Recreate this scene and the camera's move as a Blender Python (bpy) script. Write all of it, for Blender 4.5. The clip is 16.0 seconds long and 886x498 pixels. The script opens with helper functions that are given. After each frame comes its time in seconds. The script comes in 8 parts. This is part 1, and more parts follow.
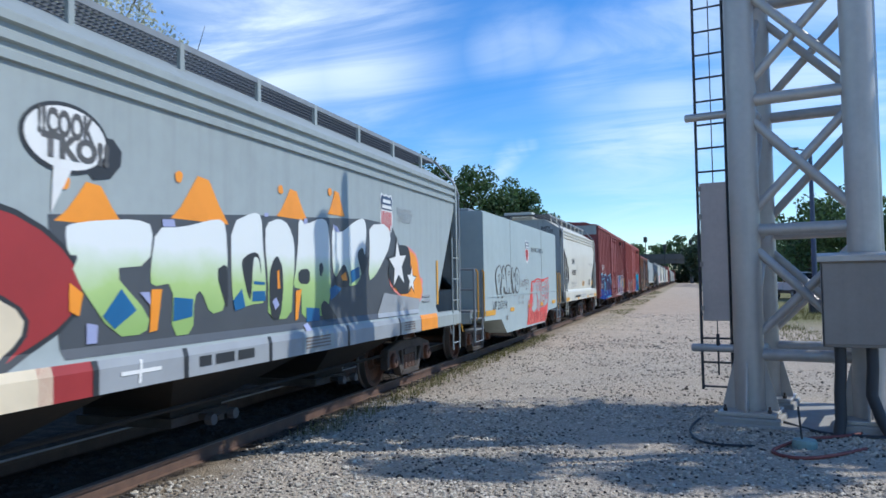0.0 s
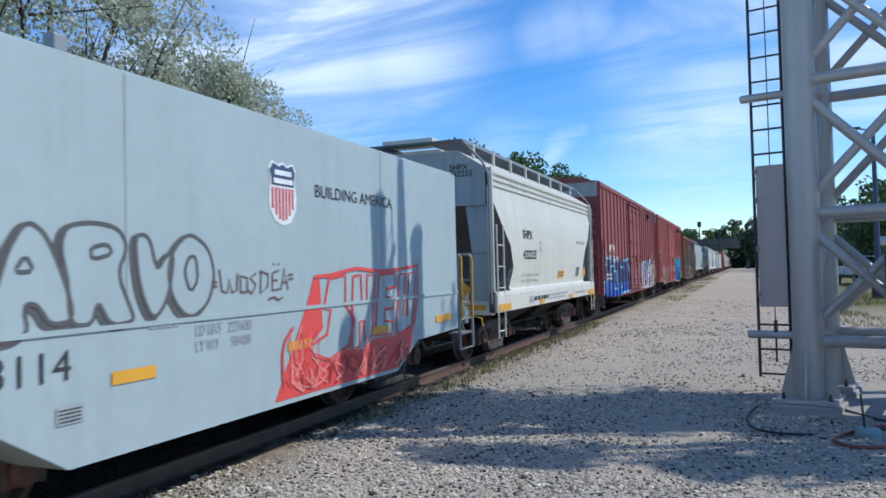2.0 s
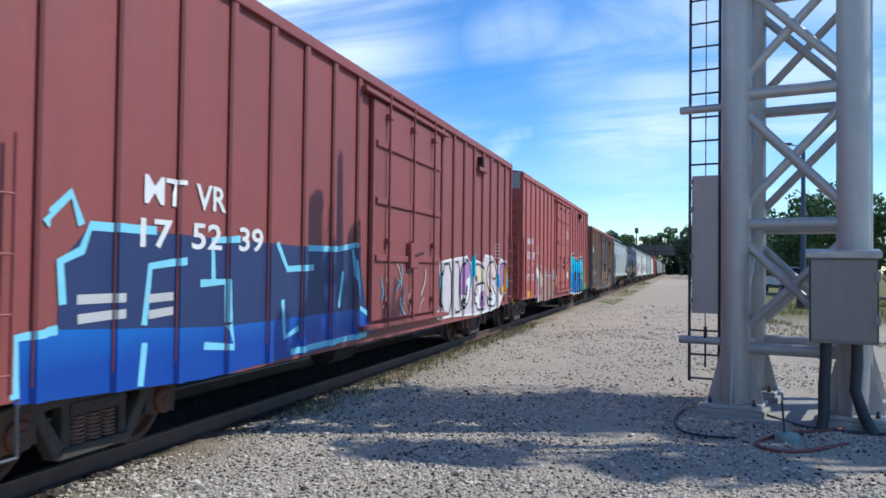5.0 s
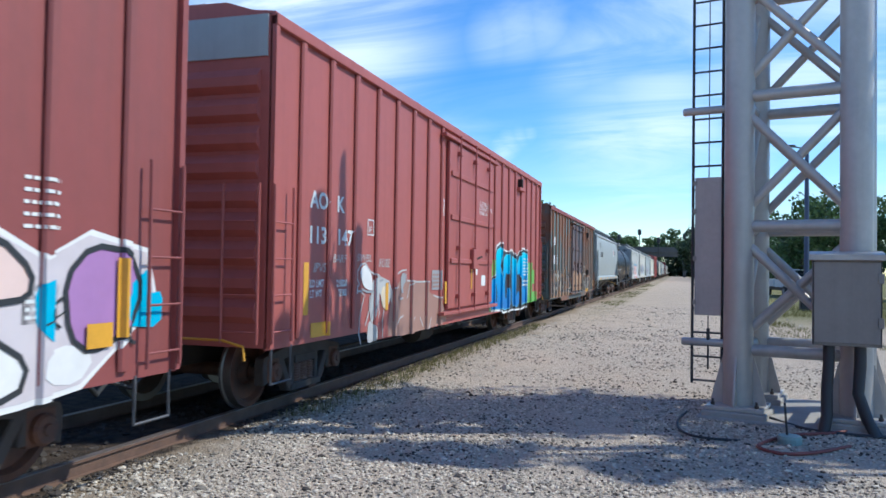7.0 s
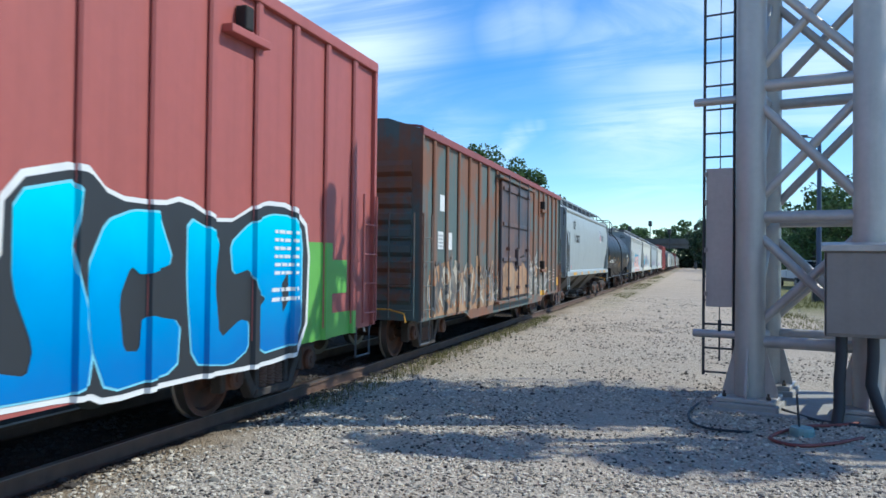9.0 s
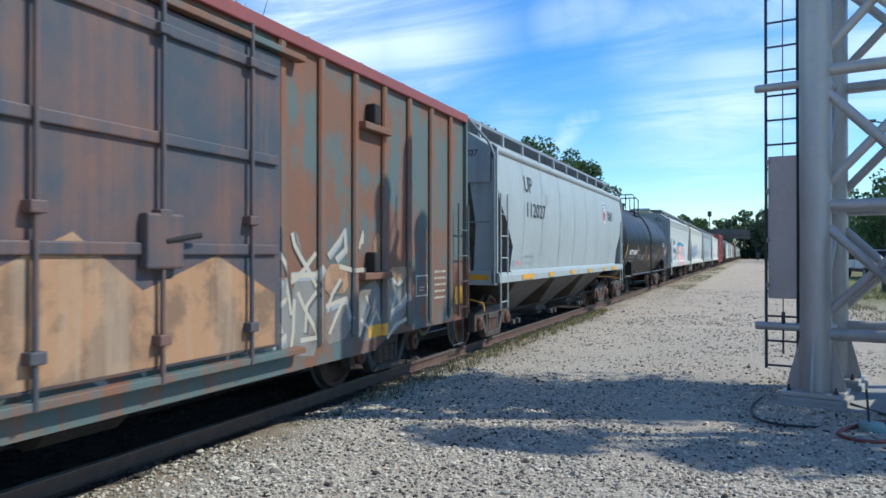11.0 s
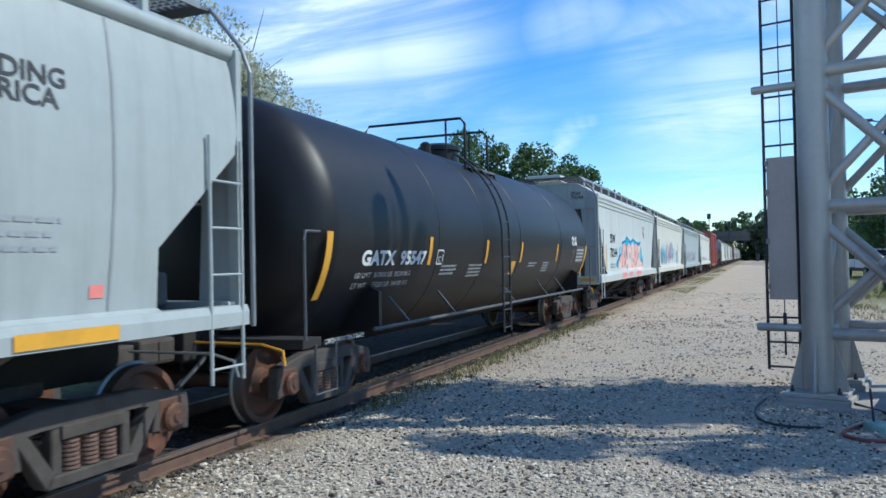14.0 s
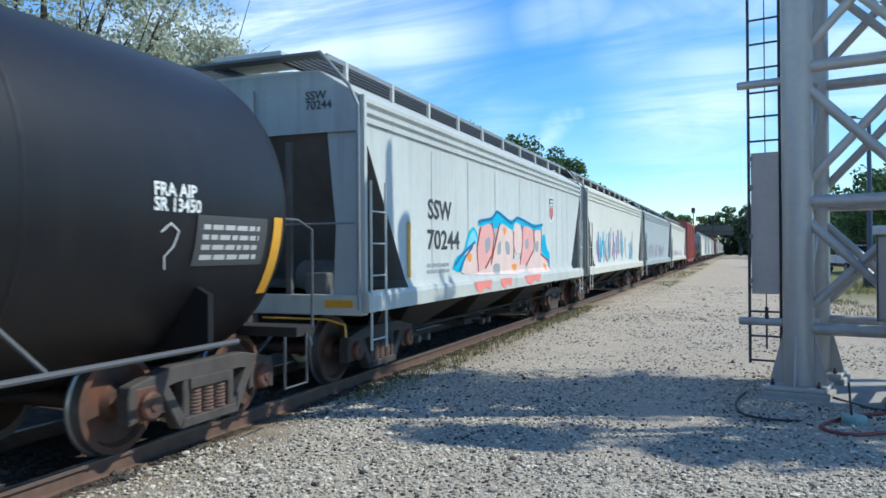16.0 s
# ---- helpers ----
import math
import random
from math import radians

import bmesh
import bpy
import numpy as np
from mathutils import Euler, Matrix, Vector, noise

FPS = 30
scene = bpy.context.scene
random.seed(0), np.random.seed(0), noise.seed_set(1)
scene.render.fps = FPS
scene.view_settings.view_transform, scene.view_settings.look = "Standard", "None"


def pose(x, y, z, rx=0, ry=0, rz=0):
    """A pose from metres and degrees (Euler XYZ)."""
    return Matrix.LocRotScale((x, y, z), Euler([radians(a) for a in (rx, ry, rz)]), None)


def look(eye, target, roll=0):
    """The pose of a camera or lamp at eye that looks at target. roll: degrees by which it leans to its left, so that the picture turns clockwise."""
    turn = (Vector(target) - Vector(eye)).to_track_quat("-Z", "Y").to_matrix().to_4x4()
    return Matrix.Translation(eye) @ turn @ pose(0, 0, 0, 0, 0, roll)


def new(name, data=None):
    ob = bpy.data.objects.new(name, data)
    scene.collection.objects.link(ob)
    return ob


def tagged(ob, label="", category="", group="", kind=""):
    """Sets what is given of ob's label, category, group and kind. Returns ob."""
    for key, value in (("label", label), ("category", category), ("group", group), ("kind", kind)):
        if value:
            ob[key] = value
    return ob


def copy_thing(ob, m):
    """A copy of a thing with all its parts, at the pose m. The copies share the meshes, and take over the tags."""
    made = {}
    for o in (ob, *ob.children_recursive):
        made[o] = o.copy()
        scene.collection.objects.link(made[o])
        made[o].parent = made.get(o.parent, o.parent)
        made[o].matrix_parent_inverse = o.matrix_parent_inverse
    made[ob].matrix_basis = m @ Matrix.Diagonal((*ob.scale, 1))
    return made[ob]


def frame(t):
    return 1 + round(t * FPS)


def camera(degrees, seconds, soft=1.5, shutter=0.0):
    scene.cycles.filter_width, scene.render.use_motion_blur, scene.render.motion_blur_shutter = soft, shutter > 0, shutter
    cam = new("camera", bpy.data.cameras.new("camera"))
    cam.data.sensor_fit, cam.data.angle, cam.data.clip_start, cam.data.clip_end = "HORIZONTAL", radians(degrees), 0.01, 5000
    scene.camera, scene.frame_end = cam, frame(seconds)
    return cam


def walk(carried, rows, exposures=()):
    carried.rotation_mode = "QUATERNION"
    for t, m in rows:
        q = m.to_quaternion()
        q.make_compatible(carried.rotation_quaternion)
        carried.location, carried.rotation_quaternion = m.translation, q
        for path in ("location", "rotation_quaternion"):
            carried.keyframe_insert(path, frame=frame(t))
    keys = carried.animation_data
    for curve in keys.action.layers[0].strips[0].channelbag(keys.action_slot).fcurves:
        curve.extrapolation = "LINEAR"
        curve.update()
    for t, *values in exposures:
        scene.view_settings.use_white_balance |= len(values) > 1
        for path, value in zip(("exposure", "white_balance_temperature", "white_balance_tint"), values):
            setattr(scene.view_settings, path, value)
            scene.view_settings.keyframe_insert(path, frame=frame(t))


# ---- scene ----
EYE = (0.0, 0.0, 1.76)
# seconds, yaw from the track's line, pitch, roll
TURNS = [
    (0.0, 17.72, 2.48, 0.95),
    (0.5, 19.26, 1.58, 1.01),
    (1.0, 22.68, 1.42, 1.75),
    (1.5, 23.38, 1.51, 1.77),
    (2.0, 21.46, 1.63, 1.44),
    (2.5, 19.03, 1.44, 0.97),
    (3.0, 17.71, 1.00, 0.92),
    (3.5, 16.95, 0.92, 0.09),
    (4.0, 16.57, 1.40, -0.59),
    (6.5, 17.58, 1.33, -0.55),
    (7.0, 17.22, 1.43, -0.89),
    (7.5, 16.98, 1.37, -0.87),
    (8.0, 16.76, 1.27, -1.05),
    (8.5, 17.39, 1.15, -0.76),
    (9.0, 17.98, 0.86, -0.65),
    (11.5, 22.74, 0.38, 0.16),
    (12.0, 22.95, 0.48, 0.25),
    (12.5, 21.92, 1.30, 0.01),
    (13.0, 19.95, 2.32, -0.33),
    (13.5, 21.09, 2.08, 0.56),
    (14.0, 22.09, 0.95, 1.13),
    (14.5, 21.14, 1.35, 1.82),
    (15.0, 21.48, 0.49, 2.19),
    (15.5, 21.67, -0.16, 1.42),
    (16.0, 20.99, 0.24, 0.43),
]
cam = camera(60.32, 16.0, soft=1.6, shutter=0.12)
walk(cam, [(t, pose(*EYE, 90 + p, r, y)) for t, y, p, r in TURNS], [(0, 0.0, 5450, 6), (2, -0.02, 5450, 6), (3, 0.02, 5600, 10), (4, 0.02, 5550, 5), (6.5, 0.2, 5550, 5), (9, 0.16, 5500, 1), (11.5, 0.17, 5500, 1), (13.5, 0.17, 5500, 0), (14.8, 0.2, 5500, 0), (16, 0.24, 5550, -1)])

# ---- world and sun ----
SUN = Vector((1.0, 0.41, 1.12)).normalized()
world = bpy.data.worlds.new("world")
scene.world = world
world.use_nodes = True


def link(tree, a, b):
    tree.links.new(a, b)


def node(tree, kind, **values):
    n = tree.nodes.new(kind)
    for key, value in values.items():
        if key in n.inputs:
            n.inputs[key].default_value = value
    return n


CLOUDS = (
    ((-0.495, 0.808, 0.321), 0.26, 1.0), ((-0.396, 0.870, 0.293), 0.17, 0.8), ((-0.60, 0.74, 0.29), 0.22, 0.7), ((-0.287, 0.945, 0.135), 0.09, 0.42),
    ((-0.227, 0.963, 0.145), 0.022, 0.42), ((-0.221, 0.963, 0.155), 0.024, 0.55), ((-0.212, 0.964, 0.164), 0.022, 0.5), ((-0.199, 0.965, 0.170), 0.018, 0.36), ((-0.186, 0.967, 0.174), 0.014, 0.26),
    ((-0.225, 0.930, 0.292), 0.055, 0.30), ((-0.195, 0.935, 0.296), 0.065, 0.34), ((-0.165, 0.939, 0.300), 0.060, 0.30),
    ((-0.126, 0.957, 0.262), 0.075, 0.30), ((-0.095, 0.957, 0.275), 0.085, 0.36), ((-0.063, 0.956, 0.287), 0.095, 0.42), ((-0.02, 0.955, 0.297), 0.10, 0.5), ((0.03, 0.95, 0.305), 0.11, 0.55),
    ((-0.019, 0.982, 0.188), 0.13, 0.62), ((-0.07, 0.982, 0.17), 0.12, 0.5), ((-0.041, 0.992, 0.116), 0.16, 0.2), ((0.15, 0.95, 0.25), 0.26, 0.6),
    ((-0.62, 0.70, 0.42), 0.40, 0.6), ((0.6, -0.5, 0.6), 0.6, 0.6), ((-0.7, -0.5, 0.5), 0.5, 0.6),
)


def make_sky():
    t = world.node_tree
    t.nodes.clear()
    sky = t.nodes.new("ShaderNodeTexSky")
    sky.sky_type, sky.sun_disc = "NISHITA", False
    sky.sun_elevation, sky.sun_rotation = math.asin(SUN.z), math.atan2(SUN.x, SUN.y)
    sky.air_density, sky.dust_density, sky.ozone_density = 1.0, 0.05, 3.0
    coord = t.nodes.new("ShaderNodeTexCoord")
    sep = t.nodes.new("ShaderNodeSeparateXYZ")
    link(t, coord.outputs["Generated"], sep.inputs[0])
    up = t.nodes.new("ShaderNodeMath")
    up.operation = "MAXIMUM"
    up.inputs[1].default_value = 0.0
    link(t, sep.outputs["Z"], up.inputs[0])
    lift = t.nodes.new("ShaderNodeMath")
    lift.inputs[1].default_value = 0.16
    link(t, up.outputs[0], lift.inputs[0])
    flat = t.nodes.new("ShaderNodeCombineXYZ")
    for axis in "XY":
        d = t.nodes.new("ShaderNodeMath")
        d.operation = "DIVIDE"
        link(t, sep.outputs[axis], d.inputs[0])
        link(t, lift.outputs[0], d.inputs[1])
        link(t, d.outputs[0], flat.inputs[axis])
    turn = t.nodes.new("ShaderNodeMapping")
    turn.inputs["Rotation"].default_value = (0, 0, radians(38))
    turn.inputs["Scale"].default_value = (0.42, 1.1, 1)
    turn.inputs["Location"].default_value = (1.3, 0.55, 0)
    link(t, flat.outputs[0], turn.inputs[0])
    n1 = node(t, "ShaderNodeTexNoise", Scale=1.9, Detail=9.0, Roughness=0.62, Distortion=0.9)
    link(t, turn.outputs[0], n1.inputs["Vector"])
    # broad veil upper left, wisps and one small curl
    total = None
    for way, reach, weight in CLOUDS:
        near = t.nodes.new("ShaderNodeVectorMath")
        near.operation = "DISTANCE"
        near.inputs[1].default_value = Vector(way).normalized()
        link(t, coord.outputs["Generated"], near.inputs[0])
        fall = t.nodes.new("ShaderNodeMapRange")
        fall.interpolation_type = "SMOOTHSTEP"
        fall.inputs["From Min"].default_value, fall.inputs["From Max"].default_value = reach, 0.0
        fall.inputs["To Max"].default_value = weight
        link(t, near.outputs["Value"], fall.inputs["Value"])
        if total is None:
            total = fall.outputs[0]
        else:
            join = t.nodes.new("ShaderNodeMath")
            join.operation = "MAXIMUM"
            link(t, total, join.inputs[0])
            link(t, fall.outputs[0], join.inputs[1])
            total = join.outputs[0]
    base = t.nodes.new("ShaderNodeMath")
    base.operation = "ADD"
    base.inputs[1].default_value = 0.10
    link(t, total, base.inputs[0])
    sharp = t.nodes.new("ShaderNodeMapRange")
    sharp.interpolation_type = "SMOOTHSTEP"
    sharp.inputs["From Min"].default_value, sharp.inputs["From Max"].default_value = 0.36, 0.66
    link(t, n1.outputs[0], sharp.inputs["Value"])
    soft = t.nodes.new("ShaderNodeMath")
    soft.operation = "MULTIPLY_ADD"
    soft.inputs[1].default_value, soft.inputs[2].default_value = 0.62, 0.27
    link(t, sharp.outputs[0], soft.inputs[0])
    ramp = t.nodes.new("ShaderNodeMath")
    ramp.operation = "MULTIPLY"
    ramp.use_clamp = True
    link(t, base.outputs[0], ramp.inputs[0])
    link(t, soft.outputs[0], ramp.inputs[1])
    mix = t.nodes.new("ShaderNodeMix")
    mix.data_type = "RGBA"
    mix.inputs["B"].default_value = (10.5, 10.8, 11.2, 1)
    link(t, ramp.outputs[0], mix.inputs["Factor"])
    rich = node(t, "ShaderNodeHueSaturation", Hue=0.506, Saturation=1.36, Value=1.56)
    link(t, sky.outputs[0], rich.inputs["Color"])
    link(t, rich.outputs[0], mix.inputs["A"])
    bg = node(t, "ShaderNodeBackground", Strength=0.1)
    link(t, mix.outputs["Result"], bg.inputs["Color"])
    out = t.nodes.new("ShaderNodeOutputWorld")
    link(t, bg.outputs[0], out.inputs[0])


make_sky()
sun = new("sun", bpy.data.lights.new("sun", "SUN"))
sun.data.energy, sun.data.angle, sun.data.color = 3.9, radians(0.53), (1.0, 0.90, 0.76)
sun.matrix_world = look(SUN * 50, (0, 0, 0))

# ---- materials ----


def rgba(c):
    return (*c, 1.0)


def material(name, color, rough=0.5, metal=0.0, spots=None, streaks=None, grain=0.12, bump=0.15, bump_scale=40.0, island=0.0, object_vary=0.0, spec=0.5, edge=0.0):
    """spots: (colour, scale, amount); streaks: (colour, amount), running down; grain: fine light and dark."""
    m = bpy.data.materials.new(name)
    m.use_nodes = True
    t = m.node_tree
    b = t.nodes["Principled BSDF"]
    b.inputs["Roughness"].default_value, b.inputs["Metallic"].default_value = rough, metal
    b.inputs["Specular IOR Level"].default_value = spec
    coord = t.nodes.new("ShaderNodeTexCoord")
    col = t.nodes.new("ShaderNodeRGB")
    col.outputs[0].default_value = rgba(color)
    last = col.outputs[0]

    def blend(factor, other, kind="MIX"):
        mix = t.nodes.new("ShaderNodeMix")
        mix.data_type, mix.blend_type = "RGBA", kind
        link(t, factor, mix.inputs["Factor"])
        link(t, last, mix.inputs["A"])
        mix.inputs["B"].default_value = rgba(other)
        return mix.outputs["Result"]

    def mask(vector, scale, lo, hi, amount, detail=5.0):
        n = node(t, "ShaderNodeTexNoise", Scale=scale, Detail=detail, Roughness=0.6)
        link(t, vector, n.inputs["Vector"])
        r = t.nodes.new("ShaderNodeMapRange")
        r.inputs["From Min"].default_value, r.inputs["From Max"].default_value, r.inputs["To Max"].default_value = lo, hi, amount
        link(t, n.outputs[0], r.inputs["Value"])
        return r.outputs[0], n.outputs[0]

    if spots:
        last = blend(mask(coord.outputs["Object"], spots[1], 0.42 + 0.06 * edge * 2, 0.72 - 0.16 * edge * 2, spots[2])[0], spots[0])
    if streaks:
        mp = t.nodes.new("ShaderNodeMapping")
        mp.inputs["Scale"].default_value = (2.6, 2.6, 0.16)
        link(t, coord.outputs["Object"], mp.inputs[0])
        last = blend(mask(mp.outputs[0], 2.0, 0.48 + 0.02 * edge, 0.78 - 0.2 * edge, streaks[1])[0], streaks[0])
    if grain:
        f, raw = mask(coord.outputs["Object"], bump_scale * 0.5, 0.35, 0.7, grain, 3.0)
        last = blend(f, tuple(c * 0.45 for c in color))
    for amount, source in ((island, "Random Per Island"), (object_vary, "Random")):
        if amount:
            info = t.nodes.new("ShaderNodeNewGeometry" if source != "Random" else "ShaderNodeObjectInfo")
            r = t.nodes.new("ShaderNodeMapRange")
            r.inputs["To Min"].default_value, r.inputs["To Max"].default_value = 1 - amount, 1 + amount
            link(t, info.outputs[source], r.inputs["Value"])
            hsv = t.nodes.new("ShaderNodeHueSaturation")
            link(t, last, hsv.inputs["Color"])
            link(t, r.outputs[0], hsv.inputs["Value"])
            last = hsv.outputs[0]
    link(t, last, b.inputs["Base Color"])
    if bump:
        n = node(t, "ShaderNodeTexNoise", Scale=bump_scale, Detail=4.0)
        link(t, coord.outputs["Object"], n.inputs["Vector"])
        bp = t.nodes.new("ShaderNodeBump")
        bp.inputs["Strength"].default_value, bp.inputs["Distance"].default_value = bump, 0.01
        link(t, n.outputs[0], bp.inputs["Height"])
        link(t, bp.outputs[0], b.inputs["Normal"])
    return m


RUST = (0.16, 0.065, 0.03)
M = {
    "grey": material("hopper_grey", (0.33, 0.36, 0.345), 0.5, spots=((0.28, 0.30, 0.285), 0.5, 0.5), streaks=((0.22, 0.23, 0.215), 0.45), bump=0.06, bump_scale=12),
    "pale": material("cream_white", (0.62, 0.59, 0.495), 0.5, spots=((0.55, 0.52, 0.435), 0.45, 0.5), streaks=((0.33, 0.31, 0.26), 0.4), bump=0.06, bump_scale=12),
    "ltgrey": material("light_grey", (0.375, 0.40, 0.385), 0.5, spots=((0.32, 0.345, 0.33), 0.5, 0.5), streaks=((0.25, 0.26, 0.25), 0.5), bump=0.06, bump_scale=12),
    "offwhite": material("dusty_white", (0.53, 0.53, 0.48), 0.5, spots=((0.45, 0.445, 0.40), 0.5, 0.5), streaks=((0.30, 0.29, 0.26), 0.5), bump=0.06, bump_scale=12),
    "bluegrey": material("blue_grey", (0.38, 0.44, 0.435), 0.5, spots=((0.33, 0.385, 0.38), 0.5, 0.5), streaks=((0.27, 0.31, 0.31), 0.35), bump=0.05, bump_scale=12),
    "red": material("boxcar_red", (0.385, 0.10, 0.082), 0.55, spots=((0.34, 0.095, 0.078), 0.6, 0.6), streaks=((0.27, 0.07, 0.055), 0.5), bump=0.08, bump_scale=14),
    "darkred": material("oxide_red", (0.265, 0.066, 0.058), 0.6, spots=((0.21, 0.06, 0.055), 0.7, 0.7), streaks=((0.19, 0.06, 0.052), 0.6), bump=0.08, bump_scale=14),
    "rusty": material("rusted_green", (0.10, 0.135, 0.125), 0.75, spots=((0.21, 0.08, 0.035), 0.8, 0.8), streaks=((0.25, 0.085, 0.032), 0.85), bump=0.15, bump_scale=20, edge=0.5),
    "darkdoor": material("dark_door_steel", (0.06, 0.07, 0.085), 0.6, spots=((0.25, 0.10, 0.05), 1.2, 0.6), streaks=((0.30, 0.13, 0.06), 0.5), bump=0.1),
    "black": material("tank_black", (0.009, 0.0085, 0.010), 0.46, spots=((0.017, 0.015, 0.016), 0.6, 0.6), streaks=((0.022, 0.019, 0.018), 0.4), bump=0.04, bump_scale=10, spec=0.36),
    "bayplate": material("dusty_bay_plate", (0.11, 0.098, 0.085), 0.8, spots=((0.05, 0.044, 0.038), 1.5, 0.8), bump=0.1),
    # recess shade is put into this dark base, besides grime and rusty streaks
    "shadedgrime": material("grimy_end_slope", (0.13, 0.125, 0.12), 0.8, spots=((0.06, 0.05, 0.045), 1.2, 0.8), streaks=((0.14, 0.08, 0.05), 0.6), bump=0.1),
    "guard": material("guard_panel_paint", (0.46, 0.385, 0.34), 0.55, spots=((0.38, 0.32, 0.285), 1.5, 0.6), streaks=((0.30, 0.27, 0.25), 0.4), bump=0.04),
    "dullrail": material("dull_grey_handrail", (0.085, 0.085, 0.09), 0.6, bump=0.05),
    "polepaint": material("blue_grey_pole", (0.05, 0.07, 0.13), 0.5, bump=0.05),
    "glass": material("dark_glass", (0.02, 0.022, 0.025), 0.1, bump=0, grain=0),
    "teal": material("pale_green_plastic", (0.22, 0.32, 0.30), 0.5, bump=0.05),
    # near-black underframe colour with brown blotches
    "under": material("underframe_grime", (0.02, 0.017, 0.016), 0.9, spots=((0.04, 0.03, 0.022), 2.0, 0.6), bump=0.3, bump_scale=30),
    "truck": material("grimy_cast_steel", (0.075, 0.062, 0.054), 0.85, spots=((0.035, 0.027, 0.022), 4.0, 0.8), bump=0.3, bump_scale=45),
    "wheel": material("rusty_wheel", (0.060, 0.036, 0.028), 0.7, spots=((0.20, 0.075, 0.035), 2.6, 0.8), bump=0.15, bump_scale=30),
    "tread": material("polished_tread", (0.28, 0.26, 0.25), 0.4, 0.8, bump=0.02),
    "spring": material("rusty_spring", (0.17, 0.10, 0.075), 0.75, bump=0.1),
    "steel": material("galvanised_rail", (0.26, 0.27, 0.275), 0.5, 0.2, spots=((0.18, 0.18, 0.18), 3.0, 0.5), bump=0.05),
    "darkgrey": material("dusty_end_grey", (0.38, 0.41, 0.41), 0.6, spots=((0.28, 0.29, 0.29), 0.8, 0.6), streaks=((0.16, 0.155, 0.15), 0.5), bump=0.06),
    "grating": material("walkway_grating", (0.14, 0.15, 0.16), 0.6, 0.3, bump=0.1),
    "yellow": material("reflective_yellow", (0.72, 0.36, 0.03), 0.45, spots=((0.5, 0.26, 0.03), 3.0, 0.6), bump=0.0),
    "blackpaint": material("stencil_black", (0.03, 0.03, 0.032), 0.6, spots=((0.10, 0.10, 0.10), 5.0, 0.5), bump=0.0),
    "whitepaint": material("stencil_white", (0.75, 0.75, 0.72), 0.6, spots=((0.55, 0.53, 0.5), 5.0, 0.4), bump=0.0),
    "tower": material("silver_tower_paint", (0.49, 0.455, 0.415), 0.42, 0.25, spots=((0.37, 0.335, 0.30), 1.5, 0.5), streaks=((0.29, 0.265, 0.245), 0.45), bump=0.08, bump_scale=25),
    "cabinet": material("cabinet_grey", (0.27, 0.24, 0.215), 0.5, 0.1, spots=((0.22, 0.19, 0.17), 2.0, 0.6), streaks=((0.16, 0.15, 0.14), 0.4), bump=0.04),
    # dark grey concrete with darker blotches
    "bridge": material("sooty_concrete", (0.13, 0.12, 0.115), 0.9, spots=((0.08, 0.075, 0.07), 0.4, 0.7), bump=0.2, bump_scale=8),
    "concrete": material("pier_concrete", (0.36, 0.34, 0.31), 0.9, spots=((0.25, 0.23, 0.21), 3.0, 0.7), bump=0.4, bump_scale=60),
    "cable": material("black_conduit", (0.03, 0.032, 0.036), 0.55, bump=0.1, bump_scale=80),
    "redhose": material("red_hose", (0.20, 0.055, 0.045), 0.6, bump=0.1),
    "rail": material("rusty_rail", (0.15, 0.085, 0.056), 0.75, spots=((0.055, 0.036, 0.027), 4.0, 0.6), bump=0.2),
    "railtop": material("worn_rail_head", (0.25, 0.21, 0.19), 0.45, 0.6, bump=0.02),
    "tie": material("weathered_tie", (0.12, 0.095, 0.075), 0.9, spots=((0.06, 0.05, 0.04), 3.0, 0.7), bump=0.6, bump_scale=25, object_vary=0.3),
    "bark": material("bark", (0.075, 0.058, 0.045), 0.9, bump=0.7, bump_scale=14),
    "leaf": material("leaf_green", (0.085, 0.14, 0.05), 0.6, bump=0, grain=0, island=0.5),
    "leafpale": material("leaf_pale_green", (0.52, 0.53, 0.40), 0.8, bump=0, grain=0, island=0.35),
    "leafdark": material("leaf_dark_green", (0.055, 0.085, 0.045), 0.6, bump=0, grain=0, island=0.5),
    "grass": material("dry_grass", (0.17, 0.16, 0.06), 0.8, bump=0, grain=0, island=0.4),
    "stone": material("gravel_stone", (0.47, 0.405, 0.315), 0.9, bump=0.5, bump_scale=120, island=0.55),
    "ballast": material("oily_ballast", (0.06, 0.05, 0.042), 0.9, bump=0.5, bump_scale=120, island=0.5),
}



def let_light_through(m, share):
    """Thin leaves pass part of the light."""
    t = m.node_tree
    b = t.nodes["Principled BSDF"]
    thin = t.nodes.new("ShaderNodeBsdfTranslucent")
    link(t, b.inputs["Base Color"].links[0].from_socket, thin.inputs["Color"])
    mix = t.nodes.new("ShaderNodeMixShader")
    mix.inputs[0].default_value = share
    link(t, b.outputs[0], mix.inputs[1])
    link(t, thin.outputs[0], mix.inputs[2])
    link(t, mix.outputs[0], t.nodes["Material Output"].inputs["Surface"])


for leafy in ("leaf", "leafpale", "leafdark", "grass"):
    let_light_through(M[leafy], 0.45)

# ---- building kit ----


def part(name, bm, mat, parent=None, label="", smooth=0.0):
    data = bpy.data.meshes.new(name)
    bmesh.ops.recalc_face_normals(bm, faces=bm.faces[:])
    bm.to_mesh(data)
    bm.free()
    data.materials.append(M[mat] if isinstance(mat, str) else mat)
    if smooth:
        data.polygons.foreach_set("use_smooth", [True] * len(data.polygons))
        data.set_sharp_from_angle(angle=radians(smooth))
    ob = new(name, data)
    ob.parent = parent
    return tagged(ob, label)


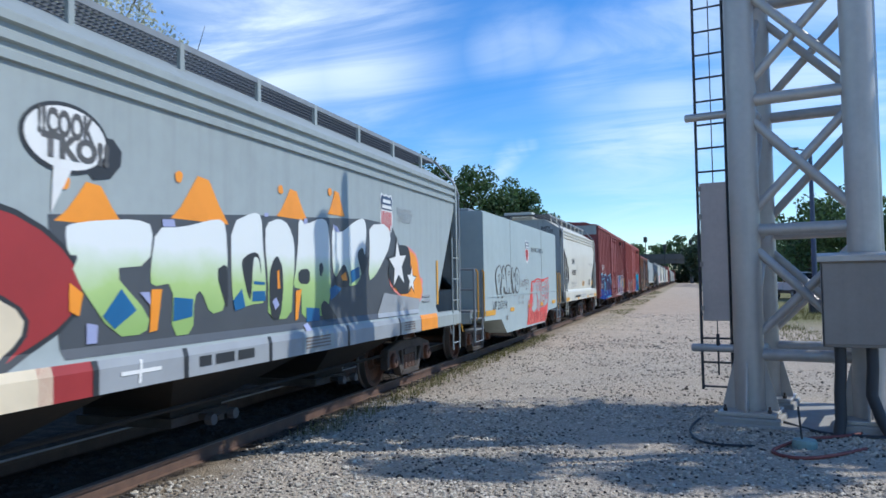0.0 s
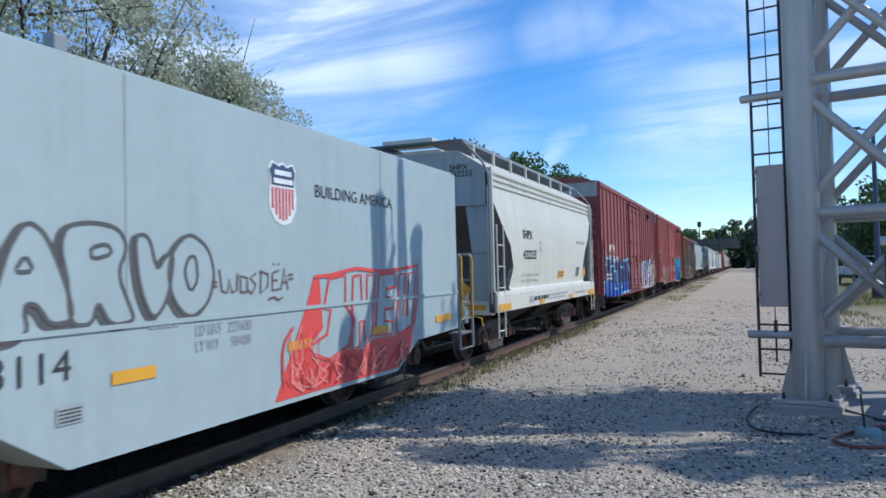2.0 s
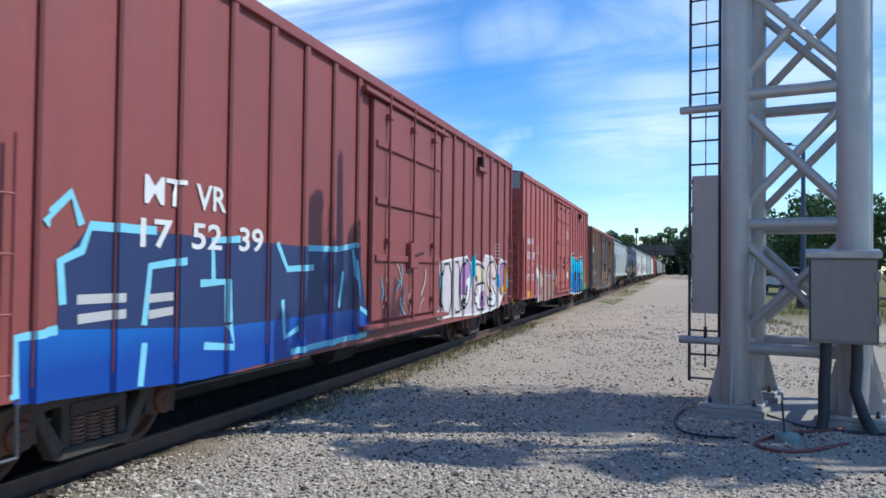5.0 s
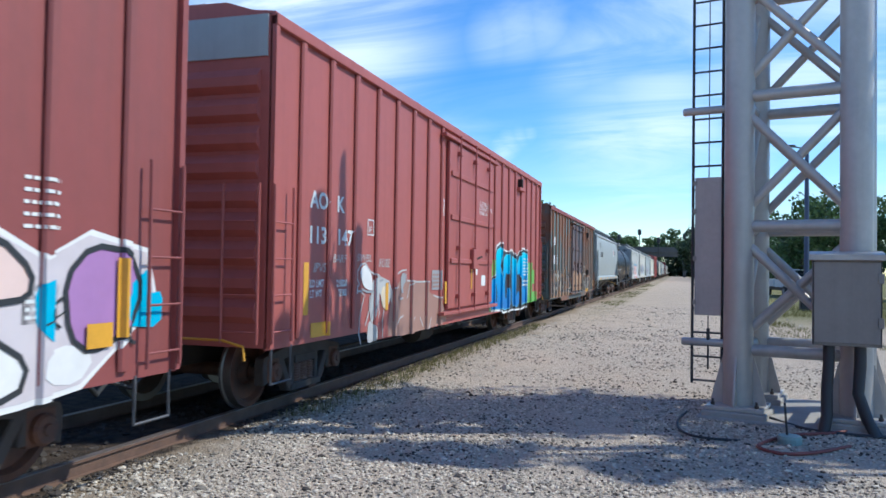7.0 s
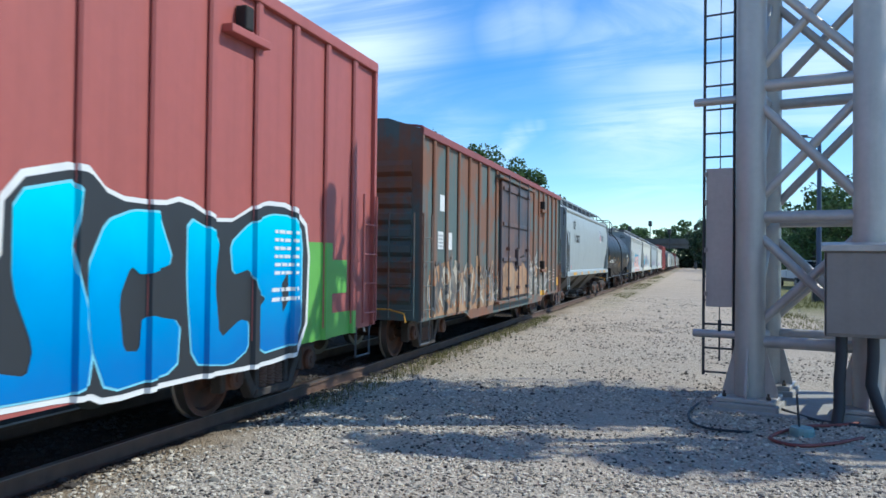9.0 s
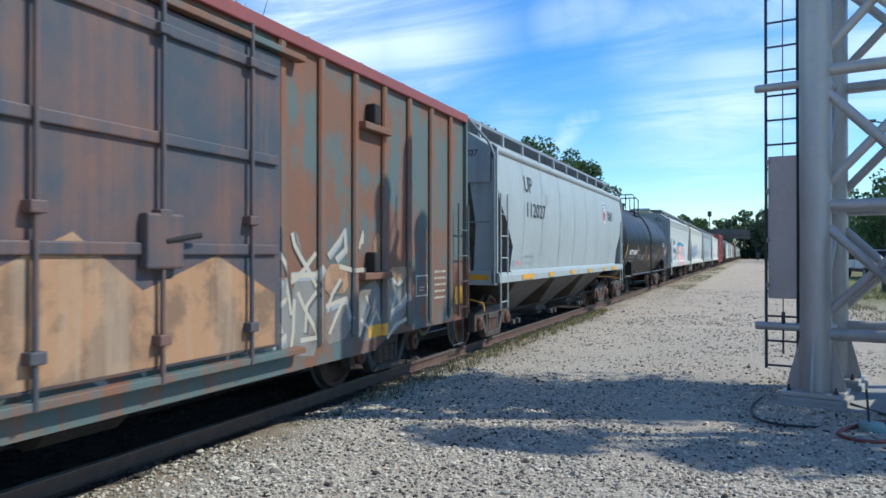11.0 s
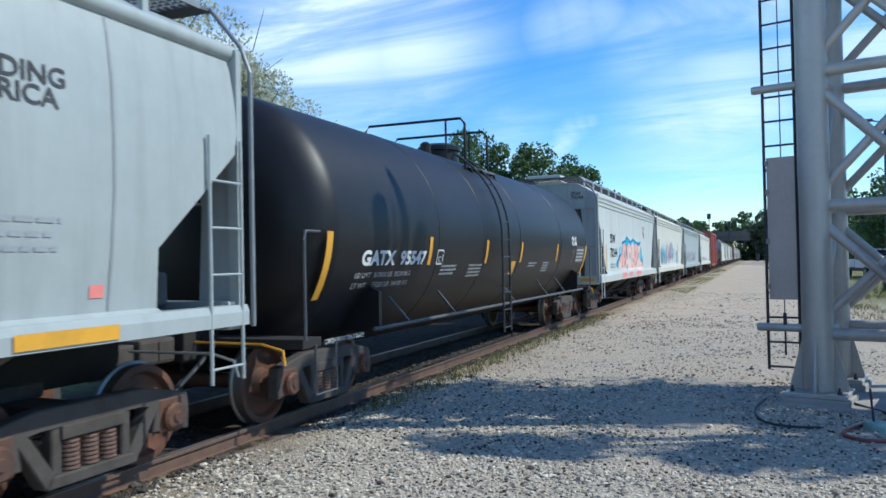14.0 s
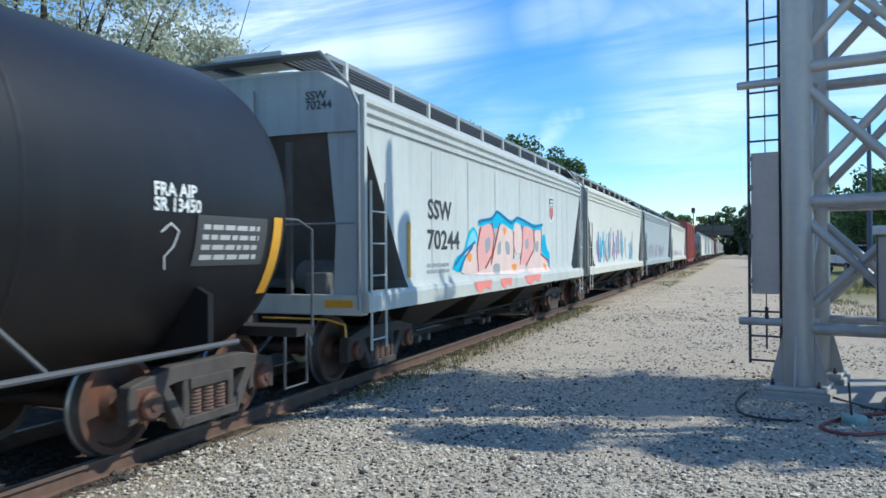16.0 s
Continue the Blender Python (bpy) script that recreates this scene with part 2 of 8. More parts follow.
def again(ob, m, parent=None):
    """Another part on the same mesh."""
    twin = new(ob.name.split(".")[0], ob.data)
    twin.parent = parent or ob.parent
    twin.matrix_basis = m
    if "label" in ob:
        twin["label"] = ob["label"]
    return twin


def thing(name, label, category, m=None, group="", kind=""):
    ob = new(name)
    ob.empty_display_size = 0.2
    if m is not None:
        ob.matrix_basis = m
    return tagged(ob, label, category, group, kind)


def box(bm, x0, x1, y0, y1, z0, z1, bevel=0.0):
    vs = [bm.verts.new((x, y, z)) for z in (z0, z1) for x, y in ((x0, y0), (x1, y0), (x1, y1), (x0, y1))]
    fs = [bm.faces.new([vs[i] for i in f]) for f in ((3, 2, 1, 0), (4, 5, 6, 7), (0, 1, 5, 4), (1, 2, 6, 5), (2, 3, 7, 6), (3, 0, 4, 7))]
    if bevel:
        es = list({e for f in fs for e in f.edges})
        bmesh.ops.bevel(bm, geom=es, offset=bevel, segments=2, affect="EDGES", profile=0.5)
    return bm


def B():
    return bmesh.new()


def tube(bm, pts, r, n=8, r2=None):
    """A round bar through the points."""
    pts = [Vector(p) for p in pts]
    rings = []
    for i, p in enumerate(pts):
        d = (pts[min(i + 1, len(pts) - 1)] - pts[max(i - 1, 0)]).normalized()
        side = d.cross(Vector((0, 0, 1)) if abs(d.z) < 0.9 else Vector((1, 0, 0))).normalized()
        up = side.cross(d)
        rr = r if r2 is None else r + (r2 - r) * i / (len(pts) - 1)
        rings.append([bm.verts.new(p + (side * math.cos(a) + up * math.sin(a)) * rr) for a in (2 * math.pi * k / n for k in range(n))])
    for a, b in zip(rings, rings[1:]):
        for k in range(n):
            bm.faces.new((a[k], a[(k + 1) % n], b[(k + 1) % n], b[k]))
    bm.faces.new(rings[0][::-1])
    bm.faces.new(rings[-1])
    return bm


def prism(bm, pts, axis, a, b):
    """A flat outline pushed from a to b along an axis; the outline is given in the other two axes, in order."""
    def at(p, c):
        return {"x": (c, p[0], p[1]), "y": (p[0], c, p[1]), "z": (p[0], p[1], c)}[axis]
    lo, hi = [bm.verts.new(at(p, a)) for p in pts], [bm.verts.new(at(p, b)) for p in pts]
    bm.faces.new(lo[::-1])
    bm.faces.new(hi)
    for i in range(len(pts)):
        j = (i + 1) % len(pts)
        bm.faces.new((lo[i], lo[j], hi[j], hi[i]))
    return bm


def lathe(bm, pts, origin, axis="x", n=24):
    """Turns an outline of (along, radius) about an axis."""
    o = Vector(origin)
    rings = []
    for a, r in pts:
        ring = []
        for k in range(n):
            c, s = math.cos(2 * math.pi * k / n) * r, math.sin(2 * math.pi * k / n) * r
            ring.append(bm.verts.new(o + Vector({"x": (a, c, s), "y": (c, a, s), "z": (c, s, a)}[axis])))
        rings.append(ring)
    for p, q in zip(rings, rings[1:]):
        for k in range(n):
            bm.faces.new((p[k], p[(k + 1) % n], q[(k + 1) % n], q[k]))
    bm.faces.new(rings[0])
    bm.faces.new(rings[-1])
    return bm


def lerp(table, v):
    return float(np.interp(v, [a for a, _ in table], [b for _, b in table]))


# ---- ground ----


def ground_material():
    m = bpy.data.materials.new("gravel_ground")
    m.use_nodes = True
    t = m.node_tree
    b = t.nodes["Principled BSDF"]
    b.inputs["Roughness"].default_value = 0.95
    b.inputs["Specular IOR Level"].default_value = 0.15
    coord = t.nodes.new("ShaderNodeTexCoord")
    sep = t.nodes.new("ShaderNodeSeparateXYZ")
    link(t, coord.outputs["Object"], sep.inputs[0])

    def noise_of(scale, detail=5.0):
        n = node(t, "ShaderNodeTexNoise", Scale=scale, Detail=detail, Roughness=0.6)
        link(t, coord.outputs["Object"], n.inputs["Vector"])
        return n.outputs[0]

    def rng(value, lo, hi, a=0.0, c=1.0):
        r = t.nodes.new("ShaderNodeMapRange")
        for key, v in zip(("From Min", "From Max", "To Min", "To Max"), (lo, hi, a, c)):
            r.inputs[key].default_value = v
        link(t, value, r.inputs["Value"])
        return r.outputs[0]

    def mix(f, a, c):
        n = t.nodes.new("ShaderNodeMix")
        n.data_type = "RGBA"
        for src, key in ((f, "Factor"), (a, "A"), (c, "B")):
            if isinstance(src, tuple):
                n.inputs[key].default_value = rgba(src)
            else:
                link(t, src, n.inputs[key])
        return n.outputs["Result"]

    def math_of(op, a, c):
        n = t.nodes.new("ShaderNodeMath")
        n.operation = op
        for i, src in enumerate((a, c)):
            if isinstance(src, float):
                n.inputs[i].default_value = src
            else:
                link(t, src, n.inputs[i])
        return n.outputs[0]

    vor = node(t, "ShaderNodeTexVoronoi", Scale=42.0)
    link(t, coord.outputs["Object"], vor.inputs["Vector"])
    val = t.nodes.new("ShaderNodeRGBToBW")
    link(t, vor.outputs["Color"], val.inputs[0])
    gravel = mix(rng(val.outputs[0], 0.2, 0.8), (0.27, 0.235, 0.19), (0.68, 0.585, 0.46))
    gravel = mix(rng(noise_of(90.0), 0.35, 0.7), gravel, (0.43, 0.36, 0.275))
    dust = mix(rng(noise_of(0.9), 0.35, 0.7), (0.56, 0.445, 0.33), (0.46, 0.37, 0.275))
    dust = mix(rng(noise_of(3.2), 0.5, 0.72, 0.0, 0.45), dust, (0.40, 0.36, 0.30))
    dust = mix(rng(noise_of(30.0), 0.5, 0.75, 0.0, 0.5), dust, (0.30, 0.26, 0.21))
    # a dusty road runs beside the track
    wobble = rng(noise_of(0.35), 0.3, 0.7, -1.0, 1.0)
    far = rng(math_of("ADD", sep.outputs["Y"], math_of("MULTIPLY", wobble, 3.0)), 11.0, 24.0)
    patch = rng(noise_of(0.55), 0.40, 0.62)
    col = mix(math_of("MAXIMUM", far, math_of("MULTIPLY", patch, 0.55)), gravel, dust)
    # oily dirt along the track, its colour darkened further for the train's shadow
    xx = math_of("ADD", sep.outputs["X"], math_of("MULTIPLY", rng(noise_of(2.2), 0.3, 0.7, -1.0, 1.0), 0.25))
    bed = mix(rng(noise_of(6.0), 0.35, 0.65), (0.04, 0.033, 0.028), (0.10, 0.075, 0.055))
    soil = mix(rng(noise_of(3.5), 0.35, 0.65), (0.24, 0.18, 0.12), (0.36, 0.29, 0.20))
    col = mix(rng(math_of("ADD", xx, math_of("MULTIPLY", wobble, 0.5)), -3.7, -4.45, 0.0, 0.85), col, soil)
    col = mix(rng(xx, -4.5, -4.78), col, bed)
    # dry grass by the road's edges
    grass = mix(rng(noise_of(5.0), 0.35, 0.65), (0.13, 0.14, 0.05), (0.27, 0.23, 0.11))
    strip = math_of("MULTIPLY", rng(math_of("ABSOLUTE", math_of("ADD", xx, 3.3), 0.0), 0.75, 0.3), rng(sep.outputs["Y"], 26.0, 40.0))
    strip = math_of("MULTIPLY", strip, rng(noise_of(0.3), 0.38, 0.55, 0.0, 0.55))
    verge = math_of("MULTIPLY", rng(sep.outputs["X"], 2.4, 3.6), rng(sep.outputs["Y"], 24.0, 34.0))
    west = rng(sep.outputs["X"], -8.5, -9.5, 0.0, 0.9)
    col = mix(math_of("MAXIMUM", math_of("MAXIMUM", strip, verge), west), col, grass)
    link(t, col, b.inputs["Base Color"])
    bp = t.nodes.new("ShaderNodeBump")
    bp.inputs["Strength"].default_value, bp.inputs["Distance"].default_value = 0.9, 0.02
    link(t, math_of("ADD", vor.outputs["Distance"], noise_of(60.0)), bp.inputs["Height"])
    link(t, bp.outputs[0], b.inputs["Normal"])
    return m


M["ground"] = ground_material()


def level(x, y):
    """Height of the ground."""
    z = 0.02 * noise.noise((x * 0.35, y * 0.35, 0)) + 0.012 * noise.noise((x * 1.7, y * 1.7, 5))
    k = min(1.0, max(0.0, (-x - 4.35) / 0.35)) * min(1.0, max(0.0, (x + 7.4) / 0.5))
    near = max(0.0, 1.0 - abs(y) / 120)
    return z * near * (1 - k) - 0.045 * k + 0.02 * k * noise.noise((x * 3, y * 3, 2))


def make_ground():
    xs = [-700, -300, -120, -60, -30, -18, -12, -9] + list(np.arange(-8, 6.01, 0.22)) + [7, 8.5, 10, 13, 18, 30, 60, 120, 300, 700]
    ys = [-400, -120, -40, -15, -6] + list(np.arange(-4, 22, 0.3)) + list(np.arange(22, 60, 1.5)) + [65, 80, 100, 130, 170, 230, 320, 500, 900, 1600]
    bm = B()
    grid = [[bm.verts.new((x, y, level(x, y))) for x in xs] for y in ys]
    for a, b in zip(grid, grid[1:]):
        for i in range(len(xs) - 1):
            bm.faces.new((a[i], a[i + 1], b[i + 1], b[i]))
    tagged(part("ground", bm, "ground", smooth=60), "pale dusty gravel yard beside the railway track", "ground", kind="structure")


make_ground()
TRACK_X, RAIL_Z = -5.6, 0.10


def make_track():
    track = thing("railway_track", "rusty steel rails on weathered wooden ties", "railway track", pose(TRACK_X, 0, 0), kind="structure")
    outline = [(-0.07, -0.07), (0.07, -0.07), (0.07, -0.055), (0.012, -0.035), (0.012, 0.06), (0.036, 0.068), (0.036, 0.092), (-0.036, 0.092), (-0.036, 0.068), (-0.012, 0.06), (-0.012, -0.035), (-0.07, -0.055)]
    for side in (-1, 1):
        bm = prism(B(), [(x + side * 0.7535, z) for x, z in outline], "y", -60, 420)
        rail = part("rail", bm, "rail", track, "rust-brown steel rail")
        part("rail_head", box(B(), side * 0.7535 - 0.035, side * 0.7535 + 0.035, -60, 420, 0.092, RAIL_Z), "railtop", rail, "bright worn running surface")
    tie = part("tie", box(B(), -1.3, 1.3, -0.11, 0.11, -0.2, -0.068, 0.012), "tie", track, "weathered wooden tie")
    plate = part("tie_plate", box(box(B(), 0.62, 0.89, -0.09, 0.09, -0.072, -0.058), 0.66, 0.69, -0.05, -0.02, -0.06, -0.02), "rail", tie)
    for i in range(-4, 92):
        y = i * 0.54 + random.uniform(-0.03, 0.03)
        tw = again(tie, pose(random.uniform(-0.05, 0.05), y, random.uniform(-0.012, 0.008), 0, 0, random.uniform(-1.5, 1.5)))
        again(plate, Matrix.Identity(4), tw)


make_track()
# ---- the tower ----
T_O, T_A = Vector((0.70, 10.05, 0)), math.atan2(-0.30, 1.24)
T_W = 1.276
TOWER_H = 7.72


def make_tower():
    tw = thing("lattice_tower", "silver-painted four-legged tubular steel lattice tower on bolted feet", "tower", pose(*T_O, 0, 0, math.degrees(T_A)))
    w = T_W
    legs = [(0, 0), (w, 0), (0, w), (w, w)]
    for x, y in legs:
        leg = part("leg", tube(B(), [(x, y, 0.12), (x, y, TOWER_H)], 0.175, 24), "tower", tw, smooth=40)
        part("base_block", box(B(), x - 0.37, x + 0.37, y - 0.37, y + 0.37, 0.0, 0.10, 0.02), "concrete", leg, "low concrete plinth")
        bm = box(B(), x - 0.33, x + 0.33, y - 0.33, y + 0.33, 0.10, 0.155, 0.012)
        part("base_plate", bm, "tower", leg)
        bm = B()
        for a in range(4):
            c, s = math.cos(a * math.pi / 2 + math.pi / 4 * 0), math.sin(a * math.pi / 2)
            pts = [(0.15, 0.155), (0.32, 0.155), (0.32, 0.20), (0.18, 0.74), (0.15, 0.74)]
            b2 = prism(B(), pts, "y", -0.012, 0.012)
            b2.transform(Matrix.Translation((x, y, 0)) @ Matrix.Rotation(a * math.pi / 2, 4, "Z"))
            me = bpy.data.meshes.new("t")
            b2.to_mesh(me)
            b2.free()
            bm.from_mesh(me)
            bpy.data.meshes.remove(me)
        part("gusset", bm, "tower", leg)
        for dx, dy in ((-0.25, -0.25), (0.25, -0.25), (-0.25, 0.25), (0.25, 0.25)):
            part("anchor_bolt", lathe(B(), [(0.15, 0.025), (0.19, 0.025), (0.19, 0.014), (0.23, 0.014)], (x + dx, y + dy, 0), "z", 6), "truck", leg)
    levels = [0.82, 2.33, 3.93, 5.5, 7.05]
    faces = [((0, 0), (w, 0)), ((0, w), (w, w)), ((0, 0), (0, w)), ((w, 0), (w, w))]
    for k, ((ax, ay), (bx, by)) in enumerate(faces):
        for i, z in enumerate(levels):
            part("cross_tube", tube(B(), [(ax, ay, z), (bx, by, z)], 0.072, 14), "tower", tw, smooth=40)
            if i < len(levels) - 1:
                z2 = levels[i + 1]
                d = 0.025
                nx, ny = (0, d) if ay == by else (d, 0)
                part("diagonal_tube", tube(B(), [(ax + nx, ay + ny, z + 0.12), (bx + nx, by + ny, z2 - 0.12)], 0.055, 12), "tower", tw, smooth=40)
                part("diagonal_tube", tube(B(), [(ax - nx, ay - ny, z2 - 0.12), (bx - nx, by - ny, z + 0.12)], 0.055, 12), "tower", tw, smooth=40)
    # pointed head
    for x, y in legs:
        part("leg_cap", lathe(B(), [(TOWER_H, 0.2), (TOWER_H + 0.05, 0.2), (TOWER_H + 0.12, 0.05)], (x, y, 0), "z", 16), "tower", tw)
    for s in (-1, 1):
        part("head_tube", tube(B(), [(w / 2 + s * 0.20, w * 0.95, 7.0), (w / 2 + s * 0.03, w * 0.95, 9.45)], 0.065, 10), "tower", tw)
    part("head_beam", tube(B(), [(w / 2, 0, 7.05), (w / 2, w, 7.05)], 0.06, 10), "tower", tw)
    return tw


tower = make_tower()


def make_ladder():
    m = pose(*T_O, 0, 0, math.degrees(T_A))
    lad = thing("tower_ladder", "narrow steel access ladder with a closed climbing guard panel", "ladder", m)
    x0, x1, y = -0.56, -0.20, 0.02
    part("ladder_rail", tube(B(), [(x0, y, 0.36), (x0, y, 7.2)], 0.018, 8), "cable", lad)
    part("ladder_rail", tube(B(), [(x1, y, 0.36), (x1, y, 7.2)], 0.018, 8), "cable", lad)
    part("safety_cable", tube(B(), [(-0.36, y - 0.03, 1.0), (-0.36, y - 0.03, 7.2)], 0.007, 6), "cable", lad)
    rung = part("rung", tube(B(), [(x0, y, 0.40), (x1, y, 0.40)], 0.013, 8), "cable", lad)
    for i in range(1, 23):
        again(rung, Matrix.Translation((0, 0, i * 0.30)))
    for z in (0.88, 3.80, 6.6):
        part("bracket_tube", lathe(B(), [(-0.68, 0.02), (-0.68, 0.045), (-0.66, 0.05), (-0.15, 0.05)], (0, y - 0.02, z), "x", 14), "tower", lad, "silver bracket tube", smooth=40)
    guard = part("guard_panel", box(B(), -0.525, -0.205, y - 0.05, y - 0.025, 1.22, 2.95, 0.004), "guard", lad, "flat grey climbing guard")
    for z in (1.35, 1.9, 2.5, 2.85):
        part("hinge", box(B(), -0.545, -0.5, y - 0.06, y - 0.03, z, z + 0.06), "cabinet", guard)
    part("padlock_hasp", box(box(B(), -0.375, -0.335, y - 0.06, y - 0.03, 0.92, 1.06, 0.006), -0.365, -0.345, y - 0.055, y - 0.035, 0.55, 0.93), "cable", lad, "black hanging latch")


make_ladder()


def make_cabinet():
    cab = thing("control_cabinet", "weathered grey steel control cabinet mounted on the tower", "cabinet", pose(1.77, 9.42, 0, 0, 0, math.degrees(T_A) + 6))
    part("housing", box(B(), -0.34, 0.34, -0.13, 0.15, 0.97, 1.92, 0.01), "cabinet", cab)
    part("lid", prism(B(), [(-0.19, 1.915), (0.17, 1.915), (0.17, 2.02), (-0.19, 1.975)], "x", -0.37, 0.37), "tower", cab, "sloping silver rain hood")
    door = part("door", box(B(), -0.325, 0.325, -0.15, -0.133, 1.0, 1.895, 0.008), "cabinet", cab)
    for z in (1.18, 1.66):
        part("hinge", box(B(), 0.30, 0.355, -0.165, -0.14, z, z + 0.11, 0.004), "cabinet", door)
    for x in (-0.333, 0.333):
        part("door_edge", box(B(), x - 0.005, x + 0.005, -0.148, -0.132, 0.99, 1.9), "cable", door)
    for x, lean in ((-0.17, -0.05), (0.14, 0.16)):
        pts = [(x, 0.0, 0.98), (x, -0.01, 0.75), (x - 0.02, -0.02, 0.45), (x + lean * 0.4, -0.06, 0.18), (x + lean, -0.12, 0.0)]
        part("conduit", tube(B(), pts, 0.062, 14), "cable", cab, "thick black flexible conduit", smooth=60)


make_cabinet()


def hose(name, label, pts, r, mat):
    smooth_pts = []
    ps = [Vector(p) for p in pts]
    for i in range(len(ps) - 1):
        a, b, c, d = ps[max(i - 1, 0)], ps[i], ps[i + 1], ps[min(i + 2, len(ps) - 1)]
        for k in range(6):
            u = k / 6
            smooth_pts.append(0.5 * ((2 * b) + (c - a) * u + (2 * a - 5 * b + 4 * c - d) * u * u + (3 * b - a - 3 * c + d) * u ** 3))
    smooth_pts.append(ps[-1])
    return tagged(part(name, tube(B(), smooth_pts, r, 8), mat, smooth=60), label, "hose")
# ---- rolling stock kit ----
TRAIN, WHEELS = [], []
WHEEL_R = 0.42
AXLE = 0.80


def car_thing(name, label, category, y):
    e = thing(name, label, category, pose(TRACK_X, y, 0), group="cars of the freight train")
    TRAIN.append((e, y))
    return e


KIT = {}


def kit_mesh(name, bm, mat, smooth=0.0):
    ob = part(name, bm, mat, smooth=smooth)
    KIT[name] = ob.data
    bpy.data.objects.remove(ob)


def make_kit():
    bm = box(B(), -0.95, 0.95, -0.16, 0.16, 0.50, 0.74, 0.02)
    box(bm, -0.3, 0.3, -0.25, 0.25, 0.74, 0.86, 0.02)
    kit_mesh("truck", bm, "truck")
    # cast side frame: top chord, pedestals, struts, spring seat
    bm = B()
    a, b = 0.965, 1.095
    prism(bm, [(-1.13, 0.60), (-1.10, 0.70), (-0.55, 0.80), (0.55, 0.80), (1.10, 0.70), (1.13, 0.60), (0.80, 0.62), (0.50, 0.67), (-0.50, 0.67), (-0.80, 0.62)], "x", a, b)
    for s in (-1, 1):
        prism(bm, [(s * 1.12, 0.38), (s * 1.13, 0.62), (s * 0.98, 0.66), (s * 0.99, 0.40)], "x", a, b)
        prism(bm, [(s * 0.76, 0.66), (s * 0.64, 0.69), (s * 0.30, 0.24), (s * 0.46, 0.24)], "x", a, b)
        prism(bm, [(s * 0.30, 0.68), (s * 0.40, 0.68), (s * 0.40, 0.34), (s * 0.30, 0.30)], "x", a + 0.01, b - 0.01)
        prism(bm, [(s * 0.70, 0.64), (s * 0.79, 0.64), (s * 0.76, 0.42), (s * 0.66, 0.42)], "x", a, b)
    prism(bm, [(-0.46, 0.24), (0.46, 0.24), (0.40, 0.33), (-0.40, 0.33)], "x", a - 0.02, b + 0.02)
    for v in bm.verts:
        v.co.y *= 0.9
    bmesh.ops.bevel(bm, geom=bm.edges[:], offset=0.012, segments=1, affect="EDGES")
    kit_mesh("side_frame", bm, "truck")
    coil = [(0.33, 0.03)]
    for k in range(7):
        z = 0.335 + k * 0.032
        coil += [(z, 0.052), (z + 0.004, 0.074), (z + 0.020, 0.074), (z + 0.024, 0.052)]
    kit_mesh("spring", lathe(B(), coil + [(0.565, 0.03)], (1.03, 0, 0), "z", 12), "spring", 30)
    kit_mesh("bolster_end", box(B(), 0.95, 1.11, -0.29, 0.29, 0.565, 0.665, 0.01), "truck")
    bm = lathe(B(), [(1.09, 0.12), (1.14, 0.12), (1.16, 0.10), (1.16, 0.05), (1.175, 0.04)], (0, 0, 0), "x", 16)
    box(bm, 0.95, 1.10, -0.14, 0.14, -0.12, 0.16, 0.015)
    kit_mesh("axle_bearing", bm, "wheel")
    data = bpy.data.meshes.new("wheelset")
    bm = lathe(B(), [(-1.05, 0.08), (1.05, 0.08)], (0, 0, 0), "x", 12)
    for s in (-1, 1):
        g = [(0.655, 0.11), (0.66, 0.30), (0.655, 0.36), (0.655, 0.445), (0.68, 0.447), (0.69, 0.42), (0.79, 0.418), (0.795, 0.36), (0.735, 0.33), (0.725, 0.16), (0.80, 0.12), (0.80, 0.08)]
        lathe(bm, [(s * x, r) for x, r in g], (0, 0, 0), "x", 36)
    # a paint daub on one side of the plate shows the turning
    bmesh.ops.recalc_face_normals(bm, faces=bm.faces[:])
    for f in bm.faces:
        c = f.calc_center_median()
        if math.hypot(c.y, c.z) > 0.40:
            f.material_index = 1
    bm.to_mesh(data)
    bm.free()
    data.materials.append(M["wheel"])
    data.materials.append(M["tread"])
    data.polygons.foreach_set("use_smooth", [True] * len(data.polygons))
    data.set_sharp_from_angle(angle=radians(35))
    KIT["wheelset"] = data


make_kit()


def put(name, parent, m=None):
    ob = new(name, KIT[name])
    ob.parent = parent
    if m is not None:
        ob.matrix_basis = m
    return ob


def add_truck(car, y, rolls):
    tr = put("truck", car, pose(0, y, 0))
    tagged(tr, "grimy cast-steel two-axle truck")
    for turn in (0, 180):
        m = pose(0, 0, 0, 0, 0, turn)
        put("side_frame", tr, m)
        put("bolster_end", tr, m)
        for s in (-0.17, 0.0, 0.17):
            put("spring", tr, m @ Matrix.Translation((0, s, 0)))
        for s in (-AXLE, AXLE):
            put("axle_bearing", tr, m @ Matrix.Translation((0, s, RAIL_Z + WHEEL_R)))
    for s in (-AXLE, AXLE):
        w = put("wheelset", tr, pose(0, s, RAIL_Z + WHEEL_R))
        if rolls:
            WHEELS.append((w, s))


def add_ladder(car, face, at, y, z0, z1, step=0.38, width=0.42, mat="steel"):
    """A side ladder (face x) or an end ladder (face y): two stiles and rungs."""
    bm = B()
    def p(u, z, out=0.0):
        return (at + out, y + u, z) if face == "x" else (at + u, y + out, z)
    for u in (0, width):
        tube(bm, [p(u, z0), p(u, z1)], 0.016, 6)
    z = z0 + 0.12
    while z < z1 - 0.05:
        tube(bm, [p(0, z), p(width, z)], 0.011, 6)
        z += step
    return part("ladder", bm, mat, car, "steel grab-iron ladder")


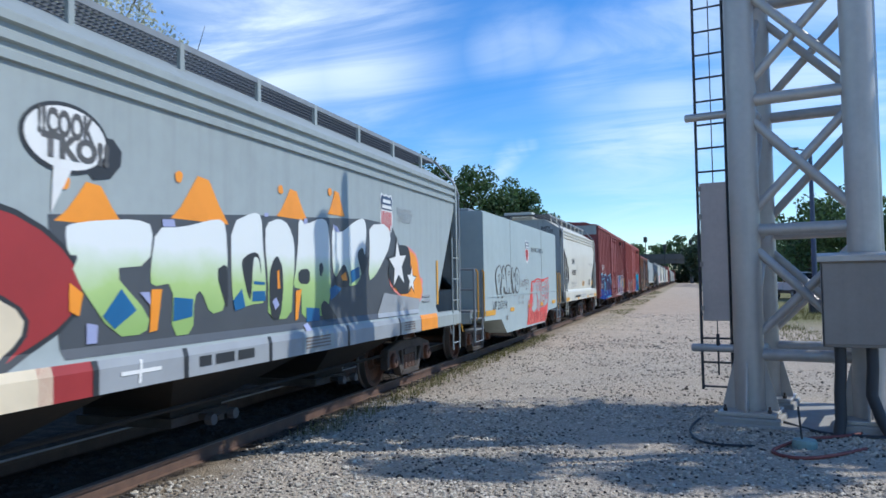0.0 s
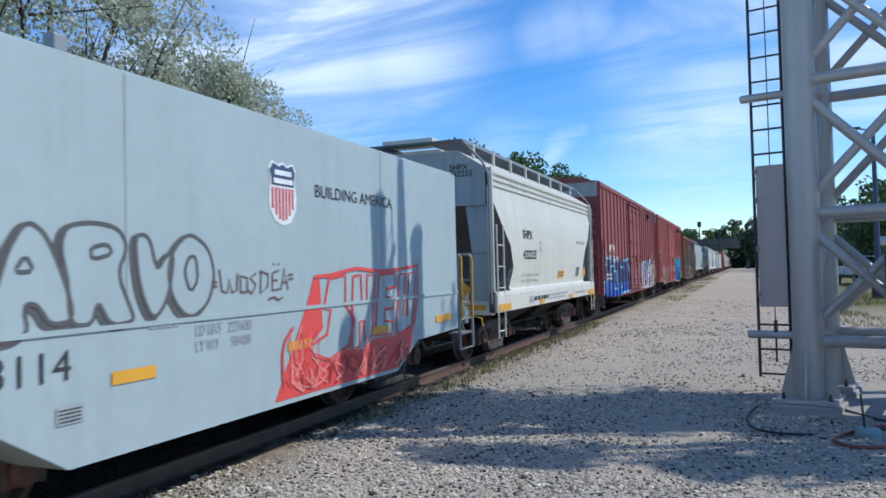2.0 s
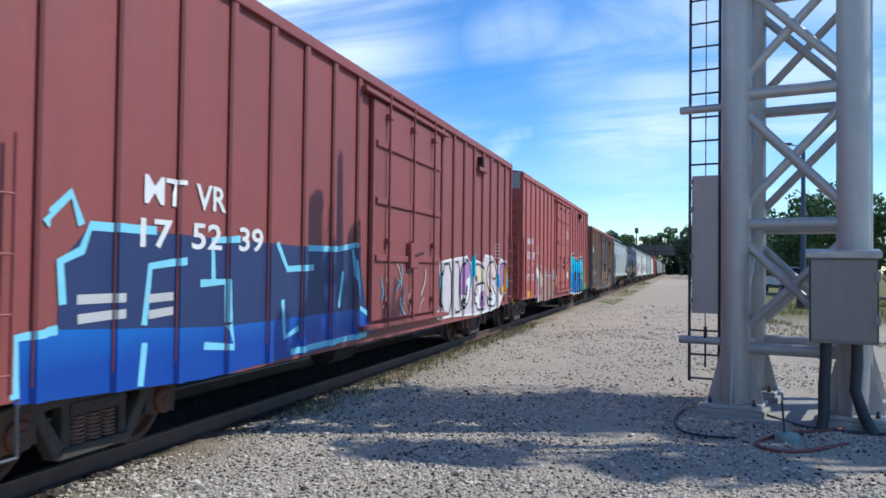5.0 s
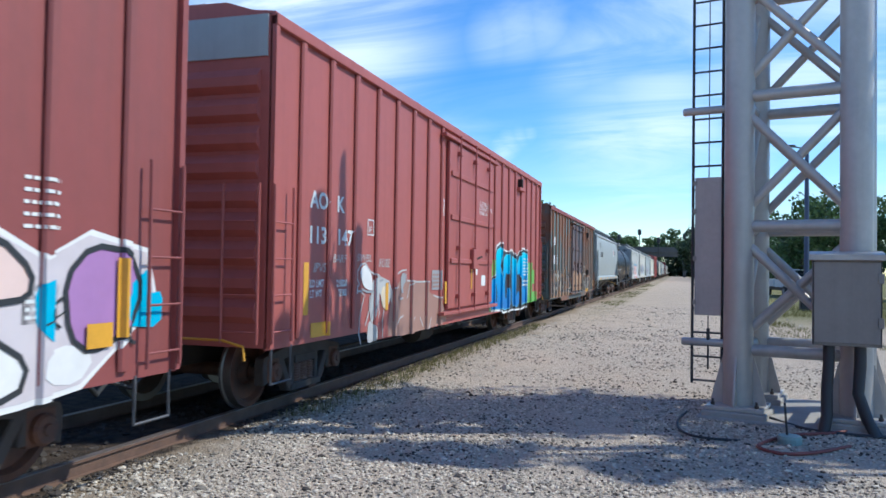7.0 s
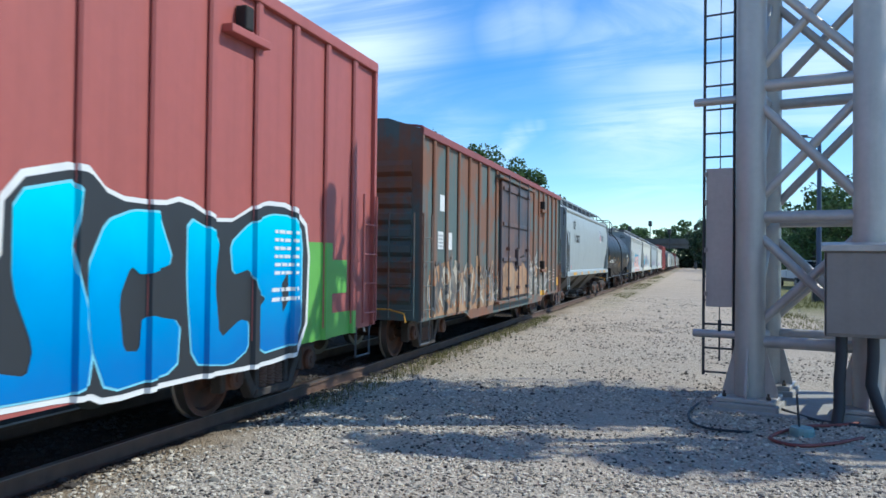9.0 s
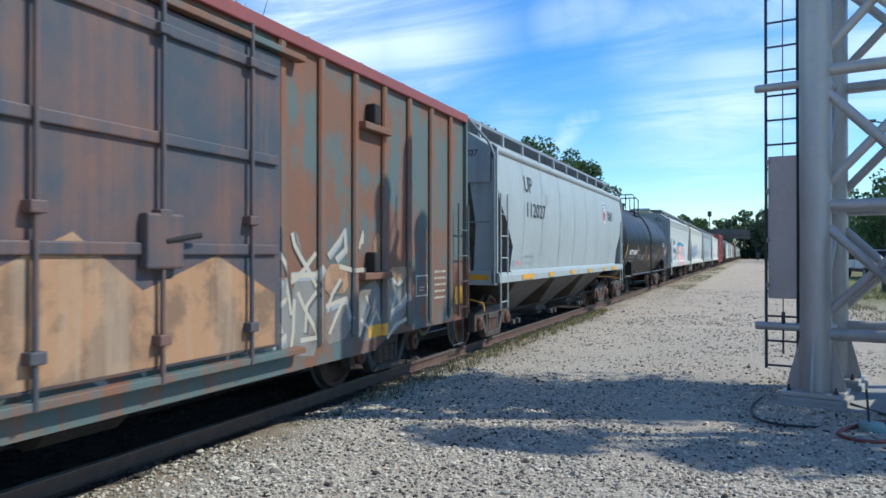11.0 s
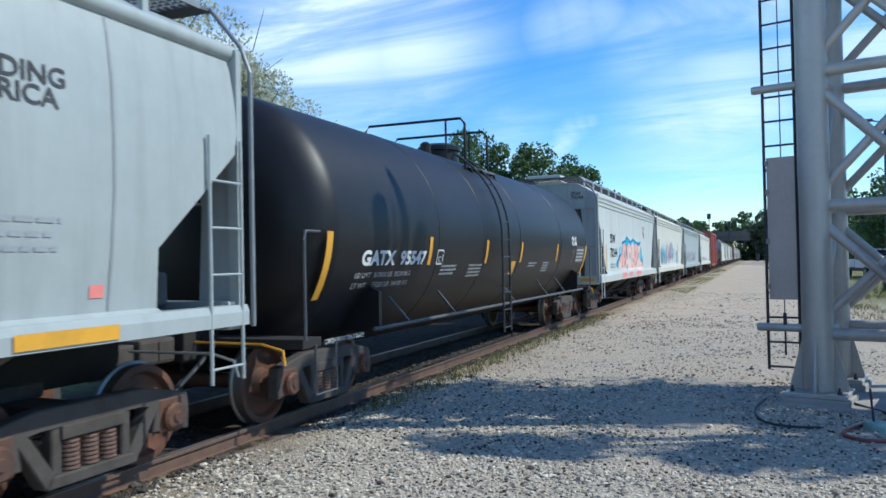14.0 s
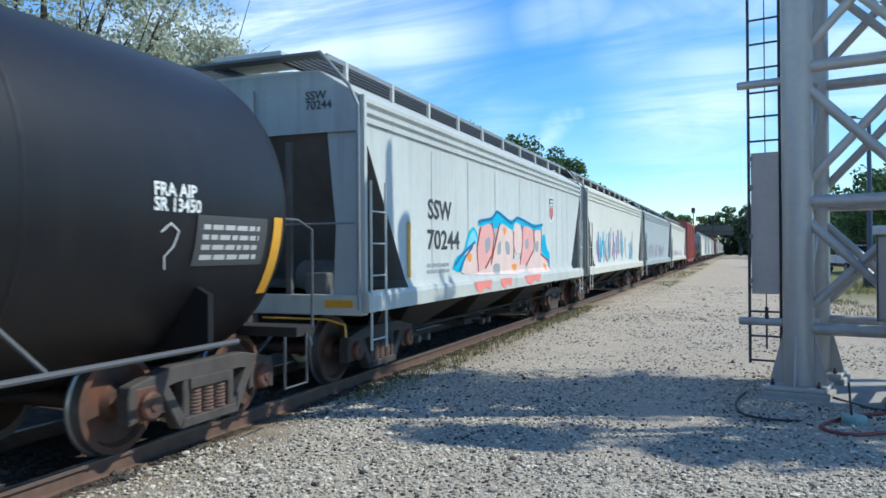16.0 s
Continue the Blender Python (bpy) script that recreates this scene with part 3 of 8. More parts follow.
def add_coupler(car, y, way):
    bm = box(B(), -0.09, 0.09, min(y, y + way * 0.55), max(y, y + way * 0.55), 0.84, 1.02, 0.02)
    box(bm, -0.16, 0.16, min(y + way * 0.45, y + way * 0.75), max(y + way * 0.45, y + way * 0.75), 0.80, 1.06, 0.04)
    part("coupler", bm, "truck", car, "rusty steel knuckle coupler")
    pts = [(0.35, y, 0.85), (0.36, y + way * 0.25, 0.7), (0.30, y + way * 0.5, 0.5), (0.22, y + way * 0.75, 0.6)]
    part("air_hose", tube(B(), pts, 0.025, 8), "cable", car)
    part("cut_lever", tube(B(), [(0.2, y + way * 0.08, 0.98), (1.1, y + way * 0.12, 0.98), (1.35, y + way * 0.12, 0.92), (1.38, y + way * 0.14, 0.78)], 0.014, 6), "yellow" if way < 0 else "steel", car, "bent cut lever")


def hull(prof, length, inset, crown=0.36, n=18, roof=True):
    """Body shell: profile of (z, half width), its ends drawn in by inset of (z, metres)."""
    bm = B()
    rows = []
    for z, x in prof:
        y0, y1 = lerp(inset, z), length - lerp(inset, z)
        rows.append(([bm.verts.new((x, y0 + (y1 - y0) * i / n, z)) for i in range(n + 1)], [bm.verts.new((-x, y0 + (y1 - y0) * i / n, z)) for i in range(n + 1)]))
    for (a, a2), (b, b2) in zip(rows, rows[1:]):
        for i in range(n):
            bm.faces.new((a[i], a[i + 1], b[i + 1], b[i]))
            bm.faces.new((a2[i + 1], a2[i], b2[i], b2[i + 1]))
        # end slopes take the second material, darkened for the shade in the recess
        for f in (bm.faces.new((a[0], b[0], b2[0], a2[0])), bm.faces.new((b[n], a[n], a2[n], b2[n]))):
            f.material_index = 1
    if roof:
        top, top2 = rows[-1]
        zt, xt = prof[-1]
        prev, prev2 = top, top2
        for f, k in ((0.64, 0.92), (0.3, 0.98), (0.0, 1.0)):
            if f:
                r = [bm.verts.new((xt * f, v.co.y, zt + crown * k)) for v in top]
                r2 = [bm.verts.new((-xt * f, v.co.y, zt + crown * k)) for v in top]
            else:
                r = r2 = [bm.verts.new((0, v.co.y, zt + crown)) for v in top]
            for i in range(n):
                bm.faces.new((prev[i], prev[i + 1], r[i + 1], r[i]))
                bm.faces.new((prev2[i + 1], prev2[i], r2[i], r2[i + 1]))
            if f:
                bm.faces.new((prev[0], r[0], r2[0], prev2[0]))
                bm.faces.new((r[n], prev[n], prev2[n], r2[n]))
            else:
                bm.faces.new((prev[0], r[0], prev2[0]))
                bm.faces.new((r[n], prev[n], prev2[n]))
            prev, prev2 = r, r2
    low, low2 = rows[0]
    for i in range(n):
        bm.faces.new((low[i + 1], low[i], low2[i], low2[i + 1]))
    return bm


# ---- markings ----


def lettering(text, size, narrow=1.0, heavy=0.0, slant=0.0, gap=1.0):
    """Flat letters in y and z: the lower left corner at the origin; size is the height of capitals."""
    c = bpy.data.curves.new("letters", "FONT")
    c.body, c.size, c.offset, c.shear, c.resolution_u, c.space_character = text, size / 0.69, heavy, slant, 3, gap
    c.space_line = 0.8
    ob = new("letters", c)
    bpy.context.view_layer.update()
    me = bpy.data.meshes.new_from_object(ob.evaluated_get(bpy.context.evaluated_depsgraph_get()))
    bm = B()
    bm.from_mesh(me)
    bpy.data.objects.remove(ob)
    bpy.data.meshes.remove(me)
    bpy.data.curves.remove(c)
    bmesh.ops.remove_doubles(bm, verts=bm.verts[:], dist=0.0005)
    for v in bm.verts:
        v.co = Vector((0, v.co.x * narrow, v.co.y))
    return bm


def rect(bm, y0, y1, z0, z1):
    bm.faces.new([bm.verts.new((0, y, z)) for y, z in ((y0, z0), (y1, z0), (y1, z1), (y0, z1))])
    return bm


def poly(bm, pts):
    bm.faces.new([bm.verts.new((0, y, z)) for y, z in pts])
    return bm


def bars(y, z, rows, height=0.07, pitch=0.13, seed=1):
    """Small writing as plain bars; rows: length of each line."""
    rnd = random.Random(seed)
    bm = B()
    for i, w in enumerate(rows):
        u = 0.0
        while u < w:
            d = rnd.uniform(1.5, 4.0) * height
            rect(bm, y + u, y + min(u + d, w), z - i * pitch, z - i * pitch + height)
            u += d + height * 0.7
    return bm


def soften(pts, rounds=1, cut=0.22):
    """Cuts the corners of a closed outline, as a spray can does."""
    for _ in range(rounds):
        out = []
        for p, q in zip(pts, pts[1:] + pts[:1]):
            out += [(p[0] + (q[0] - p[0]) * cut, p[1] + (q[1] - p[1]) * cut), (q[0] + (p[0] - q[0]) * cut, q[1] + (p[1] - q[1]) * cut)]
        pts = out
    return pts


POSTS = {}


def decal(name, bm, mat, car, prof, y=0.0, z=0.0, label="", lift=0.006):
    """Lays flat paint on the near side of a car."""
    for v in bm.verts:
        v.co.y += y
        v.co.z += z
    zs = [v.co.z for v in bm.verts]
    for pz, _ in prof:
        if min(zs) < pz < max(zs):
            bmesh.ops.bisect_plane(bm, geom=bm.verts[:] + bm.edges[:] + bm.faces[:], plane_co=(0, 0, pz), plane_no=(0, 0, 1))
    posts = POSTS.get(car.name, [])
    ys = [v.co.y for v in bm.verts]
    for r in posts:
        for e in (r - 0.058, r - 0.04, r + 0.04, r + 0.058):
            if min(ys) < e < max(ys):
                bmesh.ops.bisect_plane(bm, geom=bm.verts[:] + bm.edges[:] + bm.faces[:], plane_co=(0, e, 0), plane_no=(0, 1, 0))
    for v in bm.verts:
        over = max([0.0] + [min(1.0, max(0.0, (0.058 - abs(v.co.y - r)) / 0.018)) for r in posts if abs(v.co.y - r) < 0.07])
        v.co.x = lerp(prof, v.co.z) + lift + 0.046 * over
    data = bpy.data.meshes.new(name)
    bm.to_mesh(data)
    bm.free()
    data.materials.append(M[mat] if isinstance(mat, str) else mat)
    ob = new(name, data)
    ob.parent = car
    return tagged(ob, label, kind="stuff" if name in ("small_writing", "data_line") else "")


def shield(car, prof, y, z, h):
    """A road shield of plain colours: white edge, blue head, red stripes."""
    w = h * 0.78
    out = [(0.5, 0.0), (0.78, 0.06), (0.96, 0.24), (1.0, 0.45), (0.93, 0.72), (1.0, 0.88), (0.88, 1.0), (0.66, 0.95), (0.5, 1.0), (0.34, 0.95), (0.12, 1.0), (0.0, 0.88), (0.07, 0.72), (0.0, 0.45), (0.04, 0.24), (0.22, 0.06)]
    decal("shield_edge", poly(B(), [(u * w, v * h) for u, v in out]), "whitepaint", car, prof, y, z, "white-edged road shield", 0.005)
    ins = [(0.5 + (u - 0.5) * 0.9, 0.5 + (v - 0.5) * 0.92) for u, v in out]
    head = [p for p in ins if p[1] > 0.6]
    decal("shield_head", poly(B(), [(u * w, v * h) for u, v in [(0.10, 0.62)] + [(0.90, 0.62)] + head]), "shieldblue", car, prof, y, z, "blue shield head", 0.009)
    bm = B()
    for i in range(7):
        a = 0.10 + i * 0.118
        lo = 0.08 + abs(i - 3) ** 2 * 0.02
        rect(bm, a * w, (a + 0.065) * w, lo * h, 0.585 * h)
    decal("shield_stripe", bm, "signred", car, prof, y, z, "red vertical stripes", 0.009)
    bm = B()
    for r, (a, b) in enumerate(((0.2, 0.8), (0.16, 0.84))):
        rect(bm, a * w, b * w, (0.78 - r * 0.13) * h, (0.86 - r * 0.13) * h)
    decal("shield_bar", bm, "whitepaint", car, prof, y, z, "white bars", 0.012)


def paint(name, c, rough=0.5, c2=None, z0=0.0, z1=1.0, c3=None):
    """Spray paint, fading upwards from c to c2 (and c3) where given."""
    m = material(name, c, rough, spots=(tuple(v * 0.75 for v in c), 2.5, 0.5), bump=0, grain=0.0)
    if c2:
        t = m.node_tree
        b = t.nodes["Principled BSDF"]
        coord, sep = t.nodes.new("ShaderNodeTexCoord"), t.nodes.new("ShaderNodeSeparateXYZ")
        link(t, coord.outputs["Object"], sep.inputs[0])
        nz = node(t, "ShaderNodeTexNoise", Scale=3.0, Detail=4.0)
        link(t, coord.outputs["Object"], nz.inputs["Vector"])
        add = t.nodes.new("ShaderNodeMath")
        add.operation = "MULTIPLY_ADD"
        add.inputs[1].default_value = 0.25
        link(t, nz.outputs[0], add.inputs[0])
        link(t, sep.outputs["Z"], add.inputs[2])
        rng = t.nodes.new("ShaderNodeMapRange")
        rng.inputs["From Min"].default_value, rng.inputs["From Max"].default_value = z0 + 0.12, z1 + 0.12
        link(t, add.outputs[0], rng.inputs["Value"])
        ramp = t.nodes.new("ShaderNodeValToRGB")
        ramp.color_ramp.elements[0].color = rgba(c)
        ramp.color_ramp.elements[1].color = rgba(c3 or c2)
        if c3:
            e = ramp.color_ramp.elements.new(0.5)
            e.color = rgba(c2)
        link(t, rng.outputs[0], ramp.inputs[0])
        link(t, ramp.outputs[0], b.inputs["Base Color"])
    M[name] = m
    return m


paint("shieldblue", (0.05, 0.075, 0.14))
paint("signred", (0.55, 0.06, 0.06))
paint("orange", (0.85, 0.30, 0.02))
paint("sprayblue", (0.02, 0.12, 0.28))
paint("cyan", (0.02, 0.42, 0.62))
paint("greenspray", (0.16, 0.42, 0.07))
paint("spraywhite", (0.78, 0.76, 0.72))
paint("pinkspray", (0.62, 0.30, 0.46))
paint("violet", (0.30, 0.16, 0.34))
paint("palepink", (0.75, 0.55, 0.48))
paint("coral", (0.78, 0.24, 0.20))
paint("salmon", (0.76, 0.38, 0.34))
paint("sprayred", (0.66, 0.07, 0.06))
paint("deepred", (0.32, 0.03, 0.03))
paint("cream", (0.72, 0.60, 0.42))
paint("greypaint", (0.33, 0.34, 0.35))
paint("lilac", (0.34, 0.36, 0.55))
paint("sprayblack", (0.03, 0.032, 0.035))
paint("warmblack", (0.16, 0.10, 0.085))
paint("warmgrey", (0.10, 0.095, 0.09))
paint("dustred", (0.36, 0.20, 0.155))
paint("palegrey", (0.50, 0.49, 0.47))
paint("cyanpale", (0.25, 0.62, 0.75))
paint("rustpaint", (0.42, 0.17, 0.07))
paint("fadedcream", (0.50, 0.43, 0.33))
M["fadedpaint"] = material("faded_spray", (0.235, 0.225, 0.20), 0.75, spots=((0.16, 0.13, 0.10), 2.2, 0.9), streaks=((0.27, 0.15, 0.08), 0.7), bump=0.05, edge=0.4)
M["fadedrust"] = material("faded_rust_spray", (0.40, 0.22, 0.11), 0.75, spots=((0.20, 0.12, 0.07), 2.6, 0.9), streaks=((0.42, 0.32, 0.22), 0.6), bump=0.05, edge=0.4)
paint("palepink2", (0.62, 0.55, 0.55))
paint("deepblue", (0.01, 0.06, 0.32), 0.45, (0.02, 0.16, 0.50), 1.0, 1.9, (0.03, 0.32, 0.62))
paint("slate", (0.075, 0.08, 0.088))
paint("navy", (0.025, 0.04, 0.12))
paint("orchid", (0.40, 0.20, 0.42))
paint("seam", (0.27, 0.28, 0.28))
paint("tankpanel", (0.07, 0.07, 0.07))
paint("fadegreen", (0.30, 0.44, 0.13), 0.5, (0.42, 0.56, 0.20), 1.45, 2.10, (0.74, 0.75, 0.72))
paint("fadeblue", (0.01, 0.17, 0.48), 0.45, (0.01, 0.33, 0.66), 0.9, 2.3, (0.03, 0.66, 0.78))


def strips(car, prof, places, z, h=0.11, w=0.55):
    for y in places:
        decal("reflector_strip", rect(B(), 0, w, 0, h), "yellow", car, prof, y, z, "yellow reflective strip", 0.01)


# ---- covered hoppers ----


def hopper(label, y, length, prof, mat, sill, inset, bays, top, walk_gap=1.37, fancy=True, end_mat="darkgrey", ridges=True, rolls=True, grate=True, cornice=None, bay_mat="under", bay_low=0.42, truck_at=1.35, number=""):
    car = car_thing("covered_hopper_car", label, "freight car", y)
    z_eave, x_eave = prof[-1]
    part("body", hull(prof, length, inset), mat, car, smooth=30).data.materials.append(M["shadedgrime"])
    # end sheets have a grey of their own, with grime streaks
    for y0, y1 in ((-0.012, 0.0), (length, length + 0.012)):
        low = max(a for a, b in inset if b > 0.02) if any(b > 0.02 for _, b in inset) else sill[1]
        bm = prism(B(), [(-x_eave + 0.02, low), (x_eave - 0.02, low), (x_eave - 0.02, z_eave), (x_eave * 0.64, z_eave + 0.32), (-x_eave * 0.64, z_eave + 0.32), (-x_eave + 0.02, z_eave)], "y", y0, y1)
        part("end_sheet", bm, end_mat, car, "end sheet")
    # side sills with a sloping ledge
    z0, z1 = sill
    for s in (-1, 1):
        bm = prism(B(), [(s * 1.45, z0), (s * 1.61, z0), (s * 1.61, z1 - 0.06), (s * 1.59, z1), (s * 1.45, z1)], "y", 0, length)
        part("side_sill", bm, mat, car)
    if ridges:
        zt, zb = cornice or (z_eave + 0.02, prof[-2][0])
        for s in (-1, 1):
            h = (zt - zb) / 3
            line = [(s * (x_eave - 0.06), zb)]
            for i in range(3):
                za = zb + h * i
                line += [(s * (x_eave + 0.01), za + 0.01), (s * (x_eave + 0.05), za + 0.02), (s * (x_eave + 0.05), za + h * 0.62), (s * (x_eave + 0.01), za + h * 0.78)]
            part("roof_cornice", prism(B(), line + [(s * (x_eave - 0.06), zt)], "y", 0, length), mat, car)
    else:
        for s in (-1, 1):
            part("roof_cornice", tube(B(), [(s * x_eave, 0, z_eave - 0.02), (s * x_eave, length, z_eave - 0.02)], 0.075, 12), mat, car, smooth=40)
    # roof hatch trough
    part("hatch_trough", box(B(), -0.38, 0.38, 0.6, length - 0.6, z_eave + 0.34, z_eave + 0.50, 0.03), mat, car)
    # running boards
    zw = z_eave + 0.50
    for s in (-1, 1):
        bm = B()
        a, b = (0.42, 1.08)
        if grate:
            for x in np.linspace(a, b, 9):
                box(bm, s * x - 0.004, s * x + 0.004, -0.05, length + 0.05, zw - 0.03, zw)
            for yy in np.arange(0, length, 0.07):
                box(bm, min(s * a, s * b), max(s * a, s * b), yy - 0.004, yy + 0.004, zw - 0.025, zw - 0.008)
        else:
            box(bm, min(s * a, s * b), max(s * a, s * b), -0.05, length + 0.05, zw - 0.03, zw)
        board = part("running_board", bm, "grating", car, "steel grating running board")
        yy = 0.45
        post = None
        while yy < length - 0.2:
            bm = B()
            box(bm, s * 1.08 - 0.02, s * 1.08 + 0.02, yy - 0.03, yy + 0.035, z_eave + 0.05, zw + 0.01)
            part("board_bracket", bm, mat, board, "painted support bracket")
            yy += walk_gap
        part("board_edge", box(B(), s * 1.09 - 0.008, s * 1.09 + 0.008, -0.05, length + 0.05, zw - 0.045, zw + 0.012), "steel", board)
    # end walkways across the roof
    for yy in (0.0, length):
        sgn = 1 if yy else -1
        part("end_walkway", box(B(), -1.08, 1.08, min(yy, yy + sgn * 0.22), max(yy, yy + sgn * 0.22), zw - 0.03, zw), "grating", car)
        for s in (-1, 1):
            part("grab_rail", tube(B(), [(s * 1.08, yy + sgn * 0.2, zw), (s * 1.45, yy + sgn * 0.16, z_eave + 0.08), (s * 1.55, yy + sgn * 0.14, z_eave - 0.15), (s * 1.55, yy + sgn * 0.14, z1 - 0.2)], 0.022, 8), "steel", car, "bent corner handrail")
            part("corner_post", box(B(), min(s * 1.46, s * 1.56), max(s * 1.46, s * 1.56), min(yy, yy - sgn * 0.07), max(yy, yy - sgn * 0.07), z0, z_eave), mat, car)
            lad = add_ladder(car, "x", s * 1.60, yy - sgn * 0.08 - (0.40 if sgn > 0 else 0.0), z0 - 0.45, z0 + 1.55, width=0.40, mat=mat)
        bm = box(B(), -1.52, 1.52, min(yy, yy - sgn * 0.16), max(yy, yy - sgn * 0.16), z0 - 0.04, z0 + 0.20, 0.01)
        part("end_sill", bm, mat, car)
        for s in (-1, 1):
            part("end_post", prism(B(), [(s * 0.45, z1 - 0.05), (s * 0.52, z1 - 0.05), (s * 0.52, z_eave - 0.5), (s * 0.45, z_eave - 0.5)], "y", yy - sgn * 0.05, yy - sgn * 0.11), "shadedgrime", car)
        part("handhold", tube(B(), [(-1.45, yy + sgn * 0.05, z0 + 1.05), (1.45, yy + sgn * 0.05, z0 + 1.05)], 0.014, 6), "steel", car)
        part("end_platform", box(B(), -1.4, 1.4, min(yy - sgn * 0.1, yy - sgn * 1.0), max(yy - sgn * 0.1, yy - sgn * 1.0), z0 + 0.10, z0 + 0.14), "grating", car)
        add_coupler(car, yy, sgn)
        low = max([a for a, b in inset if b > 0.02] or [z1])
        for s in (-1, 1):
            bm = prism(B(), [(s * 1.50, z0 + 0.18), (s * 1.12, z0 + 0.18), (s * 1.16, z0 + 1.0), (s * 1.05, low + 0.02), (s * 1.50, low + 0.02)], "y", yy - sgn * 0.03, yy - sgn * 0.045)
            part("corner_plate", bm, end_mat, car, "upright corner plate of the end frame")
            part("end_reflector", box(B(), min(s * 1.02, s * 1.40), max(s * 1.02, s * 1.40), min(yy, yy + sgn * 0.006), max(yy, yy + sgn * 0.006), z0 + 0.05, z0 + 0.14), "yellow", car, "yellow reflective strip")
        part("end_stiffener", box(B(), -0.06, 0.06, min(yy + sgn * 0.012, yy + sgn * 0.07), max(yy + sgn * 0.012, yy + sgn * 0.07), low - 0.1, z_eave + 0.15, 0.01), end_mat, car)
        part("valve_bracket", box(B(), 0.62, 0.92, min(yy - sgn * 0.2, yy - sgn * 0.5), max(yy - sgn * 0.2, yy - sgn * 0.5), z0 + 0.16, z0 + 0.46, 0.03), "shadedgrime", car)
        part("hatch_end", box(B(), -0.5, 0.5, min(yy + sgn * 0.1, yy - sgn * 0.5), max(yy + sgn * 0.1, yy - sgn * 0.5), zw, zw + 0.10, 0.02), mat, car, "raised cover over the end walkway")
        if number and sgn < 0:
            bm = lettering(number, 0.10, 1.0, 0.003)
            for v in bm.verts:
                v.co = Vector((0.78 + v.co.y, yy - 0.018, z_eave - 0.02 + v.co.z))
            part("end_lettering", bm, "blackpaint", car, "stencilled car number")
    part("brake_tank", lathe(B(), [(0.4, 0.05), (0.42, 0.2), (1.1, 0.2), (1.12, 0.05)], (0.55, 0, z0 + 0.42), "y", 14), "shadedgrime", car, smooth=40)
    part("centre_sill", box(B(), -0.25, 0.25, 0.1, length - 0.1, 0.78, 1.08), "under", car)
    # discharge bays
    lo, hi = 1.75, length - 1.75
    for i in range(bays):
        a, b = lo + (hi - lo) * i / bays, lo + (hi - lo) * (i + 1) / bays
        c = (a + b) / 2
        bm = B()
        ring = [[bm.verts.new((x, yy, z)) for x, yy in ((-xx, p), (xx, p), (xx, q), (-xx, q))] for z, xx, p, q in ((z0 + 0.12, 1.45, a + 0.03, b - 0.03), (bay_low + 0.08, 0.55, c - 0.45, c + 0.45), (bay_low, 0.55, c - 0.45, c + 0.45))]
        for r, q in zip(ring, ring[1:]):
            for k in range(4):
                bm.faces.new((r[k], r[(k + 1) % 4], q[(k + 1) % 4], q[k]))
        bm.faces.new(ring[0][::-1])
        bm.faces.new(ring[-1])
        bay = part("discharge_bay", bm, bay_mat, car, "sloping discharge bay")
        part("outlet_gate", box(box(B(), -0.6, 0.6, c - 0.5, c + 0.5, bay_low - 0.10, bay_low, 0.01), 0.58, 0.85, c - 0.05, c + 0.05, bay_low - 0.08, bay_low - 0.02), "truck", bay)
        for o in (-0.2, 0.2):
            part("gate_shaft", lathe(B(), [(0.82, 0.03), (0.82, 0.06), (0.9, 0.06), (0.9, 0.03)], (0, c + o, bay_low - 0.04), "x", 10), "dullrail", bay)
    part("train_line", tube(B(), [(1.0, 0.8, 0.62), (1.0, length - 0.8, 0.62)], 0.022, 6), "under", car, "brake pipe")
    for yy in (truck_at, length - truck_at):
        add_truck(car, yy, rolls)
    return car


# ---- boxcars ----


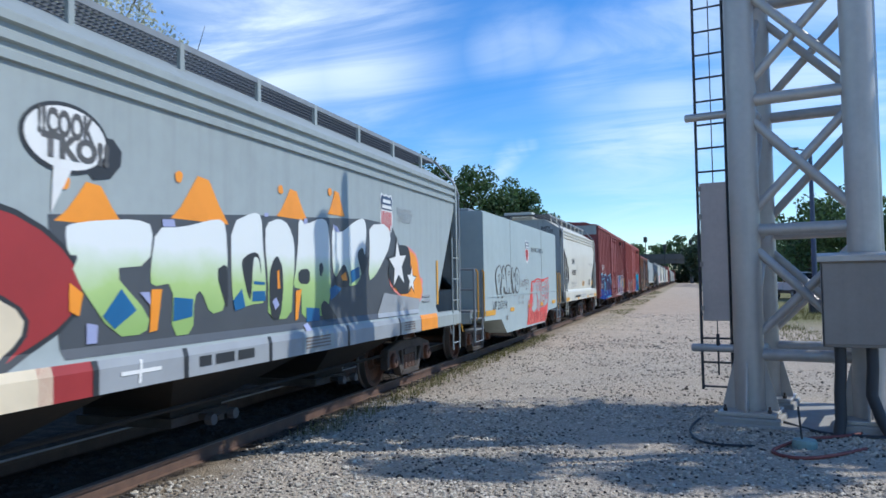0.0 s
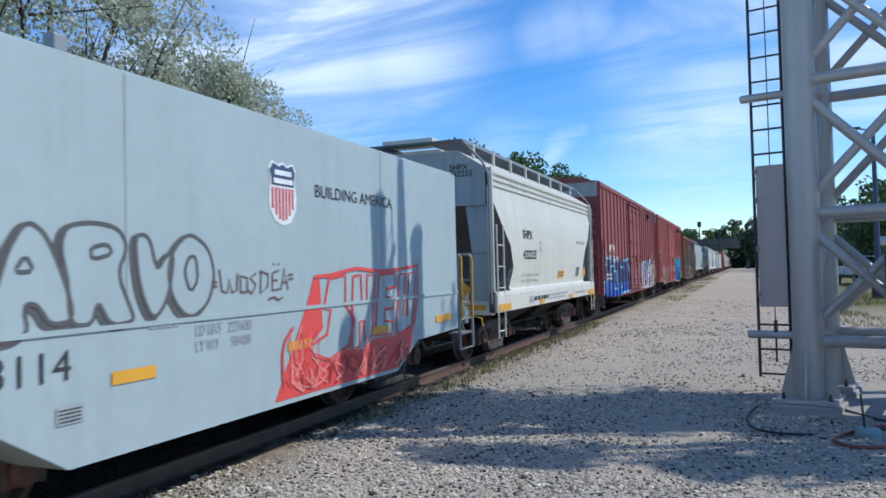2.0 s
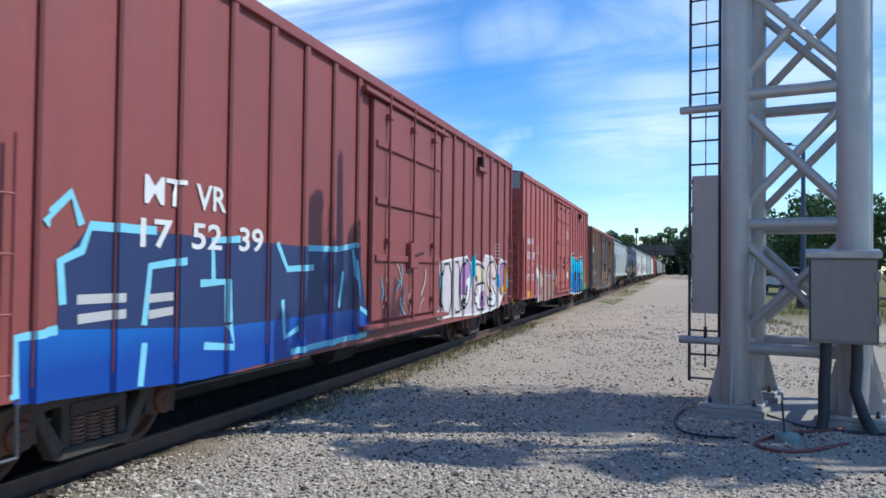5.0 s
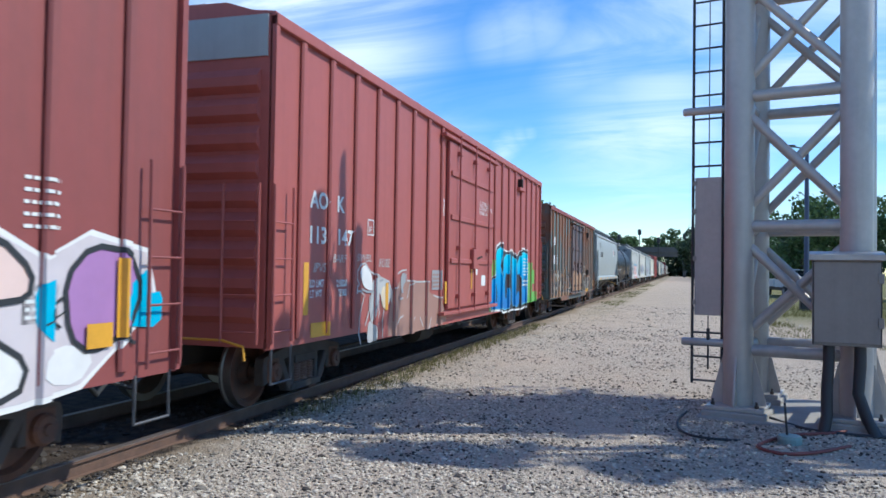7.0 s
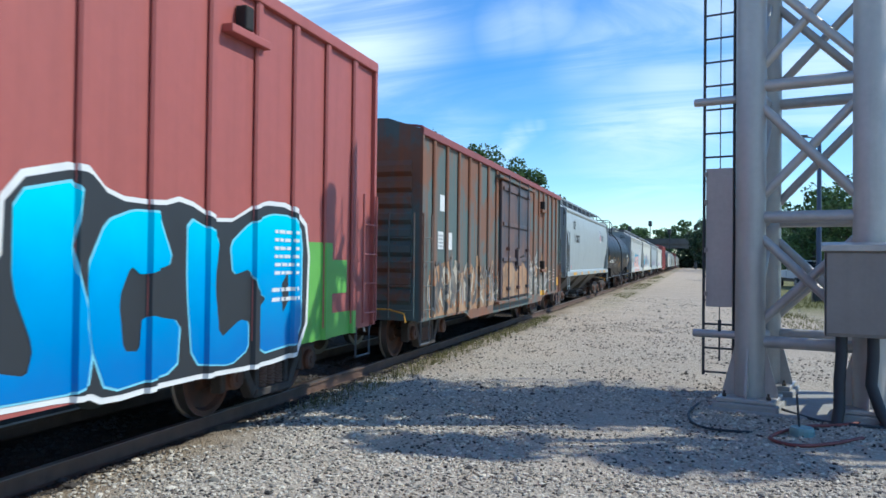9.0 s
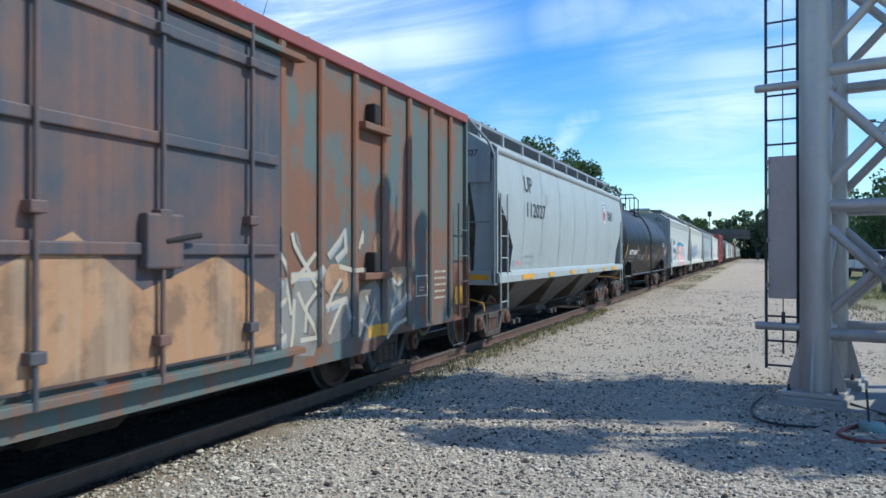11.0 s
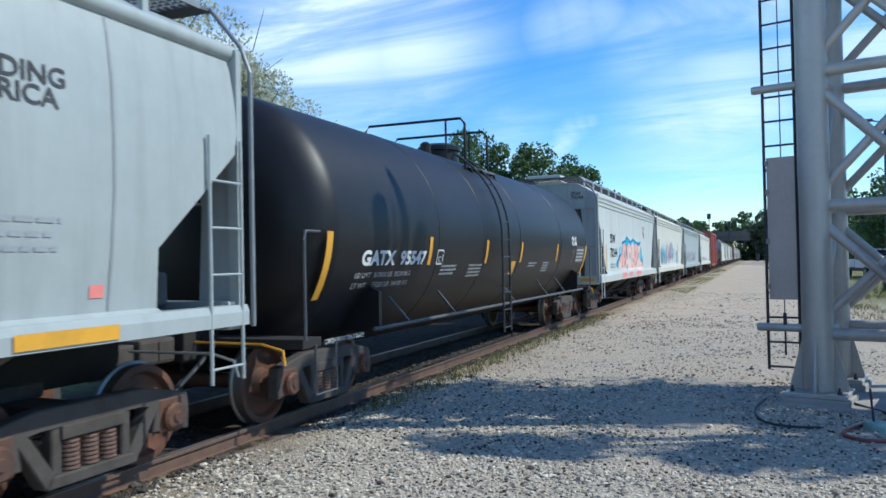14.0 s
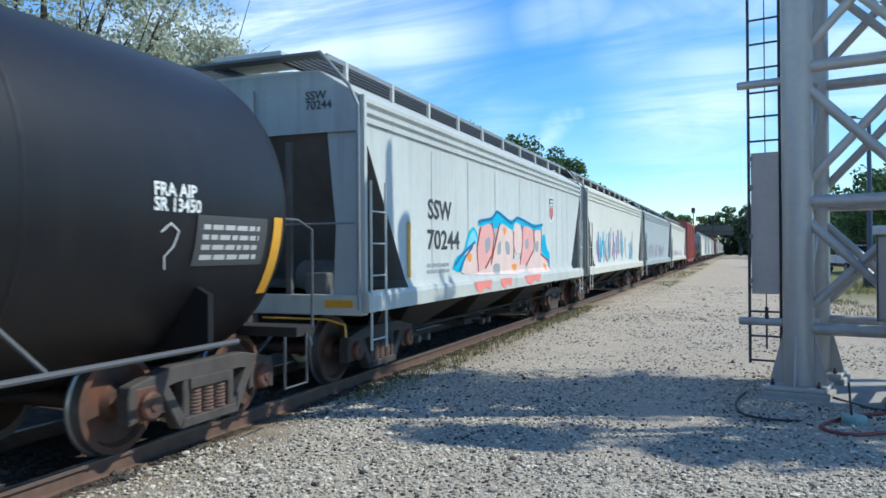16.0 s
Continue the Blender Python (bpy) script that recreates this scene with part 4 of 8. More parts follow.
def boxcar(label, y, length, top, sill, mat, door, ribs, rolls=True, end_patch=True, roof_mat=None, door_mat=None):
    car = car_thing("boxcar", label, "freight car", y)
    POSTS[car.name] = ribs
    w = 1.545
    prof = [(sill, w), (top, w)]
    part("body", hull(prof, length, [(0, 0.0), (9, 0.0)], crown=0.20, n=6), mat, car).data.materials.append(M[mat])
    # posts down both sides
    rib_bm = prism(B(), [(-0.055, sill + 0.06), (0.055, sill + 0.06), (0.055, top - 0.10), (-0.055, top - 0.10)], "x", w - 0.005, w + 0.045)
    bmesh.ops.bevel(rib_bm, geom=[e for e in rib_bm.edges if abs(e.verts[0].co.z - e.verts[1].co.z) > 1], offset=0.02, segments=1, affect="EDGES")
    first = part("side_post", rib_bm, mat, car, "vertical pressed-steel side post")
    first.matrix_basis = Matrix.Translation((0, ribs[0], 0))
    for r in ribs[1:]:
        again(first, Matrix.Translation((0, r, 0)))
    for r in ribs:
        again(first, Matrix.Translation((0, r, 0)) @ Matrix.Rotation(math.pi, 4, "Z"))
    for s in (-1, 1):
        part("eave_rail", box(B(), min(s * (w - 0.02), s * (w + 0.06)), max(s * (w - 0.02), s * (w + 0.06)), 0, length, top - 0.10, top + 0.03, 0.012), roof_mat or mat, car)
        bm = prism(B(), [(0, sill + 0.10), (0, sill - 0.02), (2.6, sill - 0.02), (3.0, sill - 0.16), (length - 3.0, sill - 0.16), (length - 2.6, sill - 0.02), (length, sill - 0.02), (length, sill + 0.10)], "x", s * (w - 0.03), s * (w + 0.004))
        part("side_sill", bm, mat, car)
        for r in (0.0, length - 0.07):
            part("corner_post", box(B(), min(s * (w - 0.02), s * (w + 0.05)), max(s * (w - 0.02), s * (w + 0.05)), r, r + 0.07, sill, top), mat, car)
    # roof sheets
    roof = B()
    k = int(length / 1.1)
    for i in range(k + 1):
        yy = 0.04 + (length - 0.08) * i / k
        prism(roof, [(-1.57, top + 0.02), (0, top + 0.21), (1.57, top + 0.02), (1.57, top + 0.05), (0, top + 0.25), (-1.57, top + 0.05)], "y", yy - 0.03, yy + 0.03)
    part("roof_seam", roof, roof_mat or mat, car)
    # ends: pressed horizontal corrugations
    for y0, sgn in ((0, -1), (length, 1)):
        for i in range(9):
            z = sill + 0.25 + i * (top - sill - 0.75) / 9
            part("end_corrugation", prism(B(), [(y0, z), (y0 + sgn * 0.07, z + 0.07), (y0 + sgn * 0.07, z + 0.17), (y0, z + 0.26)], "x", -1.42, 1.42), mat, car)
        if end_patch:
            part("end_panel", box(B(), -1.5, 1.5, min(y0, y0 + sgn * 0.02), max(y0, y0 + sgn * 0.02), top - 0.42, top + 0.02), "ltgrey", car, "pale band across the top of the end")
        for s in (-1, 1):
            d = -0.42 if sgn > 0 else 0.02
            add_ladder(car, "x", s * (w + 0.075), (y0 + d - 0.03), sill + 0.05, sill + 1.7, width=0.40, mat=mat)
            add_ladder(car, "y", s * 1.5 - (0.42 if s > 0 else 0), y0 + sgn * 0.12, sill + 0.05, sill + 1.7, width=0.42, mat=mat)
            ys = y0 - sgn * 0.1 - (0.4 if sgn > 0 else 0)
            part("sill_step", tube(B(), [(s * w, ys, sill), (s * w, ys, sill - 0.38), (s * w, ys + 0.42, sill - 0.38), (s * w, ys + 0.42, sill)], 0.016, 6), "dullrail", car, "stirrup step")
        add_coupler(car, y0, sgn)
    # plug doors
    for s in (-1, 1):
        a, b = door
        dm = door_mat or mat
        d = part("door", box(B(), min(s * (w + 0.01), s * (w + 0.075)), max(s * (w + 0.01), s * (w + 0.075)), a, b, sill + 0.12, top - 0.28, 0.015), dm, car, "wide sliding plug door")
        for z in (sill + 0.95, sill + 1.75, sill + 2.55):
            part("door_beam", box(B(), min(s * (w + 0.07), s * (w + 0.11)), max(s * (w + 0.07), s * (w + 0.11)), a + 0.08, b - 0.08, z, z + 0.09, 0.012), dm, d)
        for u in (0.16, 0.5, 0.84):
            yy = a + (b - a) * u
            part("lock_rod", tube(B(), [(s * (w + 0.125), yy, sill + 0.02), (s * (w + 0.125), yy, top - 0.12)], 0.02, 8), dm, d, "upright locking rod")
            for z in (sill + 0.3, sill + 1.2, top - 0.5):
                part("rod_keeper", box(B(), min(s * (w + 0.07), s * (w + 0.16)), max(s * (w + 0.07), s * (w + 0.16)), yy - 0.06, yy + 0.06, z, z + 0.08, 0.01), dm, d)
        part("door_handle", tube(B(), [(s * (w + 0.15), a + (b - a) * 0.5, sill + 1.05), (s * (w + 0.17), a + (b - a) * 0.5 + 0.35, sill + 1.10)], 0.022, 8), "under", d)
        part("gear_box", box(B(), min(s * (w + 0.07), s * (w + 0.16)), max(s * (w + 0.07), s * (w + 0.16)), a + (b - a) * 0.44, a + (b - a) * 0.56, sill + 0.85, sill + 1.25, 0.02), dm, d)
        for z in (sill + 0.02, top - 0.26):
            part("door_track", box(B(), min(s * (w + 0.02), s * (w + 0.13)), max(s * (w + 0.02), s * (w + 0.13)), a - 0.4, b + 0.35, z, z + 0.06, 0.008), mat, car, "door track")
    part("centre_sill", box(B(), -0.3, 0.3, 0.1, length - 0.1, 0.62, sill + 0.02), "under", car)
    part("train_line", tube(B(), [(0.9, 0.8, 0.6), (0.9, length - 0.8, 0.6)], 0.022, 6), "under", car)
    part("brake_reservoir", lathe(B(), [(6.2, 0.05), (6.25, 0.2), (7.0, 0.2), (7.05, 0.05)], (0.9, 0, 0.58), "y", 12), "under", car)
    for yy in (1.75, length - 1.75):
        add_truck(car, yy, rolls)
    return car, prof
# ---- tank car ----


def tank_car(label, y, length, rolls=True, detail=True):
    car = car_thing("tank_car", label, "freight car", y)
    r, zc = 1.54, 2.175
    outl = [(0.0, 0.02), (0.03, 0.5), (0.12, 0.95), (0.28, 1.34), (0.45, 1.51), (0.6, r), (length - 0.6, r), (length - 0.45, 1.51), (length - 0.28, 1.34), (length - 0.12, 0.95), (length - 0.03, 0.5), (length, 0.02)]
    part("tank", lathe(B(), outl, (0, 0, zc), "y", 56), "black", car, "black-painted welded tank", smooth=35)
    c = length / 2 - 0.83
    for yy in (c - 0.9, c + 1.2, 3.4, length - 3.4):
        part("weld_seam", lathe(B(), [(yy - 0.02, r), (yy - 0.012, r + 0.006), (yy + 0.012, r + 0.006), (yy + 0.02, r)], (0, 0, zc), "y", 56), "black", car)
    top = zc + r
    # manway and valve platform
    part("manway", lathe(B(), [(top - 0.1, 0.38), (top + 0.16, 0.38), (top + 0.18, 0.42), (top + 0.26, 0.42), (top + 0.32, 0.25)], (0, c + 0.95, 0), "z", 20), "black", car, smooth=35)
    part("valve", lathe(B(), [(top - 0.05, 0.1), (top + 0.2, 0.1), (top + 0.24, 0.05)], (0.1, c + 0.05, 0), "z", 12), "black", car)
    for x0, x1 in ((-1.0, -0.45), (0.45, 1.0)):
        plat = part("platform", box(B(), x0, x1, c - 0.1, c + 1.4, top - 0.30, top - 0.26), "grating", car, "black steel valve platform")
    for s in (-1, 1):
        for yy in (c + 0.0, c + 1.3):
            part("platform_strut", tube(B(), [(s * 0.98, yy, top - 0.28), (s * 1.02, yy, top - 0.42)], 0.025, 6), "black", plat)
    for yy, z in ((c - 0.24, top + 0.56), (c + 0.96, top + 0.50)):
        pts = [(0.98, yy, top - 0.34), (0.98, yy, z - 0.10), (0.90, yy, z), (-0.90, yy, z), (-0.98, yy, z - 0.10), (-0.98, yy, top - 0.34)]
        part("railing", tube(B(), pts, 0.024, 8), "black", car, "black tubular safety railing", smooth=60)
        part("railing_post", tube(B(), [(0.62, yy, top - 0.17), (0.62, yy, z)], 0.02, 8), "black", car)
    # side ladder follows the shell
    for s in (1, -1):
        bm = B()
        for u in (-0.2, 0.2):
            pts = [(s * 1.68, c - 0.2 + u, 0.55), (s * 1.68, c - 0.2 + u, zc)]
            pts += [(s * (r + 0.14) * math.cos(a), c - 0.2 + u, zc + (r + 0.14) * math.sin(a)) for a in np.linspace(0.12, 1.05, 8)]
            tube(bm, pts, 0.02, 6)
        for z in np.arange(0.62, zc, 0.30):
            tube(bm, [(s * 1.68, c - 0.4, z), (s * 1.68, c, z)], 0.013, 6)
        for a in np.linspace(0.15, 1.0, 5):
            p = (s * (r + 0.14) * math.cos(a), zc + (r + 0.14) * math.sin(a))
            tube(bm, [(p[0], c - 0.4, p[1]), (p[0], c, p[1])], 0.013, 6)
        part("ladder", bm, "cable", car, "black side ladder up to the platform")
        # long side rail on struts
        part("side_rail", tube(B(), [(s * 1.56, 1.3, 1.0), (s * 1.56, length - 1.3, 1.0)], 0.024, 8), "dullrail", car, "thin grey side handrail")
        for yy in (2.3, 3.9, 6.9, 9.3, 10.9):
            part("rail_strut", tube(B(), [(s * 1.56, yy, 1.0), (s * 1.38, yy - 0.25, 1.34)], 0.018, 6), "dullrail", car)
    for y0, sgn in ((0, -1), (length, 1)):
        part("stub_sill", box(B(), -0.25, 0.25, min(y0 - sgn * 2.6, y0 + sgn * 0.35), max(y0 - sgn * 2.6, y0 + sgn * 0.35), 0.78, 1.1, 0.02), "under", car)
        bm = B()
        for s in (-1, 1):
            prism(bm, [(s * 0.25, 0.95), (s * 1.5, 0.95), (s * 1.5, 1.42), (s * 1.15, 1.6), (s * 0.25, 1.0)], "y", y0 - sgn * 1.55, y0 - sgn * 1.62)
        part("bolster_saddle", bm, "black", car)
        part("end_sill", box(B(), -1.5, 1.5, min(y0 - sgn * 0.25, y0 + sgn * 0.1), max(y0 - sgn * 0.25, y0 + sgn * 0.1), 0.92, 1.02, 0.01), "under", car)
        for s in (-1, 1):
            part("end_handrail", tube(B(), [(s * 1.5, y0 + sgn * 0.05, 1.0), (s * 1.5, y0 + sgn * 0.05, 2.0), (s * 1.42, y0 - sgn * 0.1, 2.1), (s * 1.42, y0 - sgn * 0.4, 2.1)], 0.016, 6), "dullrail", car)
            part("corner_step", tube(B(), [(s * 1.52, y0 - sgn * 0.1, 0.95), (s * 1.52, y0 - sgn * 0.1, 0.45), (s * 1.52, y0 - sgn * 0.5, 0.45), (s * 1.52, y0 - sgn * 0.5, 0.95)], 0.016, 6), "dullrail", car)
        add_coupler(car, y0 + sgn * 0.1, sgn)
        add_truck(car, y0 - sgn * 1.07, rolls)
    prof = [(zc + r * math.sin(a), r * math.cos(a)) for a in np.linspace(-1.2, 1.2, 33)]
    return car, prof


# ---- the train, from the camera outwards ----
FLAT_A = [(1.22, 1.58), (1.34, 1.52), (3.20, 1.52), (3.56, 1.50)]
INSET_A = [(1.22, 1.25), (1.6, 1.1), (3.05, 0.02), (3.1, 0.0), (4, 0.0)]
car_a = hopper("pale grey covered hopper car with large green and white graffiti", -2.6, 16.15, FLAT_A, "grey", (1.0, 1.24), INSET_A, 4, 3.56)

CURVE_C = [(1.34, 1.56), (1.40, 1.50), (1.8, 1.545), (2.2, 1.57), (2.6, 1.565), (3.0, 1.53), (3.24, 1.48), (3.56, 1.46)]
INSET_C = [(1.34, 1.05), (1.8, 1.28), (2.15, 1.12), (2.4, 0.72), (2.9, 0.16), (3.15, 0.0), (4, 0.0)]
car_c = hopper("cream-white covered hopper car with rounded sides and black lettering", 26.42, 9.3, CURVE_C, "pale", (1.0, 1.36), INSET_C, 2, 3.56, walk_gap=1.2, truck_at=1.46, number="SHPX\n432255")

RIBS = [0.66 + 0.75 * i for i in range(8)]
car_d, prof_d = boxcar("dark red boxcar with blue, pink and white graffiti", 37.27, 15.6, 4.36, 0.88, "darkred", (6.3, 9.4), RIBS + [15.6 - r for r in RIBS[::-1]])
car_e, prof_e = boxcar("red ribbed boxcar with blue graffiti on green blocks", 54.35, 15.9, 4.36, 0.90, "red", (6.2, 9.55), RIBS + [15.9 - r for r in RIBS[::-1]])
RIBS_F = [0.65 + 0.71 * i for i in range(7)]
car_f, prof_f = boxcar("rusted grey-green boxcar with peeling paint and faded graffiti", 72.1, 13.3, 3.84, 0.80, "rusty", (5.2, 8.3), RIBS_F + [13.3 - r for r in RIBS_F[::-1]], end_patch=False, roof_mat="darkred", door_mat="darkdoor")

CURVE_G = [(1.42, 1.55), (1.46, 1.49), (1.9, 1.54), (2.3, 1.57), (2.7, 1.57), (3.1, 1.55), (3.4, 1.51), (3.60, 1.46)]
INSET_G = [(1.42, 0.95), (1.75, 1.06), (1.98, 0.95), (2.12, 0.62), (2.3, 0.56), (2.65, 0.12), (3.0, 0.05), (3.2, 0.0), (4, 0.0)]
car_g = hopper("light grey covered hopper car with rounded welded sides", 86.95, 13.4, CURVE_G, "ltgrey", (1.26, 1.43), INSET_G, 3, 3.60, ridges=False, bay_mat="bayplate", bay_low=0.36, truck_at=1.18, number="UP\n112027")
car_h, prof_h = tank_car("black tank car with white lettering and yellow stripes", 101.45, 14.15)
FLAT_I = [(1.28, 1.58), (1.40, 1.52), (3.28, 1.52), (3.62, 1.50)]
car_i = hopper("white-grey covered hopper car with pink graffiti", 116.75, 13.4, FLAT_I, "offwhite", (1.06, 1.30), [(1.28, 1.25), (2.0, 1.25), (2.35, 1.0), (2.8, 0.42), (3.2, 0.03), (3.28, 0), (4, 0)], 3, 3.62, truck_at=1.45, number="SSW\n70244")
far_cars = []
y_next = 131.2
for n, m in ((13.9, "pale"), (15.0, "ltgrey"), (15.4, "pale")):
    far_cars.append((hopper("white covered hopper car streaked with grime", y_next, n, FLAT_I, m, (1.06, 1.30), INSET_A, 3, 3.62, rolls=False, grate=False), y_next))
    y_next += n + 1.2
car_m, prof_m = boxcar("weathered red boxcar far down the train", 180.0, 13.2, 4.3, 0.88, "red", (5.1, 8.1), RIBS[:6] + [13.2 - r for r in RIBS[5::-1]], rolls=False, end_patch=False)
tank_car("dark tank car far down the train", 194.6, 14.0, rolls=False)
y_next = 209.8
far_models = {}
for i in range(14):
    kind = "brown" if i == 4 else ("pale", "ltgrey")[i % 2]
    if kind in far_models:
        twin = copy_thing(far_models[kind], pose(TRACK_X, y_next, 0))
        TRAIN.append((twin, y_next))
    elif kind == "brown":
        far_models[kind] = boxcar("dark brown boxcar far down the train", y_next, 14.4, 4.3, 0.88, "darkred", (6.0, 9.0), RIBS[:7] + [14.4 - r for r in RIBS[6::-1]], rolls=False, end_patch=False)[0]
    else:
        far_models[kind] = hopper("white covered hopper car far down the train", y_next, 14.5, FLAT_I, kind, (1.06, 1.30), INSET_A, 3, 3.62, rolls=False, grate=False)
    y_next += 15.7


# ---- short smooth-sided car with end platforms ----
def platform_car(y):
    car = car_thing("smooth_sided_car", "short blue-grey smooth-sided freight car with open end platforms", "freight car", y)
    n = 9.15
    bm = prism(B(), [(0, 0.94), (1.5, 0.90), (2.05, 0.56), (6.98, 0.54), (7.63, 0.86), (n, 0.90), (n, 3.22), (0, 3.24)], "x", -1.6, 1.6)
    bmesh.ops.bevel(bm, geom=[e for e in bm.edges if min(v.co.z for v in e.verts) > 3.1], offset=0.03, segments=2, affect="EDGES")
    part("body", bm, "bluegrey", car)
    for s in (-1, 1):
        part("waist_rail", box(B(), min(s * 1.6, s * 1.615), max(s * 1.6, s * 1.615), 0.0, n, 1.415, 1.45), "bluegrey", car)
        for yy in (2.55, 6.6):
            part("panel_seam", box(B(), min(s * 1.6, s * 1.606), max(s * 1.6, s * 1.606), yy, yy + 0.02, 1.45, 3.2), "darkgrey", car)
    part("roof_hatch", box(box(B(), -0.5, 0.4, 3.2, 4.6, 3.22, 3.62, 0.03), -0.1, 0.05, 3.35, 3.5, 3.6, 3.95, 0.02), "steel", car, "raised steel roof hatch")
    for y0, sgn in ((0.0, -1), (n, 1)):
        a, b = sorted((y0, y0 + sgn * 0.72))
        part("platform", box(B(), -1.5, 1.5, a, b, 1.13, 1.18, 0.01), "steel", car, "open grating end platform")
        part("end_sill", box(B(), -1.5, 1.5, min(y0 + sgn * 0.6, y0 + sgn * 0.74), max(y0 + sgn * 0.6, y0 + sgn * 0.74), 0.92, 1.14, 0.01), "bluegrey", car)
        for s in (-1, 1):
            xo, yo, yi = s * 1.58, y0 + sgn * 0.70, y0 + sgn * 0.12
            part("step_frame", tube(B(), [(xo, yo, 2.0), (xo, yo, 0.56), (xo, yi, 0.56), (xo, yi, 2.0)], 0.026, 8), "steel", car, "galvanised step frame")
            for z in (0.78, 1.0):
                part("step", box(B(), min(xo, xo - s * 0.2), max(xo, xo - s * 0.2), min(yo, yi), max(yo, yi), z, z + 0.03), "steel", car)
            for yy in (yo - sgn * 0.1, yi):
                part("grab_iron", tube(B(), [(xo + s * 0.01, yy, 1.0), (xo + s * 0.05, yy, 1.05), (xo + s * 0.05, yy, 1.95), (xo + s * 0.01, yy, 2.0)], 0.016, 6), "yellow", car, "yellow grab iron")
        for z in (2.0, 1.6):
            part("handrail", tube(B(), [(-1.58, y0 + sgn * 0.70, z), (1.58, y0 + sgn * 0.70, z)], 0.02, 8), "steel", car)
        for x in (-0.8, 0.8):
            part("rail_post", tube(B(), [(x, y0 + sgn * 0.70, 1.14), (x, y0 + sgn * 0.70, 2.0)], 0.02, 8), "steel", car)
        add_coupler(car, y0 + sgn * 0.72, sgn)
        add_truck(car, y0 - sgn * 1.32, True)
    part("centre_sill", box(B(), -0.3, 0.3, -0.6, n + 0.6, 0.72, 0.96), "under", car)
    return car


car_b = platform_car(15.3)
PROF_B = [(0.3, 1.6), (3.4, 1.6)]


def mark(car, prof, text, y, z, size, width=None, mat="blackpaint", heavy=0.0, slant=0.0, name="lettering", lift=0.007):
    bm = lettering(text, size, 1.0, heavy, slant)
    if width:
        us = [v.co.y for v in bm.verts]
        k = width / (max(us) - min(us))
        for v in bm.verts:
            v.co.y = (v.co.y - min(us)) * k
    return decal(name, bm, mat, car, prof, y, z, "stencilled lettering", lift)


def blob(car, prof, y, z, ry, rz, mat, rim=None, wob=0.12, seed=0, name="graffiti_patch", lift=0.006, n=28):
    rnd = random.Random(seed)
    ph = [rnd.uniform(0, 6.28) for _ in range(3)]

    def pts(grow):
        out = []
        for k in range(n):
            a = 2 * math.pi * k / n
            q = 1 + wob * (math.sin(2 * a + ph[0]) * 0.6 + math.sin(3 * a + ph[1]) * 0.5 + math.sin(5 * a + ph[2]) * 0.3)
            out.append(((ry * q + grow) * math.cos(a), (rz * q + grow) * math.sin(a)))
        return out
    if rim:
        decal("graffiti_rim", poly(B(), pts(0.045)), rim, car, prof, y, z, "sprayed outline", lift)
    decal(name, poly(B(), pts(0)), mat, car, prof, y, z, "sprayed colour patch", lift + 0.003)


def stroke(pts, w):
    """A painted line through points, w wide."""
    bm = B()
    ps = [Vector((0, a, b)) for a, b in pts]
    lv, rv = [], []
    for i, p in enumerate(ps):
        d = (ps[min(i + 1, len(ps) - 1)] - ps[max(i - 1, 0)]).normalized()
        nrm = Vector((0, -d.z, d.y)) * w * 0.5
        lv.append(bm.verts.new(p + nrm))
        rv.append(bm.verts.new(p - nrm))
    for i in range(len(ps) - 1):
        bm.faces.new((lv[i], lv[i + 1], rv[i + 1], rv[i]))
    return bm


def scrawl(car, prof, y0, y1, z0, z1, count, mats, w=0.05, seed=0, lift=0.007, tall=0.5):
    """Overlapping sprayed strokes: bent verticals and loops."""
    rnd = random.Random(seed)
    for k, m in enumerate(mats):
        bm = B()
        for _ in range(count // len(mats)):
            y, z = rnd.uniform(y0, y1), rnd.uniform(z0, z0 + (z1 - z0) * (1 - tall))
            h = (z1 - z0) * rnd.uniform(tall * 0.5, tall)
            lean, bow = rnd.uniform(-0.25, 0.25), rnd.uniform(-0.2, 0.2)
            pts = [(y + lean * u + bow * math.sin(u * 3.1), z + h * u) for u in np.linspace(0, 1, 6)]
            pts = [(min(max(a, y0), y1), min(max(b, z0), z1)) for a, b in pts]
            s = stroke(pts, w * rnd.uniform(0.6, 1.8))
            me = bpy.data.meshes.new("t")
            s.to_mesh(me)
            s.free()
            bm.from_mesh(me)
            bpy.data.meshes.remove(me)
        tagged(decal("graffiti_scrawl", bm, m, car, prof, 0, 0, "tangle of sprayed strokes", lift + 0.0012 * k), kind="stuff")


def star(car, prof, y, z, r, tilt=0.0):
    for grow, m, lift in ((1.22, "sprayblack", 0.013), (1.0, "spraywhite", 0.016)):
        pts = [(r * grow * (1.0 if k % 2 == 0 else 0.42) * math.cos(math.pi / 2 + tilt + k * math.pi / 5), r * grow * (1.0 if k % 2 == 0 else 0.42) * math.sin(math.pi / 2 + tilt + k * math.pi / 5)) for k in range(10)]
        decal("graffiti_star", poly(B(), pts), m, car, prof, y, z, "white sprayed star", lift)


def placard(car, prof, y, z, w, h, ground, ink, seed=3, rows=4):
    decal("data_panel", rect(B(), 0, w, 0, h), ground, car, prof, y, z, "small data panel", 0.009)
    bm = bars(0.08 * w, h * 0.72, [w * 0.8] * rows, h * 0.1, h * 0.2, seed)
    decal("data_line", bm, ink, car, prof, y, z, "lines of small writing", 0.012)


